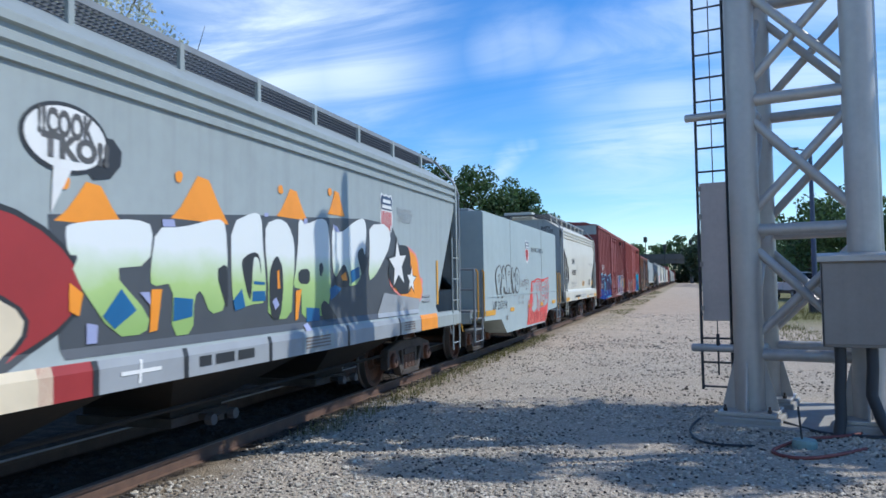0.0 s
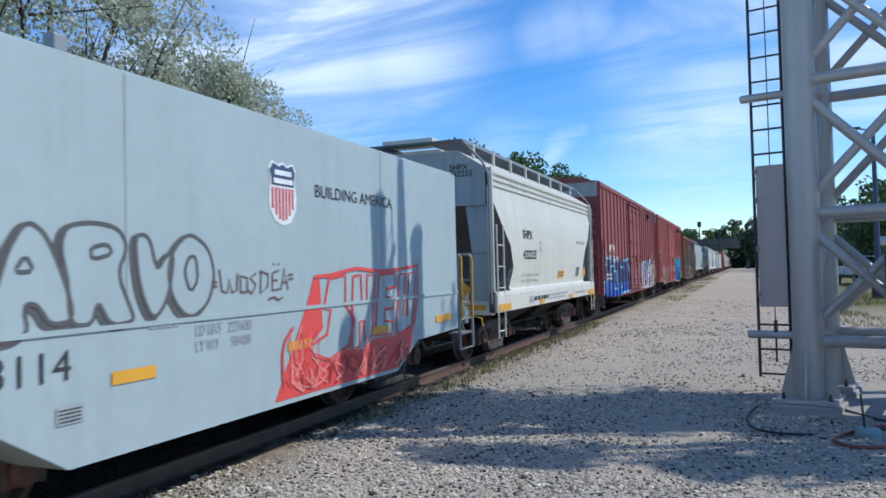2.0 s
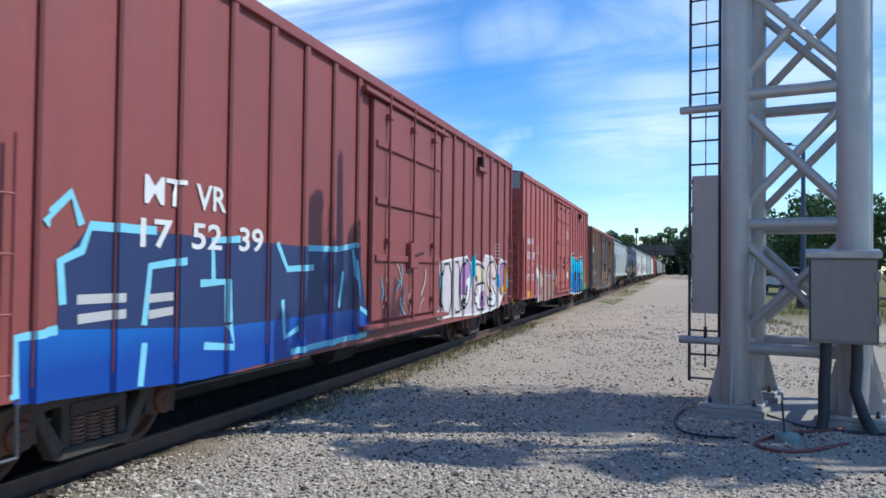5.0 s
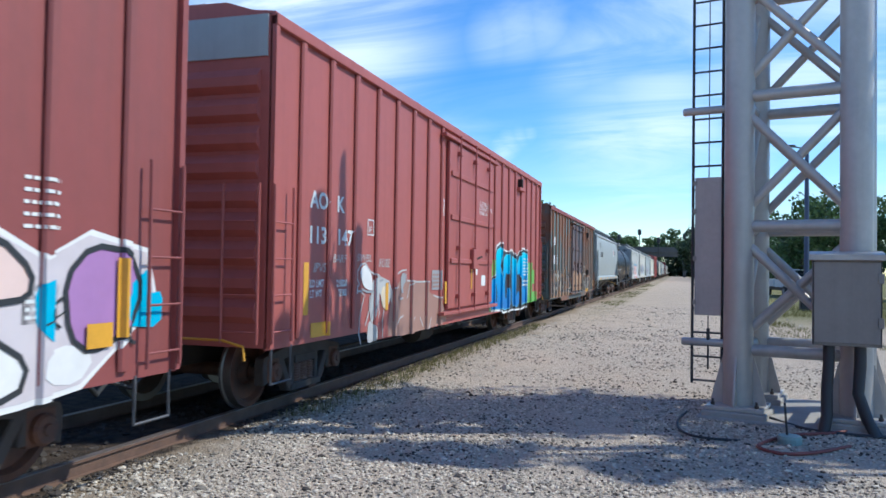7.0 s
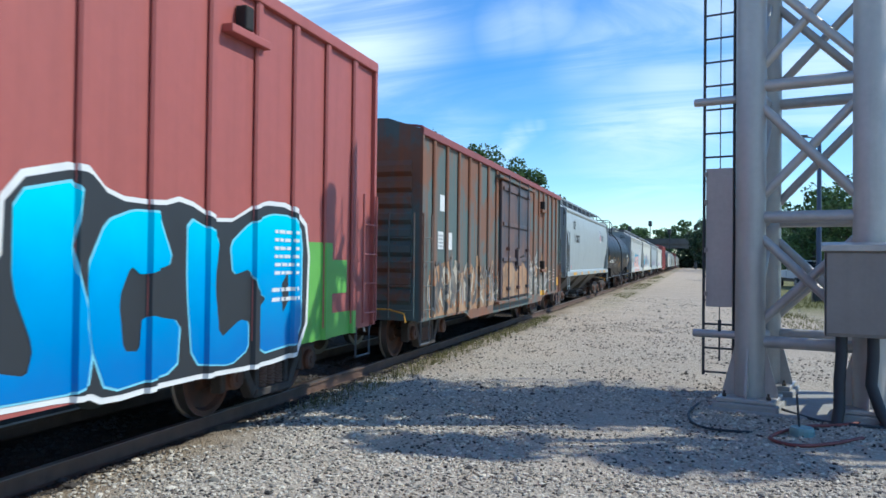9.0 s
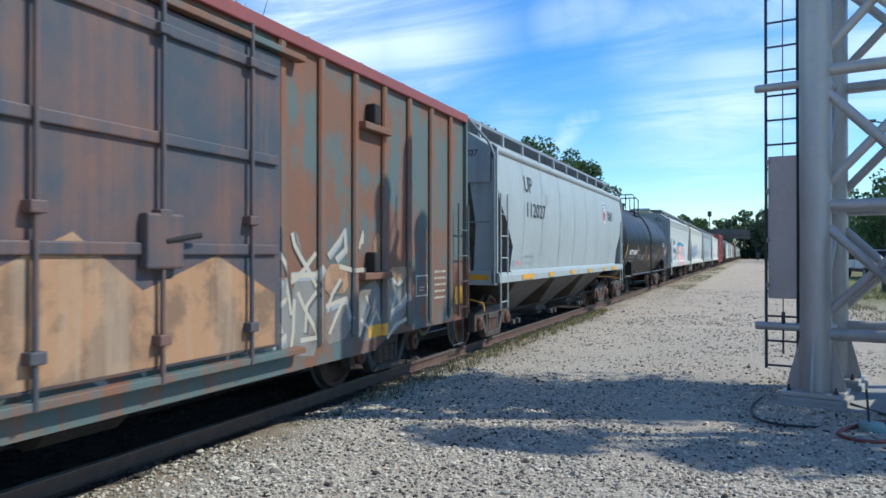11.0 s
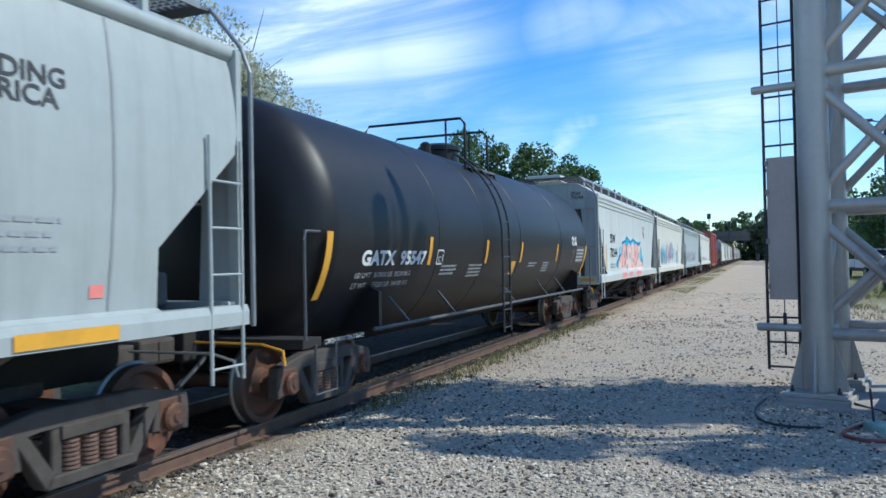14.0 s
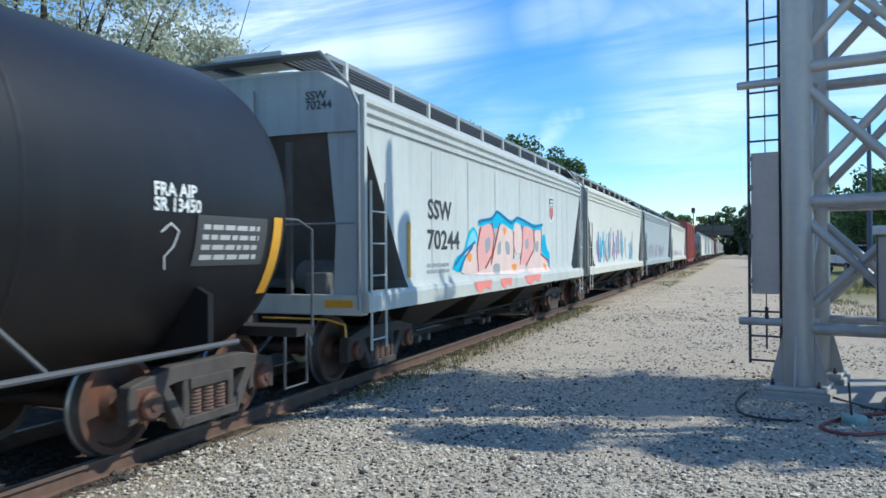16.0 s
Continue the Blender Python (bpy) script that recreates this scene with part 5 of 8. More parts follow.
def frame_mark(car, prof, y, z, w, h, mat, text="C"):
    bm = B()
    e = 0.018
    rect(bm, 0, w, 0, e), rect(bm, 0, w, h - e, h), rect(bm, 0, e, e, h - e), rect(bm, w - e, w, e, h - e)
    decal("plate_mark", bm, mat, car, prof, y, z, "boxed clearance mark", 0.008)
    mark(car, prof, text, y + w * 0.3, z + h * 0.15, h * 0.4, w * 0.4, mat)


def side_bracket(car, y, z, mat):
    """A ledge with a small latch box, set under one side post."""
    br = part("side_bracket", box(B(), 1.545, 1.66, y - 0.62, y + 0.05, z - 0.05, z + 0.03, 0.01), mat, car, "short ledge with a latch box")
    part("latch_box", box(B(), 1.545, 1.67, y - 0.42, y - 0.28, z + 0.03, z + 0.26, 0.02), "under", br)


side_bracket(car_d, 12.68, 3.86, "darkred")
side_bracket(car_e, 13.02, 3.86, "red")
side_bracket(car_f, 10.50, 3.20, "rusty")
side_bracket(car_f, 10.50, 1.52, "rusty")
# grey hopper with the large piece
SILL = [(0.9, 1.612), (1.18, 1.612), (1.24, 1.592), (1.30, 1.56)]
for y0, y1, m in ((4.4, 6.62, "cream"), (6.5, 7.0, "deepred"), (7.0, 8.0, "greypaint"), (8.05, 9.35, "greypaint"), (9.4, 11.2, "greypaint"), (11.25, 13.0, "greypaint"), (13.0, 13.9, "greypaint"), (13.93, 14.75, "orange")):
    decal("sill_paint", rect(B(), 0, y1 - y0, 0, 0.245), m, car_a, SILL, y0, 1.0, "sprayed block on the side sill", 0.004)
for yy in (7.0, 8.02, 9.37, 11.22, 13.0):
    decal("graffiti_line", rect(B(), -0.03, 0.03, 0, 0.245), "sprayblack", car_a, SILL, yy, 1.0, "black dividing line", 0.008)
placard(car_a, SILL, 10.05, 1.03, 0.75, 0.18, "ltgrey", "warmblack")
placard(car_a, SILL, 13.1, 1.03, 0.6, 0.18, "ltgrey", "warmblack", 8)
decal("graffiti_line", stroke([(7.25, 1.12), (7.7, 1.12)], 0.03), "spraywhite", car_a, SILL, 0, 0, "white tag", 0.01)
decal("graffiti_line", stroke([(7.45, 1.03), (7.47, 1.21)], 0.03), "spraywhite", car_a, SILL, 0, 0, "white tag", 0.01)
decal("graffiti_tag", bars(8.2, 1.07, [0.9], 0.09, 0.1, 21), "sprayblack", car_a, SILL, 0, 0, "black tag", 0.009)
blob(car_a, FLAT_A, 5.6, 1.75, 1.25, 0.62, "deepred", "sprayblack", 0.08, 4)
blob(car_a, FLAT_A, 5.55, 1.55, 0.85, 0.36, "cream", "sprayblack", 0.10, 9, lift=0.012)
for yy, zz, w, h, k in ((7.05, 2.22, 0.34, 0.30, 1), (8.36, 2.33, 0.42, 0.40, 2), (10.0, 2.48, 0.34, 0.32, 3), (11.1, 2.6, 0.24, 0.30, 4)):
    decal("graffiti_flame", poly(B(), [(-w, 0), (w, 0), (w * 0.62, h * 0.45), (w * 0.28, h * 0.95), (-0.05, h), (-w * 0.35, h * 0.7), (-w * 0.7, h * 0.25)]), "orange", car_a, FLAT_A, yy, zz, "orange sprayed flame", 0.006)
    blob(car_a, FLAT_A, yy - w * 0.75, zz + h * 0.9, 0.05, 0.05, "orange", None, 0.1, k)
decal("graffiti_backing", poly(B(), [(6.78, 1.27), (6.66, 2.26), (9.0, 2.44), (11.0, 2.56), (12.0, 2.62), (12.95, 2.60), (13.25, 2.3), (13.9, 1.9), (13.95, 1.27)]), "slate", car_a, FLAT_A, 0, 0, "dark sprayed backing", 0.005)
decal("graffiti_fill", poly(B(), soften([(6.8, 2.18), (6.86, 2.21), (7.1, 2.25), (7.52, 2.29), (7.72, 2.25), (7.67, 1.93), (7.23, 1.9), (7.68, 1.53), (7.63, 1.39), (7.28, 1.39), (6.86, 1.87), (6.93, 1.99), (6.83, 1.99)])), "fadegreen", car_a, FLAT_A, 0, 0, "white letters fading to green", 0.01)
decal("graffiti_fill", poly(B(), soften([(7.75, 2.24), (8.08, 2.26), (8.61, 2.38), (8.73, 2.33), (8.76, 1.95), (8.72, 1.54), (8.48, 1.5), (8.35, 1.73), (8.25, 1.67), (8.23, 1.35), (7.94, 1.35), (7.97, 1.79), (7.69, 1.76), (7.68, 1.89)])), "fadegreen", car_a, FLAT_A, 0, 0, "white letters fading to green", 0.01)
decal("graffiti_fill", poly(B(), soften([(8.81, 2.35), (9.23, 2.49), (9.36, 2.45), (9.38, 2.14), (9.42, 1.94), (9.44, 1.58), (9.12, 1.57), (8.86, 1.51), (8.82, 1.81)])), "fadegreen", car_a, FLAT_A, 0, 0, "white letters fading to green", 0.01)
decal("graffiti_fill", poly(B(), soften([(9.44, 2.39), (9.71, 2.46), (9.9, 2.41), (10.03, 2.23), (10.03, 1.95), (9.99, 1.76), (9.95, 1.4), (9.47, 1.4), (9.48, 1.81), (9.42, 2.15)])), "fadegreen", car_a, FLAT_A, 0, 0, "white letters fading to green", 0.01)
decal("graffiti_fill", poly(B(), soften([(10.13, 2.51), (10.3, 2.43), (10.67, 2.54), (10.85, 2.5), (10.9, 2.23), (10.9, 1.91), (10.92, 1.7), (10.81, 1.4), (10.18, 1.36), (10.18, 1.71), (9.99, 1.73), (10.06, 1.93), (10.11, 2.18)])), "fadegreen", car_a, FLAT_A, 0, 0, "white letters fading to green", 0.01)
decal("graffiti_fill", poly(B(), soften([(10.96, 2.49), (11.17, 2.37), (11.64, 2.57), (11.92, 2.63), (12.01, 2.52), (11.95, 2.11), (11.73, 1.75), (11.41, 1.72), (11.11, 1.81), (10.96, 1.92)])), "fadegreen", car_a, FLAT_A, 0, 0, "white letters fading to green", 0.01)
decal("graffiti_fill", poly(B(), soften([(12.1, 2.55), (12.75, 2.61), (12.92, 2.34), (12.31, 1.86), (12.05, 1.79), (12.11, 2.23)])), "fadegreen", car_a, FLAT_A, 0, 0, "white letters fading to green", 0.01)
decal("graffiti_counter", poly(B(), soften([(8.56, 1.9), (8.74, 1.97), (8.76, 1.79), (8.75, 1.5)])), "sprayblack", car_a, FLAT_A, 0, 0, "dark letter counter", 0.0125)
decal("graffiti_counter", poly(B(), soften([(8.98, 2.0), (9.12, 2.07), (9.26, 2.09), (9.33, 2.02), (9.34, 1.84), (9.31, 2.02), (9.22, 2.05), (9.19, 1.97), (9.15, 1.61), (9.1, 1.65), (9.02, 1.85)])), "sprayblack", car_a, FLAT_A, 0, 0, "dark letter counter", 0.0125)
decal("graffiti_counter", poly(B(), soften([(9.5, 1.89), (9.58, 2.02), (9.67, 2.07), (9.77, 1.94), (9.78, 1.68), (9.71, 1.4), (9.54, 1.4), (9.49, 1.6)])), "sprayblack", car_a, FLAT_A, 0, 0, "dark letter counter", 0.0125)
decal("graffiti_counter", poly(B(), soften([(10.11, 1.92), (10.38, 1.94), (10.38, 1.76), (10.11, 1.77)])), "sprayblack", car_a, FLAT_A, 0, 0, "dark letter counter", 0.0125)
decal("graffiti_counter", poly(B(), soften([(10.6, 1.98), (10.68, 2.02), (10.73, 1.94), (10.64, 1.82)])), "sprayblack", car_a, FLAT_A, 0, 0, "dark letter counter", 0.0125)
decal("graffiti_counter", poly(B(), soften([(10.64, 1.51), (10.74, 1.58), (10.97, 1.44), (11.11, 1.31), (10.76, 1.31), (10.66, 1.4)])), "sprayblack", car_a, FLAT_A, 0, 0, "dark letter counter", 0.0125)
decal("graffiti_counter", poly(B(), soften([(10.97, 1.76), (11.21, 1.97), (11.31, 2.01), (11.46, 1.82), (11.41, 1.7)])), "sprayblack", car_a, FLAT_A, 0, 0, "dark letter counter", 0.0125)
decal("graffiti_counter", poly(B(), soften([(11.68, 2.15), (11.86, 2.25), (11.95, 2.11), (12.12, 2.11), (11.85, 1.84), (11.77, 1.98)])), "sprayblack", car_a, FLAT_A, 0, 0, "dark letter counter", 0.0125)
decal("graffiti_patch", poly(B(), [(7.35, 1.75), (7.52, 1.58), (7.28, 1.45), (7.16, 1.55)]), "sprayblue", car_a, FLAT_A, 0, 0, "deep blue block in a letter", 0.0135)
decal("graffiti_patch", poly(B(), [(7.97, 1.67), (8.23, 1.65), (8.22, 1.5), (7.96, 1.47)]), "sprayblue", car_a, FLAT_A, 0, 0, "deep blue block in a letter", 0.0135)
decal("graffiti_patch", poly(B(), [(8.84, 1.62), (8.99, 1.73), (9.05, 1.55), (8.87, 1.52)]), "sprayblue", car_a, FLAT_A, 0, 0, "deep blue block in a letter", 0.0135)
decal("graffiti_patch", poly(B(), [(9.18, 1.7), (9.41, 1.7), (9.42, 1.6), (9.17, 1.6)]), "sprayblue", car_a, FLAT_A, 0, 0, "deep blue block in a letter", 0.0135)
decal("graffiti_patch", poly(B(), [(9.2, 1.8), (9.41, 1.79), (9.41, 1.76), (9.2, 1.77)]), "sprayblue", car_a, FLAT_A, 0, 0, "deep blue block in a letter", 0.0135)
decal("graffiti_patch", poly(B(), [(10.29, 1.5), (10.61, 1.48), (10.61, 1.34), (10.29, 1.34)]), "sprayblue", car_a, FLAT_A, 0, 0, "deep blue block in a letter", 0.0135)
decal("graffiti_patch", poly(B(), [(10.88, 1.7), (11.02, 1.75), (11.21, 1.7), (11.02, 1.6), (10.9, 1.57)]), "sprayblue", car_a, FLAT_A, 0, 0, "deep blue block in a letter", 0.0135)
decal("graffiti_patch", poly(B(), [(11.47, 1.92), (11.74, 1.98), (11.76, 1.84), (11.5, 1.76)]), "sprayblue", car_a, FLAT_A, 0, 0, "deep blue block in a letter", 0.0135)
decal("graffiti_patch", poly(B(), [(9.65, 1.9), (9.69, 1.92), (9.71, 1.72), (9.66, 1.72)]), "orange", car_a, FLAT_A, 0, 0, "orange stroke between the letters", 0.014)
decal("graffiti_patch", poly(B(), [(10.05, 1.69), (10.18, 1.71), (10.09, 1.38), (10.03, 1.37)]), "orange", car_a, FLAT_A, 0, 0, "orange stroke between the letters", 0.014)
decal("graffiti_patch", poly(B(), [(7.69, 1.74), (7.82, 1.74), (7.76, 1.41), (7.67, 1.4)]), "orange", car_a, FLAT_A, 0, 0, "orange stroke between the letters", 0.014)
decal("graffiti_patch", poly(B(), [(6.84, 1.8), (6.97, 1.72), (6.93, 1.56), (6.84, 1.6)]), "orange", car_a, FLAT_A, 0, 0, "orange stroke between the letters", 0.014)
decal("graffiti_patch", poly(B(), [(11.21, 1.86), (11.33, 1.91), (11.37, 1.8), (11.23, 1.8)]), "orange", car_a, FLAT_A, 0, 0, "orange stroke between the letters", 0.014)
decal("graffiti_glint", poly(B(), [(7.82, 2.31), (7.97, 2.32), (7.99, 2.26), (7.83, 2.25)]), "lilac", car_a, FLAT_A, 0, 0, "lilac highlight", 0.0145)
decal("graffiti_glint", poly(B(), [(7.55, 1.72), (7.67, 1.72), (7.68, 1.61)]), "lilac", car_a, FLAT_A, 0, 0, "lilac highlight", 0.0145)
decal("graffiti_glint", poly(B(), [(7.0, 1.51), (7.11, 1.49), (7.1, 1.36), (7.0, 1.36)]), "lilac", car_a, FLAT_A, 0, 0, "lilac highlight", 0.0145)
decal("graffiti_glint", poly(B(), [(10.24, 2.5), (10.33, 2.5), (10.31, 2.44), (10.24, 2.44)]), "lilac", car_a, FLAT_A, 0, 0, "lilac highlight", 0.0145)
decal("graffiti_glint", poly(B(), [(10.98, 2.48), (11.1, 2.46), (11.18, 2.39), (11.05, 2.4)]), "lilac", car_a, FLAT_A, 0, 0, "lilac highlight", 0.0145)
decal("graffiti_glint", poly(B(), [(9.55, 1.59), (9.63, 1.63), (9.69, 1.55), (9.61, 1.5)]), "lilac", car_a, FLAT_A, 0, 0, "lilac highlight", 0.0145)
decal("graffiti_glint", poly(B(), [(10.18, 1.31), (10.29, 1.33), (10.35, 1.23), (10.21, 1.21)]), "lilac", car_a, FLAT_A, 0, 0, "lilac highlight", 0.0145)
decal("graffiti_glint", poly(B(), [(9.4, 2.49), (9.48, 2.5), (9.48, 2.46), (9.41, 2.45)]), "lilac", car_a, FLAT_A, 0, 0, "lilac highlight", 0.0145)
decal("bubble_shadow", poly(B(), [(7.07, 2.54), (7.24, 2.57), (7.35, 2.68), (7.36, 2.79), (7.27, 2.87), (7.19, 2.87), (6.99, 2.61)]), "sprayblack", car_a, FLAT_A, 0, 0, "dark shadow of the bubble", 0.0065)
blob(car_a, FLAT_A, 13.55, 1.85, 0.62, 0.42, "orange", "coral", 0.2, 12, lift=0.008)
blob(car_a, FLAT_A, 13.3, 1.95, 0.42, 0.42, "sprayblack", None, 0.2, 13, lift=0.0115)
star(car_a, FLAT_A, 13.15, 2.03, 0.36, 0.1)
star(car_a, FLAT_A, 13.72, 1.80, 0.20, -0.1)
decal("graffiti_patch", poly(B(), [(12.3, 1.28), (14.0, 1.28), (14.1, 1.5), (12.6, 1.62)]), "greypaint", car_a, FLAT_A, 0, 0, "grey paint-out", 0.0145)
for k in range(5):
    blob(car_a, FLAT_A, 13.4 + k * 0.2, 2.22 - k * 0.11 + 0.1 * (k % 2), 0.06, 0.06, "coral", None, 0.1, 40 + k)
shield(car_a, FLAT_A, 12.50, 2.42, 0.62)
mark(car_a, FLAT_A, "BUILDING\nAMERICA", 13.17, 2.79, 0.10, 0.66, "greypaint", lift=0.010)
decal("speech_bubble_rim", poly(B(), [(0.40 * math.cos(a), 0.25 * math.sin(a)) for a in np.linspace(0, 6.1, 28)]), "sprayblack", car_a, FLAT_A, 6.82, 2.80, "black rim of a sprayed bubble", 0.008)
decal("speech_bubble", poly(B(), [(0.37 * math.cos(a), 0.22 * math.sin(a)) for a in np.linspace(0, 6.1, 28)]), "spraywhite", car_a, FLAT_A, 6.82, 2.80, "white sprayed bubble", 0.011)
decal("speech_bubble_tail", poly(B(), [(-0.1, 0), (0.08, 0), (-0.12, -0.35)]), "spraywhite", car_a, FLAT_A, 6.80, 2.62, "tail of the bubble", 0.010)
mark(car_a, FLAT_A, "!!COOK", 6.56, 2.81, 0.17, 0.51, "warmgrey", 0.012, name="bubble_writing", lift=0.014)
mark(car_a, FLAT_A, "TKO!!", 6.59, 2.66, 0.15, 0.63, "warmgrey", 0.012, name="bubble_writing", lift=0.014)
decal("reflector_strip", rect(B(), 0, 0.09, 0, 0.75), "yellow", car_a, FLAT_A, 14.98, 1.38, "yellow reflective strip", 0.01)
for k, rows in enumerate(((12.75, [0.6, 0.6]), (14.25, [0.35, 0.35]))):
    decal("small_writing", bars(rows[0], 1.52, rows[1], 0.04, 0.08, k), "greypaint", car_a, FLAT_A, 0, 0, "small stencilled lines", 0.017)

# short car
def bubble_letter(car, prof, pts):
    """An outlined letter with a heavier shadow on its left and lower side."""
    ring = soften(pts, 2)
    drop = [(a - 0.035, b - 0.02) for a, b in ring]
    decal("graffiti_shadow", stroke(drop + drop[:1], 0.05), "warmgrey", car, prof, 0, 0, "dark sprayed letter edge", 0.006)
    decal("graffiti_fill", poly(B(), ring), "bluegrey", car, prof, 0, 0, "bare letter face", 0.008)
    decal("graffiti_outline", stroke(ring + ring[:1], 0.032), "warmgrey", car, prof, 0, 0, "dark sprayed outline", 0.0105)


# outlined bubble letters
bubble_letter(car_b, PROF_B, [(1.0, 1.88), (1.08, 2.01), (1.25, 2.09), (1.42, 2.11), (1.54, 2.02), (1.57, 1.86), (1.45, 1.71), (1.36, 1.61), (1.4, 1.5), (1.22, 1.41), (1.17, 1.43), (1.05, 1.71)])
bubble_letter(car_b, PROF_B, [(1.48, 1.55), (1.56, 1.76), (1.63, 1.96), (1.75, 2.13), (1.89, 2.05), (2.03, 1.75), (2.1, 1.5), (1.91, 1.48), (1.82, 1.62), (1.72, 1.62), (1.76, 1.43), (1.53, 1.4)])
bubble_letter(car_b, PROF_B, [(1.99, 1.97), (2.04, 2.11), (2.26, 2.14), (2.48, 2.11), (2.56, 1.98), (2.46, 1.8), (2.57, 1.57), (2.62, 1.46), (2.39, 1.44), (2.29, 1.63), (2.24, 1.46), (2.06, 1.47), (2.05, 1.75)])
bubble_letter(car_b, PROF_B, [(2.62, 2.07), (2.77, 2.07), (2.84, 1.8), (2.93, 1.92), (3.03, 1.95), (2.96, 1.61), (2.8, 1.44), (2.67, 1.68)])
bubble_letter(car_b, PROF_B, [(3.02, 1.98), (3.2, 2.11), (3.43, 1.99), (3.5, 1.76), (3.41, 1.54), (3.19, 1.43), (3.01, 1.58), (2.95, 1.8)])
decal("graffiti_line", stroke(soften([(1.21, 1.81), (1.28, 1.9), (1.39, 1.91), (1.35, 1.78), (1.26, 1.71)])[:] + soften([(1.21, 1.81), (1.28, 1.9), (1.39, 1.91), (1.35, 1.78), (1.26, 1.71)])[:1], 0.03), "warmgrey", car_b, PROF_B, 0, 0, "dark letter counter", 0.011)
decal("graffiti_line", stroke(soften([(1.66, 1.81), (1.74, 1.92), (1.8, 1.82)])[:] + soften([(1.66, 1.81), (1.74, 1.92), (1.8, 1.82)])[:1], 0.03), "warmgrey", car_b, PROF_B, 0, 0, "dark letter counter", 0.011)
decal("graffiti_line", stroke(soften([(2.23, 1.97), (2.38, 2.0), (2.42, 1.93), (2.24, 1.89)])[:] + soften([(2.23, 1.97), (2.38, 2.0), (2.42, 1.93), (2.24, 1.89)])[:1], 0.03), "warmgrey", car_b, PROF_B, 0, 0, "dark letter counter", 0.011)
decal("graffiti_line", stroke(soften([(3.19, 1.92), (3.27, 1.92), (3.29, 1.73), (3.2, 1.64), (3.13, 1.8)])[:] + soften([(3.19, 1.92), (3.27, 1.92), (3.29, 1.73), (3.2, 1.64), (3.13, 1.8)])[:1], 0.03), "warmgrey", car_b, PROF_B, 0, 0, "dark letter counter", 0.011)
mark(car_b, PROF_B, "BUILDING AMERICA", 5.1, 2.54, 0.125, 1.8)
shield(car_b, PROF_B, 4.28, 2.22, 0.60)
mark(car_b, PROF_B, "UP 213114", 0.72, 1.13, 0.19, 1.35)
decal("graffiti_patch", poly(B(), [(4.33, 0.60), (7.0, 0.58), (7.38, 0.78), (7.50, 1.10), (6.90, 0.98), (6.35, 1.0), (6.1, 0.90), (5.70, 0.94), (5.30, 0.84), (4.98, 0.94), (4.97, 1.08), (5.20, 1.20), (5.15, 1.70), (5.04, 1.73), (4.88, 1.43), (4.48, 0.82)]), "sprayred", car_b, PROF_B, 0, 0, "red sprayed block", 0.006)
SLIM = (
    [(5.34, 1.71), (5.69, 1.74), (5.68, 1.42), (5.88, 1.25), (5.74, 0.98), (5.30, 0.87), (5.01, 0.96), (4.98, 1.06), (5.28, 1.14), (5.36, 1.38), (5.22, 1.40)],
    [(5.86, 1.72), (6.05, 1.74), (6.06, 1.42), (6.18, 1.42), (6.20, 1.74), (6.40, 1.73), (6.30, 1.05), (6.12, 0.92), (6.10, 1.22), (6.0, 1.22), (5.98, 0.94), (5.80, 0.94)],
    [(6.50, 1.73), (6.96, 1.75), (6.95, 1.58), (6.68, 1.56), (6.68, 1.46), (6.90, 1.44), (6.88, 1.32), (6.64, 1.32), (6.62, 1.18), (6.86, 1.16), (6.82, 1.01), (6.38, 1.03)],
    [(7.07, 1.72), (7.25, 1.74), (7.18, 1.22), (7.28, 1.20), (7.36, 1.74), (7.59, 1.76), (7.45, 1.08), (7.25, 1.0), (6.95, 1.02)],
)
for pts in SLIM:
    decal("graffiti_line", stroke(pts + pts[:1], 0.035), "sprayred", car_b, PROF_B, 0, 0, "red outlined bare letter", 0.010)
decal("graffiti_line", stroke([(5.04, 1.73), (5.34, 1.74), (5.74, 1.79), (5.95, 1.81), (6.55, 1.77), (7.0, 1.79), (7.66, 1.84), (7.64, 1.42), (7.50, 1.08)], 0.04), "sprayred", car_b, PROF_B, 0, 0, "red sprayed border", 0.012)
scrawl(car_b, PROF_B, 4.45, 5.1, 0.62, 1.35, 16, ["coral", "sprayred"], 0.018, 97, 0.014, 0.8)
scrawl(car_b, PROF_B, 4.6, 7.3, 0.62, 0.95, 40, ["deepred", "coral"], 0.020, 98, 0.014, 0.9)
# thin black handwriting beside the bubble letters
for pts in ([(3.45, 1.72), (3.53, 1.71)], [(3.45, 1.68), (3.53, 1.68)], [(3.56, 1.82), (3.59, 1.64), (3.66, 1.62), (3.69, 1.74), (3.72, 1.62), (3.79, 1.64), (3.80, 1.78)], [(3.84, 1.62), (3.84, 1.76), (3.94, 1.74), (3.93, 1.62), (3.84, 1.62)], [(4.06, 1.78), (3.98, 1.74), (4.06, 1.68), (4.0, 1.60), (3.94, 1.64)], [(4.14, 1.80), (4.13, 1.60), (4.24, 1.66), (4.25, 1.77), (4.12, 1.80)], [(4.42, 1.80), (4.32, 1.78), (4.31, 1.62), (4.42, 1.63)], [(4.31, 1.71), (4.40, 1.71)], [(4.45, 1.62), (4.51, 1.82), (4.57, 1.62)], [(4.47, 1.69), (4.56, 1.69)], [(4.58, 1.76), (4.66, 1.76)], [(4.58, 1.72), (4.66, 1.72)], [(4.24, 1.54), (4.34, 1.56), (4.40, 1.53), (4.48, 1.55)], [(4.33, 1.86), (4.35, 1.86)], [(4.41, 1.86), (4.43, 1.86)]):
    decal("handwritten_tag", stroke(pts, 0.020), "warmblack", car_b, PROF_B, 0, 0, "thin black handwriting", 0.008)
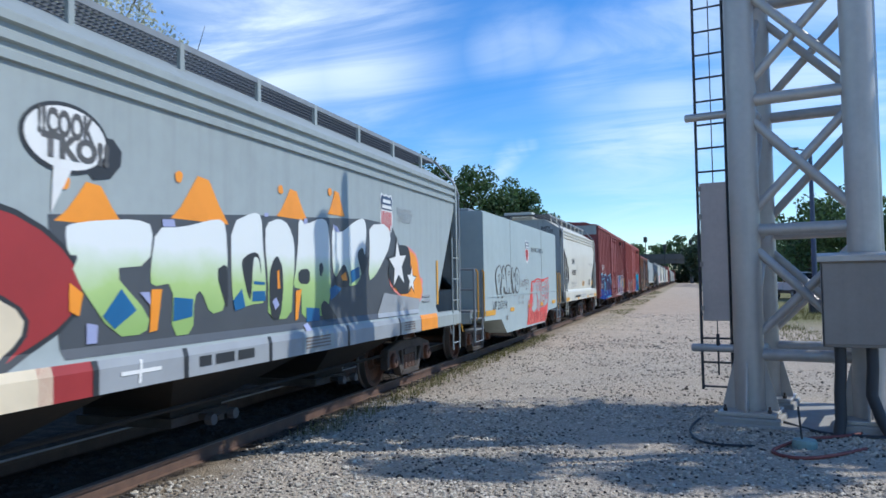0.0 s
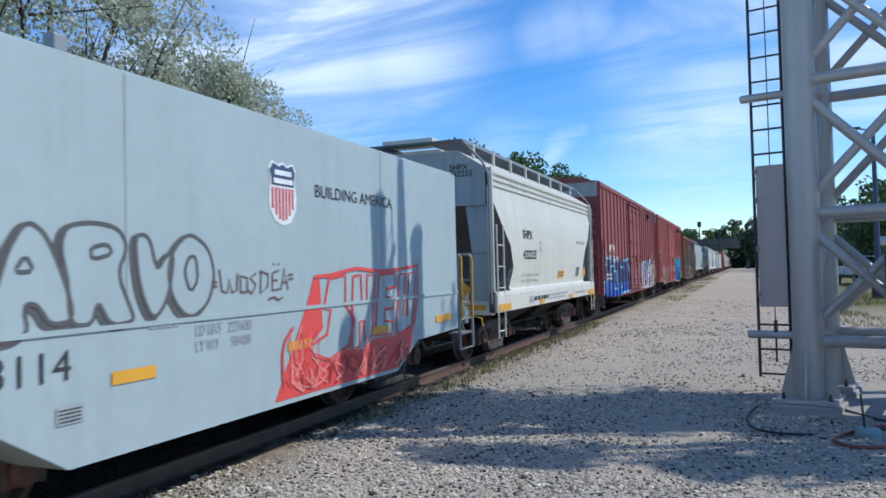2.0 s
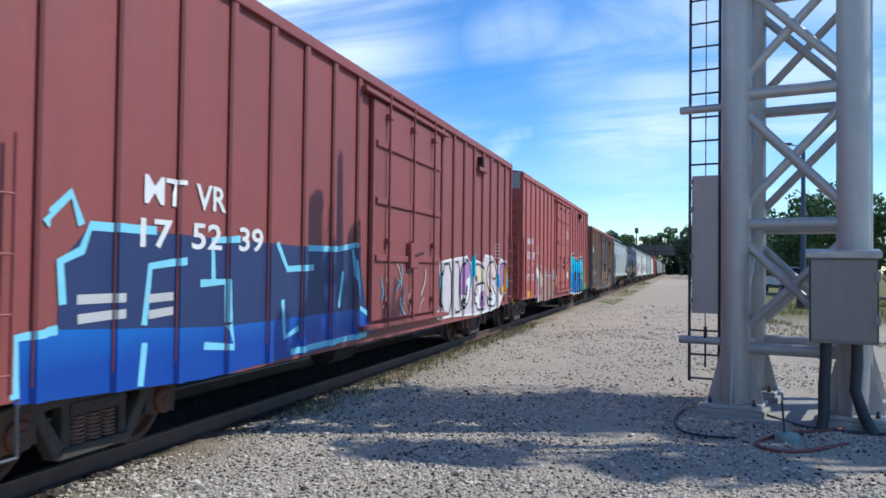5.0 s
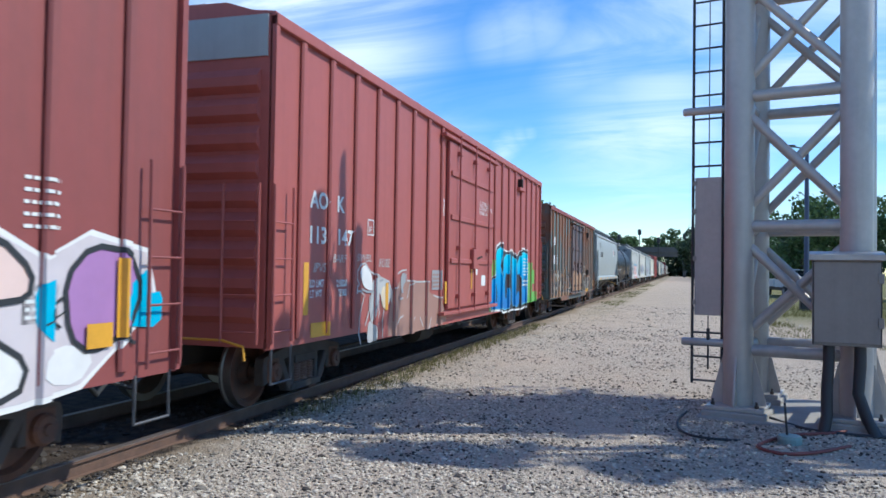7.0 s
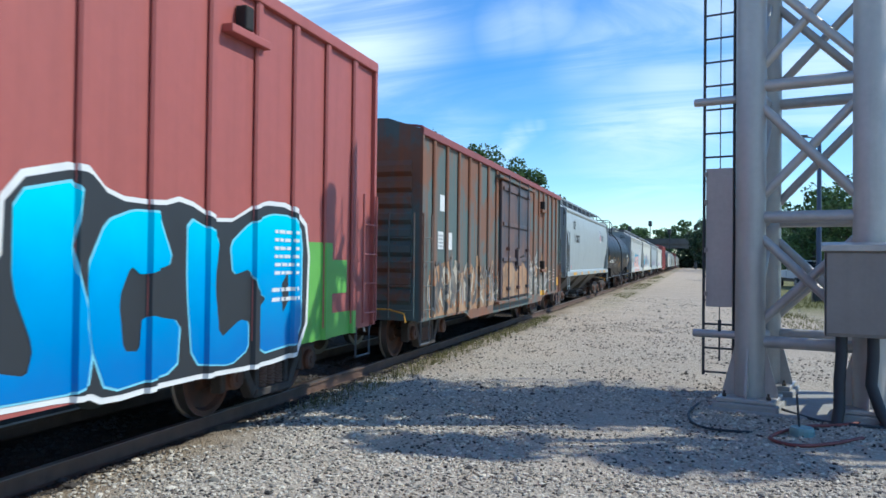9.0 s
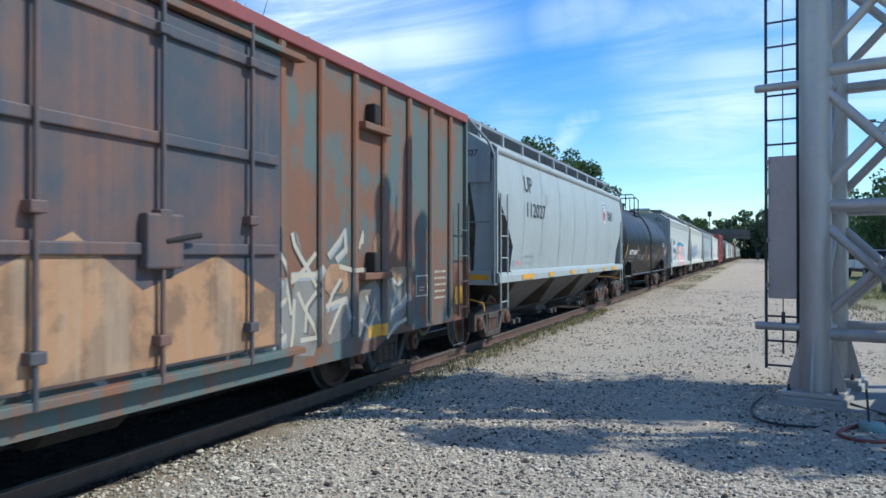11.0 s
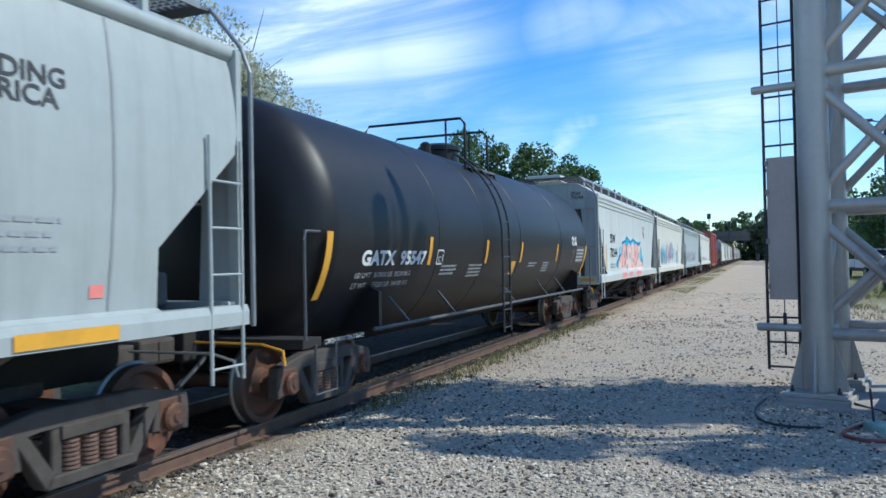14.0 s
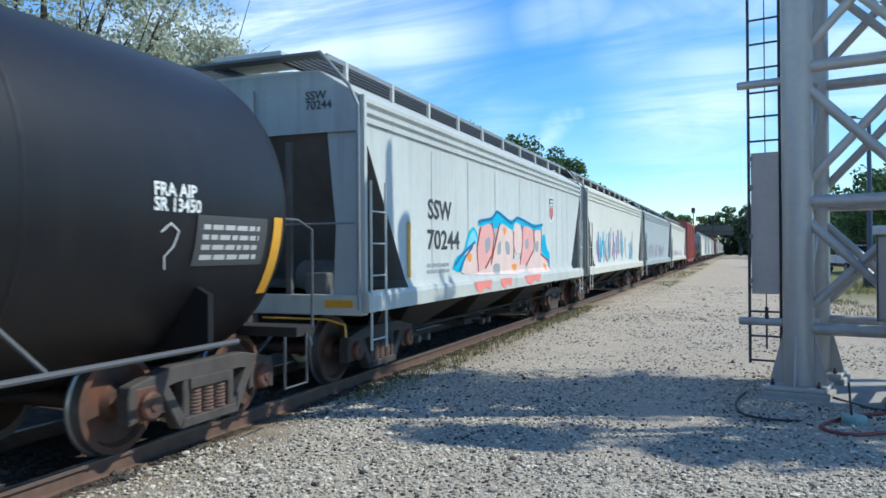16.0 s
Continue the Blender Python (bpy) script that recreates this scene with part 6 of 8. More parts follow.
for text, yy, zz, w in (("LD LMT", 3.26, 1.30, 0.33), ("227600", 3.66, 1.30, 0.33), ("LT WT", 3.26, 1.175, 0.28), ("58400", 3.70, 1.175, 0.28)):
    mark(car_b, PROF_B, text, yy, zz, 0.085, w, "greypaint", 0.001)
decal("small_writing", bars(2.76, 1.39, [0.33], 0.03, 0.05, 4), "greypaint", car_b, PROF_B, 0, 0, "small stencilled line", 0.008)
strips(car_b, PROF_B, [0.08], 1.03, 0.11, 0.85)
strips(car_b, PROF_B, [2.4, 4.55, 6.3], 1.04, 0.09, 0.42)
strips(car_b, PROF_B, [8.25], 1.04, 0.10, 0.6)
placard(car_b, PROF_B, 1.95, 0.85, 0.22, 0.12, "ltgrey", "blackpaint")

# cream hopper
mark(car_c, CURVE_C, "SHPX", 1.90, 2.36, 0.17, 0.76, heavy=0.006)
mark(car_c, CURVE_C, "432255", 1.92, 1.96, 0.17, 1.04, heavy=0.006)
frame_mark(car_c, CURVE_C, 3.2, 2.12, 0.2, 0.21, "greypaint")
mark(car_c, CURVE_C, "LD LMT 231800 LB 105150 KG", 1.86, 1.60, 0.065, 1.4, "greypaint")
mark(car_c, CURVE_C, "LT WT   54200 LB  24900 KG", 1.84, 1.48, 0.065, 1.4, "greypaint")
mark(car_c, CURVE_C, "SODIUM CHLORATE", 7.05, 2.37, 0.075, 1.1)
decal("orange_panel", rect(B(), 0, 0.65, 0, 0.18), "yellow", car_c, CURVE_C, 5.05, 1.52, "orange notice", 0.006)
decal("data_line", bars(0.05, 0.11, [0.55, 0.5], 0.035, 0.07, 6), "warmblack", car_c, CURVE_C, 5.05, 1.52, "lines of small writing", 0.009)
placard(car_c, CURVE_C, 7.1, 1.54, 0.42, 0.22, "blackpaint", "ltgrey")
decal("hazard_diamond", poly(B(), [(0, -0.19), (0.19, 0), (0, 0.19), (-0.19, 0)]), "yellow", car_c, CURVE_C, 8.2, 1.62, "yellow diamond placard", 0.007)
SILL_C = [(0.9, 1.612), (1.5, 1.612)]
decal("data_line", bars(2.5, 1.10, [1.25], 0.085, 0.1, 9), "blackpaint", car_c, SILL_C, 0, 0, "bold maker's lettering", 0.004)
placard(car_c, SILL_C, 2.15, 1.07, 0.26, 0.14, "greypaint", "pale", rows=2)
strips(car_c, SILL_C, [2.97, 5.85], 1.02, 0.09, 0.38)
strips(car_c, SILL_C, [0.05], 1.02, 0.12, 0.75)
strips(car_c, SILL_C, [8.3], 1.02, 0.12, 0.85)
decal("small_writing", bars(3.85, 1.15, [1.8, 1.6], 0.035, 0.075, 10), "greypaint", car_c, SILL_C, 0, 0, "small stencilled lines", 0.004)
decal("small_writing", bars(6.6, 1.10, [1.3], 0.05, 0.075, 11), "greypaint", car_c, SILL_C, 0, 0, "small stencilled lines", 0.004)
decal("ink_tag", stroke([(0.95, 1.52), (1.1, 1.8), (1.35, 1.78), (1.2, 1.55), (1.5, 1.6)], 0.012), "greypaint", car_c, CURVE_C, 0, 0, "thin scribbled tag", 0.007)

bm = B()
bm.faces.new([bm.verts.new((1.0 + a, -0.06, 1.42 + b)) for a, b in ((0, -0.15), (0.15, 0), (0, 0.15), (-0.15, 0))])
part("end_placard", bm, "yellow", car_c, "yellow diamond placard on the end frame")

# dark red boxcar
decal("graffiti_fill", poly(B(), [(0.86, 1.78), (1.12, 2.03), (2.79, 2.0), (4.86, 1.97), (5.97, 2.02), (6.28, 1.16), (2.82, 1.18), (0.83, 1.3)]), "navy", car_d, prof_d, 0, 0, "dark blue sprayed letters", 0.006)
decal("graffiti_fill", poly(B(), [(0.44, 1.27), (0.83, 1.3), (2.82, 1.18), (6.28, 1.19), (6.48, 0.85), (4.9, 0.77), (2.54, 0.73), (0.49, 0.84)]), "deepblue", car_d, prof_d, 0, 0, "bright blue sprayed base", 0.0075)
decal("graffiti_line", stroke([(0.66, 2.02), (0.93, 2.25), (1.03, 2.03)], 0.07), "cyanpale", car_d, prof_d, 0, 0, "pale blue outline", 0.01)
decal("graffiti_line", stroke([(0.87, 1.47), (0.84, 1.77), (1.04, 1.85), (1.12, 2.03), (1.85, 2.03)], 0.07), "cyanpale", car_d, prof_d, 0, 0, "pale blue outline", 0.01)
decal("graffiti_line", stroke([(1.72, 1.27), (1.78, 1.74), (2.23, 1.79)], 0.07), "cyanpale", car_d, prof_d, 0, 0, "pale blue outline", 0.01)
decal("graffiti_line", stroke([(0.49, 0.88), (0.48, 1.27), (0.83, 1.3)], 0.07), "cyanpale", car_d, prof_d, 0, 0, "pale blue outline", 0.01)
decal("graffiti_line", stroke([(2.66, 1.6), (2.64, 1.98), (3.1, 2.01)], 0.07), "cyanpale", car_d, prof_d, 0, 0, "pale blue outline", 0.01)
decal("graffiti_line", stroke([(2.46, 1.59), (2.86, 1.6), (2.88, 1.22)], 0.07), "cyanpale", car_d, prof_d, 0, 0, "pale blue outline", 0.01)
decal("graffiti_line", stroke([(3.82, 2.0), (4.04, 1.72), (4.67, 1.74)], 0.07), "cyanpale", car_d, prof_d, 0, 0, "pale blue outline", 0.01)
decal("graffiti_line", stroke([(4.47, 1.96), (5.35, 1.97), (5.88, 2.04)], 0.07), "cyanpale", car_d, prof_d, 0, 0, "pale blue outline", 0.01)
decal("graffiti_line", stroke([(5.79, 1.98), (6.0, 1.22), (6.38, 1.09)], 0.07), "cyanpale", car_d, prof_d, 0, 0, "pale blue outline", 0.01)
decal("graffiti_line", stroke([(3.95, 1.39), (4.0, 0.98), (4.32, 1.06)], 0.07), "cyanpale", car_d, prof_d, 0, 0, "pale blue outline", 0.01)
decal("graffiti_line", stroke([(5.49, 1.69), (5.38, 1.24)], 0.07), "cyanpale", car_d, prof_d, 0, 0, "pale blue outline", 0.01)
decal("graffiti_line", stroke([(1.73, 1.13), (1.69, 0.79)], 0.07), "cyanpale", car_d, prof_d, 0, 0, "pale blue outline", 0.01)
decal("graffiti_line", stroke([(2.88, 1.2), (2.95, 0.98), (2.53, 1.03)], 0.07), "cyanpale", car_d, prof_d, 0, 0, "pale blue outline", 0.01)
decal("graffiti_line", stroke([(4.14, 0.81), (5.52, 0.83), (6.29, 0.83)], 0.07), "cyanpale", car_d, prof_d, 0, 0, "pale blue outline", 0.01)
decal("graffiti_line", stroke([(1.0, 1.5), (1.47, 1.5)], 0.07), "palegrey", car_d, prof_d, 0, 0, "pale glint", 0.011)
decal("graffiti_line", stroke([(1.01, 1.36), (1.47, 1.38)], 0.07), "palegrey", car_d, prof_d, 0, 0, "pale glint", 0.011)
decal("graffiti_line", stroke([(1.76, 1.48), (2.08, 1.49)], 0.07), "palegrey", car_d, prof_d, 0, 0, "pale glint", 0.011)
decal("graffiti_line", stroke([(1.77, 1.35), (2.08, 1.37)], 0.07), "palegrey", car_d, prof_d, 0, 0, "pale glint", 0.011)
scrawl(car_d, prof_d, 6.6, 9.4, 0.95, 1.9, 10, ["palegrey", "cyan"], 0.025, 5, 0.09)
mark(car_d, prof_d, "MT  VR", 1.69, 2.25, 0.22, 1.15, "whitepaint", 0.006, lift=0.012)
mark(car_d, prof_d, "17  52  39", 1.65, 1.90, 0.22, 1.87, "whitepaint", 0.006, lift=0.012)
PINK = [(9.5, 1.86), (10.44, 1.93), (11.05, 1.97), (11.48, 2.0), (11.74, 1.87), (12.18, 1.93), (12.81, 1.86), (13.0, 2.06), (13.72, 2.02), (14.19, 1.80), (14.6, 2.0), (15.22, 1.88), (15.35, 1.44), (14.54, 0.86), (14.0, 0.80), (13.04, 0.76), (12.16, 0.76), (10.47, 0.82), (9.5, 0.82)]
decal("graffiti_halo", poly(B(), PINK), "spraywhite", car_d, prof_d, 0, 0, "white halo round the letters", 0.006)
decal("graffiti_outline", poly(B(), [(12.4 + (a - 12.4) * 0.99, 1.4 + (b - 1.4) * 0.93) for a, b in PINK]), "palepink2", car_d, prof_d, 0, 0, "pale pink ground behind the letters", 0.009)
for m, lift, pts in (
    ("palepink2", 0.012, [(9.62, 1.80), (10.34, 1.84), (10.36, 0.90), (9.62, 0.90)]),
    ("palepink2", 0.012, [(10.50, 1.86), (10.90, 1.86), (10.88, 1.30), (10.92, 1.08), (11.06, 0.90), (10.54, 0.90)]),
    ("spraywhite", 0.012, [(10.99, 1.70), (11.20, 1.88), (11.52, 1.93), (11.77, 1.73), (11.76, 1.39), (11.59, 1.07), (11.30, 0.95), (11.08, 1.0), (10.96, 1.30)]),
    ("orchid", 0.015, [(11.01, 1.70), (11.21, 1.86), (11.52, 1.91), (11.75, 1.72), (11.70, 1.58), (11.40, 1.52), (11.33, 1.32), (11.06, 1.18), (10.98, 1.40)]),
    ("sprayblack", 0.018, [(11.45, 1.44), (11.54, 1.34), (11.42, 1.14), (11.15, 1.06), (11.07, 1.12), (11.34, 1.24)]),
    ("spraywhite", 0.012, [(11.94, 1.68), (12.18, 1.84), (12.57, 1.82), (12.86, 1.62), (13.0, 1.18), (12.92, 0.86), (12.32, 0.86), (12.26, 1.02), (11.96, 0.97), (11.92, 1.26), (12.04, 1.41)]),
    ("cream", 0.015, [(11.98, 1.68), (12.18, 1.81), (12.57, 1.80), (12.80, 1.64), (12.90, 1.44), (12.50, 1.38), (12.14, 1.47)]),
    ("orchid", 0.016, [(12.50, 1.22), (12.84, 1.30), (12.92, 0.90), (12.55, 0.88)]),
    ("palepink", 0.017, [(12.15, 1.42), (12.42, 1.34), (12.36, 1.15), (12.12, 1.25)]),
    ("sprayblack", 0.018, [(12.16, 1.56), (12.28, 1.60), (12.30, 1.46), (12.18, 1.44)]),
    ("sprayblack", 0.018, [(12.20, 1.42), (12.75, 1.46), (12.72, 1.40), (12.20, 1.37)]),
    ("palepink", 0.012, [(13.14, 1.70), (13.42, 1.91), (13.80, 1.92), (14.08, 1.69), (14.05, 1.52), (13.74, 1.49), (13.65, 1.62), (13.45, 1.52), (13.74, 1.30), (14.06, 1.10), (13.98, 0.88), (13.38, 0.88), (13.11, 1.06), (13.45, 1.05), (13.62, 1.04), (13.38, 1.25), (13.14, 1.43)]),
    ("spraywhite", 0.015, [(13.45, 1.50), (13.74, 1.30), (14.06, 1.10), (13.98, 0.88), (13.38, 0.88), (13.11, 1.06), (13.62, 1.04), (13.38, 1.25)]),
    ("orchid", 0.012, [(14.35, 1.65), (14.60, 1.89), (15.0, 1.85), (15.15, 1.55), (15.0, 1.24), (14.60, 1.10), (14.40, 1.24)]),
    ("spraywhite", 0.013, [(14.42, 1.20), (14.66, 1.08), (14.50, 0.90), (14.16, 0.94), (14.18, 1.14)]),
    ("cyan", 0.014, [(11.82, 1.95), (12.0, 2.08), (11.96, 1.80), (12.02, 1.62), (11.86, 1.55), (11.82, 1.30), (11.76, 1.50)]),
    ("cyan", 0.014, [(14.95, 1.55), (15.25, 1.75), (15.22, 1.52), (15.40, 1.54), (15.38, 1.24), (14.95, 1.28)]),
    ("cyan", 0.014, [(14.10, 1.6), (14.28, 1.66), (14.26, 1.2), (14.12, 1.3)]),
    ("orange", 0.016, [(13.12, 1.46), (13.20, 1.46), (13.20, 1.12), (13.12, 1.12)]),
):
    decal("graffiti_fill", poly(B(), soften(pts)), m, car_d, prof_d, 0, 0, "pink, violet and white sprayed letters", lift)
    if m in ("palepink2", "spraywhite", "palepink", "orchid") and lift == 0.012:
        ring = soften(pts)
        decal("graffiti_outline", stroke(ring + ring[:1], 0.045), "sprayblack", car_d, prof_d, 0, 0, "black letter outline", 0.0185)
scrawl(car_d, prof_d, 10.5, 15.1, 0.92, 1.8, 14, ["sprayblack"], 0.02, 44, 0.020, 0.3)
placard(car_d, prof_d, 14.0, 1.35, 0.30, 0.26, "blackpaint", "whitepaint")
decal("notice", rect(B(), 0, 0.26, 0, 0.18), "yellow", car_d, prof_d, 14.55, 1.14, "yellow notice", 0.034)
decal("reflector_strip", rect(B(), 0, 0.08, 0, 0.6), "yellow", car_d, prof_d, 14.85, 1.2, "yellow reflective strip", 0.034)
decal("data_line", bars(14.0, 2.3, [0.3] * 5, 0.025, 0.08, 7), "whitepaint", car_d, prof_d, 0, 0, "small white lettering", 0.007)

# red boxcar
mark(car_e, prof_e, "AO   K", 0.90, 2.44, 0.19, 0.95, "whitepaint", 0.008)
mark(car_e, prof_e, "113   147", 0.92, 2.03, 0.19, 1.2, "whitepaint", 0.008)
frame_mark(car_e, prof_e, 2.6, 2.19, 0.22, 0.22, "whitepaint", "F")
for text, yy, zz, w in (("LD LMT", 0.93, 1.515, 0.37), ("218200", 1.65, 1.51, 0.31), ("LT WT", 0.94, 1.395, 0.31), ("75900", 1.70, 1.39, 0.25)):
    mark(car_e, prof_e, text, yy, zz, 0.085, w, "whitepaint", 0.003)
for text, yy, zz, w, h in (("IPVS", 1.02, 1.69, 0.34, 0.11), ("BARF", 1.54, 1.81, 0.40, 0.10), ("SWBL", 2.26, 1.83, 0.50, 0.10), ("RUBE", 3.04, 1.76, 0.43, 0.12)):
    mark(car_e, prof_e, text, yy, zz, h, w, "palegrey", 0.0, 0.25, "chalk_tag")
decal("notice", rect(B(), 0, 0.42, 0, 0.17), "yellow", car_e, prof_e, 0.98, 0.93, "yellow notice", 0.007)
decal("reflector_strip", rect(B(), 0, 0.12, 0, 0.6), "yellow", car_e, prof_e, 0.78, 1.2, "yellow reflective strip", 0.007)
decal("paint_out", poly(B(), soften([(3.42, 0.7), (3.44, 0.97), (3.53, 1.32), (3.59, 1.45), (3.77, 1.49), (3.91, 1.56), (4.15, 1.56), (5.24, 1.54), (5.27, 1.34), (6.04, 1.23), (6.33, 0.9), (6.33, 0.76)])), "dustred", car_e, prof_e, 0, 0, "dull brown paint-out", 0.005)
decal("graffiti_fill", poly(B(), soften([(2.82, 1.64), (3.16, 1.59), (3.42, 1.54), (3.53, 1.41), (3.49, 1.26), (3.3, 1.14), (3.15, 1.24), (3.11, 1.39), (2.97, 1.35), (2.89, 1.2), (2.85, 0.98), (2.74, 1.03), (2.73, 1.21)])), "palegrey", car_e, prof_e, 0, 0, "pale sprayed shape", 0.008)
decal("graffiti_fill", poly(B(), soften([(2.64, 0.81), (2.69, 1.04), (2.9, 0.95), (2.92, 0.74), (2.69, 0.71)])), "palegrey", car_e, prof_e, 0, 0, "pale sprayed drips", 0.007)
decal("graffiti_fill", poly(B(), soften([(2.37, 1.66), (2.41, 1.75), (2.53, 1.79), (2.66, 1.74), (2.79, 1.62), (2.8, 1.44), (2.69, 1.44), (2.49, 1.49)])), "spraywhite", car_e, prof_e, 0, 0, "white sprayed shape", 0.01)
decal("graffiti_fill", poly(B(), soften([(3.12, 1.46), (3.33, 1.5), (3.34, 1.13), (3.16, 1.21)])), "cream", car_e, prof_e, 0, 0, "cream sprayed shape", 0.01)
decal("graffiti_patch", poly(B(), soften([(3.92, 1.67), (4.15, 1.68), (4.14, 1.53), (4.03, 1.49), (4.04, 1.35), (3.93, 1.39)])), "greypaint", car_e, prof_e, 0, 0, "grey paint patch", 0.01)
decal("graffiti_line", stroke([(2.16, 1.45), (2.29, 1.5), (2.35, 1.52), (2.27, 1.61), (2.28, 1.7), (2.39, 1.79), (2.53, 1.81), (2.71, 1.7), (2.93, 1.64), (3.16, 1.6), (3.42, 1.55), (3.54, 1.41), (3.53, 1.23)], 0.028), "palegrey", car_e, prof_e, 0, 0, "pale sprayed line", 0.0115)
decal("graffiti_line", stroke([(2.16, 1.42), (2.38, 1.44), (2.52, 1.38), (2.43, 1.23), (2.37, 1.09), (2.35, 0.87), (2.43, 0.72)], 0.028), "palegrey", car_e, prof_e, 0, 0, "pale sprayed line", 0.0115)
decal("graffiti_line", stroke([(2.72, 1.37), (2.7, 1.17), (2.56, 0.96)], 0.028), "palegrey", car_e, prof_e, 0, 0, "pale sprayed line", 0.0115)
decal("graffiti_line", stroke([(3.03, 1.27), (3.06, 1.1), (2.95, 0.96)], 0.028), "palegrey", car_e, prof_e, 0, 0, "pale sprayed line", 0.0115)
decal("graffiti_line", stroke([(3.24, 1.14), (3.18, 1.0), (3.21, 0.75)], 0.028), "palegrey", car_e, prof_e, 0, 0, "pale sprayed line", 0.0115)
decal("graffiti_line", stroke([(3.76, 1.5), (3.77, 1.66), (3.95, 1.71), (4.16, 1.72), (4.18, 1.56), (4.68, 1.53), (5.24, 1.53)], 0.028), "palegrey", car_e, prof_e, 0, 0, "pale sprayed line", 0.0115)
decal("graffiti_line", stroke([(3.61, 1.45), (3.77, 1.49)], 0.028), "palegrey", car_e, prof_e, 0, 0, "pale sprayed line", 0.0115)
decal("graffiti_line", stroke([(3.75, 0.86), (3.9, 0.99), (4.05, 1.02)], 0.028), "palegrey", car_e, prof_e, 0, 0, "pale sprayed line", 0.0115)
decal("graffiti_line", stroke([(4.48, 0.8), (4.59, 0.97)], 0.028), "palegrey", car_e, prof_e, 0, 0, "pale sprayed line", 0.0115)
decal("graffiti_line", stroke([(4.85, 0.95), (5.01, 0.79)], 0.028), "palegrey", car_e, prof_e, 0, 0, "pale sprayed line", 0.0115)
decal("graffiti_line", stroke([(5.33, 0.73), (5.44, 0.92)], 0.028), "palegrey", car_e, prof_e, 0, 0, "pale sprayed line", 0.0115)
decal("graffiti_line", stroke([(3.89, 1.28), (4.04, 1.29)], 0.028), "palegrey", car_e, prof_e, 0, 0, "pale sprayed line", 0.0115)
decal("graffiti_line", stroke([(4.2, 1.28), (4.32, 1.48), (4.45, 1.53)], 0.028), "palegrey", car_e, prof_e, 0, 0, "pale sprayed line", 0.0115)
decal("graffiti_line", stroke([(5.54, 1.29), (5.78, 1.25), (6.04, 1.23)], 0.028), "palegrey", car_e, prof_e, 0, 0, "pale sprayed line", 0.0115)
decal("graffiti_line", stroke([(2.42, 1.46), (2.62, 1.42), (2.83, 1.42)], 0.03), "greypaint", car_e, prof_e, 0, 0, "grey shading line", 0.012)
decal("graffiti_line", stroke([(2.96, 1.6), (3.07, 1.56), (3.19, 1.58)], 0.03), "greypaint", car_e, prof_e, 0, 0, "grey shading line", 0.012)
decal("graffiti_line", stroke([(2.76, 1.05), (2.84, 1.16), (2.94, 1.31)], 0.03), "greypaint", car_e, prof_e, 0, 0, "grey shading line", 0.012)
decal("reflector_strip", rect(B(), 0, 0.11, 0, 0.39), "yellow", car_e, prof_e, 3.29, 1.14, "yellow reflective strip", 0.0135)
placard(car_e, prof_e, 5.45, 1.38, 0.46, 0.34, "greypaint", "dustred")
decal("reflector_strip", rect(B(), 0, 0.11, 0, 0.4), "yellow", car_e, prof_e, 6.05, 1.12, "yellow reflective strip", 0.06)
DOOR_E = [(0.5, 1.622), (5.0, 1.622)]
mark(car_e, DOOR_E, "CLOSE AND LOCK\nBOTH DOORS BEFORE\nMOVING CAR", 8.35, 3.08, 0.085, 1.1, "whitepaint", lift=0.004)
decal("notice", rect(B(), 0, 0.2, 0, 0.2), "whitepaint", car_e, DOOR_E, 8.06, 1.63, "white paper notice", 0.003)
decal("notice", rect(B(), 0, 0.34, 0, 0.22), "whitepaint", car_e, DOOR_E, 8.58, 1.40, "white paper notice", 0.003)
decal("reflector_strip", rect(B(), 0, 0.10, 0, 0.42), "yellow", car_e, DOOR_E, 7.75, 1.35, "yellow reflective strip", 0.003)
for yy, zz, h in ((6.0, 2.7, 0.3), (6.25, 2.55, 0.25), (6.5, 2.6, 0.4), (6.75, 2.7, 0.3)):
    decal("paper_remnant", rect(B(), 0, 0.09, 0, h), "whitepaint", car_e, prof_e, yy, zz, "torn white paper", 0.012)
decal("graffiti_block", poly(B(), [(9.6, 0.80), (10.5, 0.8), (10.5, 1.96), (9.6, 1.96), (9.6, 1.6), (9.75, 1.6), (9.75, 1.15), (9.6, 1.15)]), "greenspray", car_e, prof_e, 0, 0, "green sprayed block", 0.006)
decal("graffiti_block", poly(B(), [(13.7, 0.82), (15.3, 0.84), (15.3, 1.12), (14.7, 1.12), (14.7, 1.35), (15.1, 1.35), (15.1, 1.75), (14.7, 1.75), (14.7, 1.95), (13.7, 1.95)]), "greenspray", car_e, prof_e, 0, 0, "green sprayed block", 0.006)
JCUB = [(9.58, 0.83), (9.59, 1.48), (10.11, 1.64), (10.13, 2.23), (10.8, 2.39), (11.06, 2.18), (11.61, 2.17), (11.88, 2.24), (12.46, 2.04), (13.07, 2.29), (13.67, 2.30), (14.09, 2.06), (14.02, 0.78), (13.13, 0.72), (11.8, 0.76), (11.02, 0.72), (10.85, 0.80)]
cy, cz = 11.8, 1.5
decal("graffiti_halo", poly(B(), soften([(cy + (a - cy) * 1.022, cz + (b - cz) * 1.06) for a, b in JCUB])), "spraywhite", car_e, prof_e, 0, 0, "white halo round the letters", 0.009)
decal("graffiti_outline", poly(B(), soften(JCUB)), "sprayblack", car_e, prof_e, 0, 0, "black outline of the letters", 0.012)
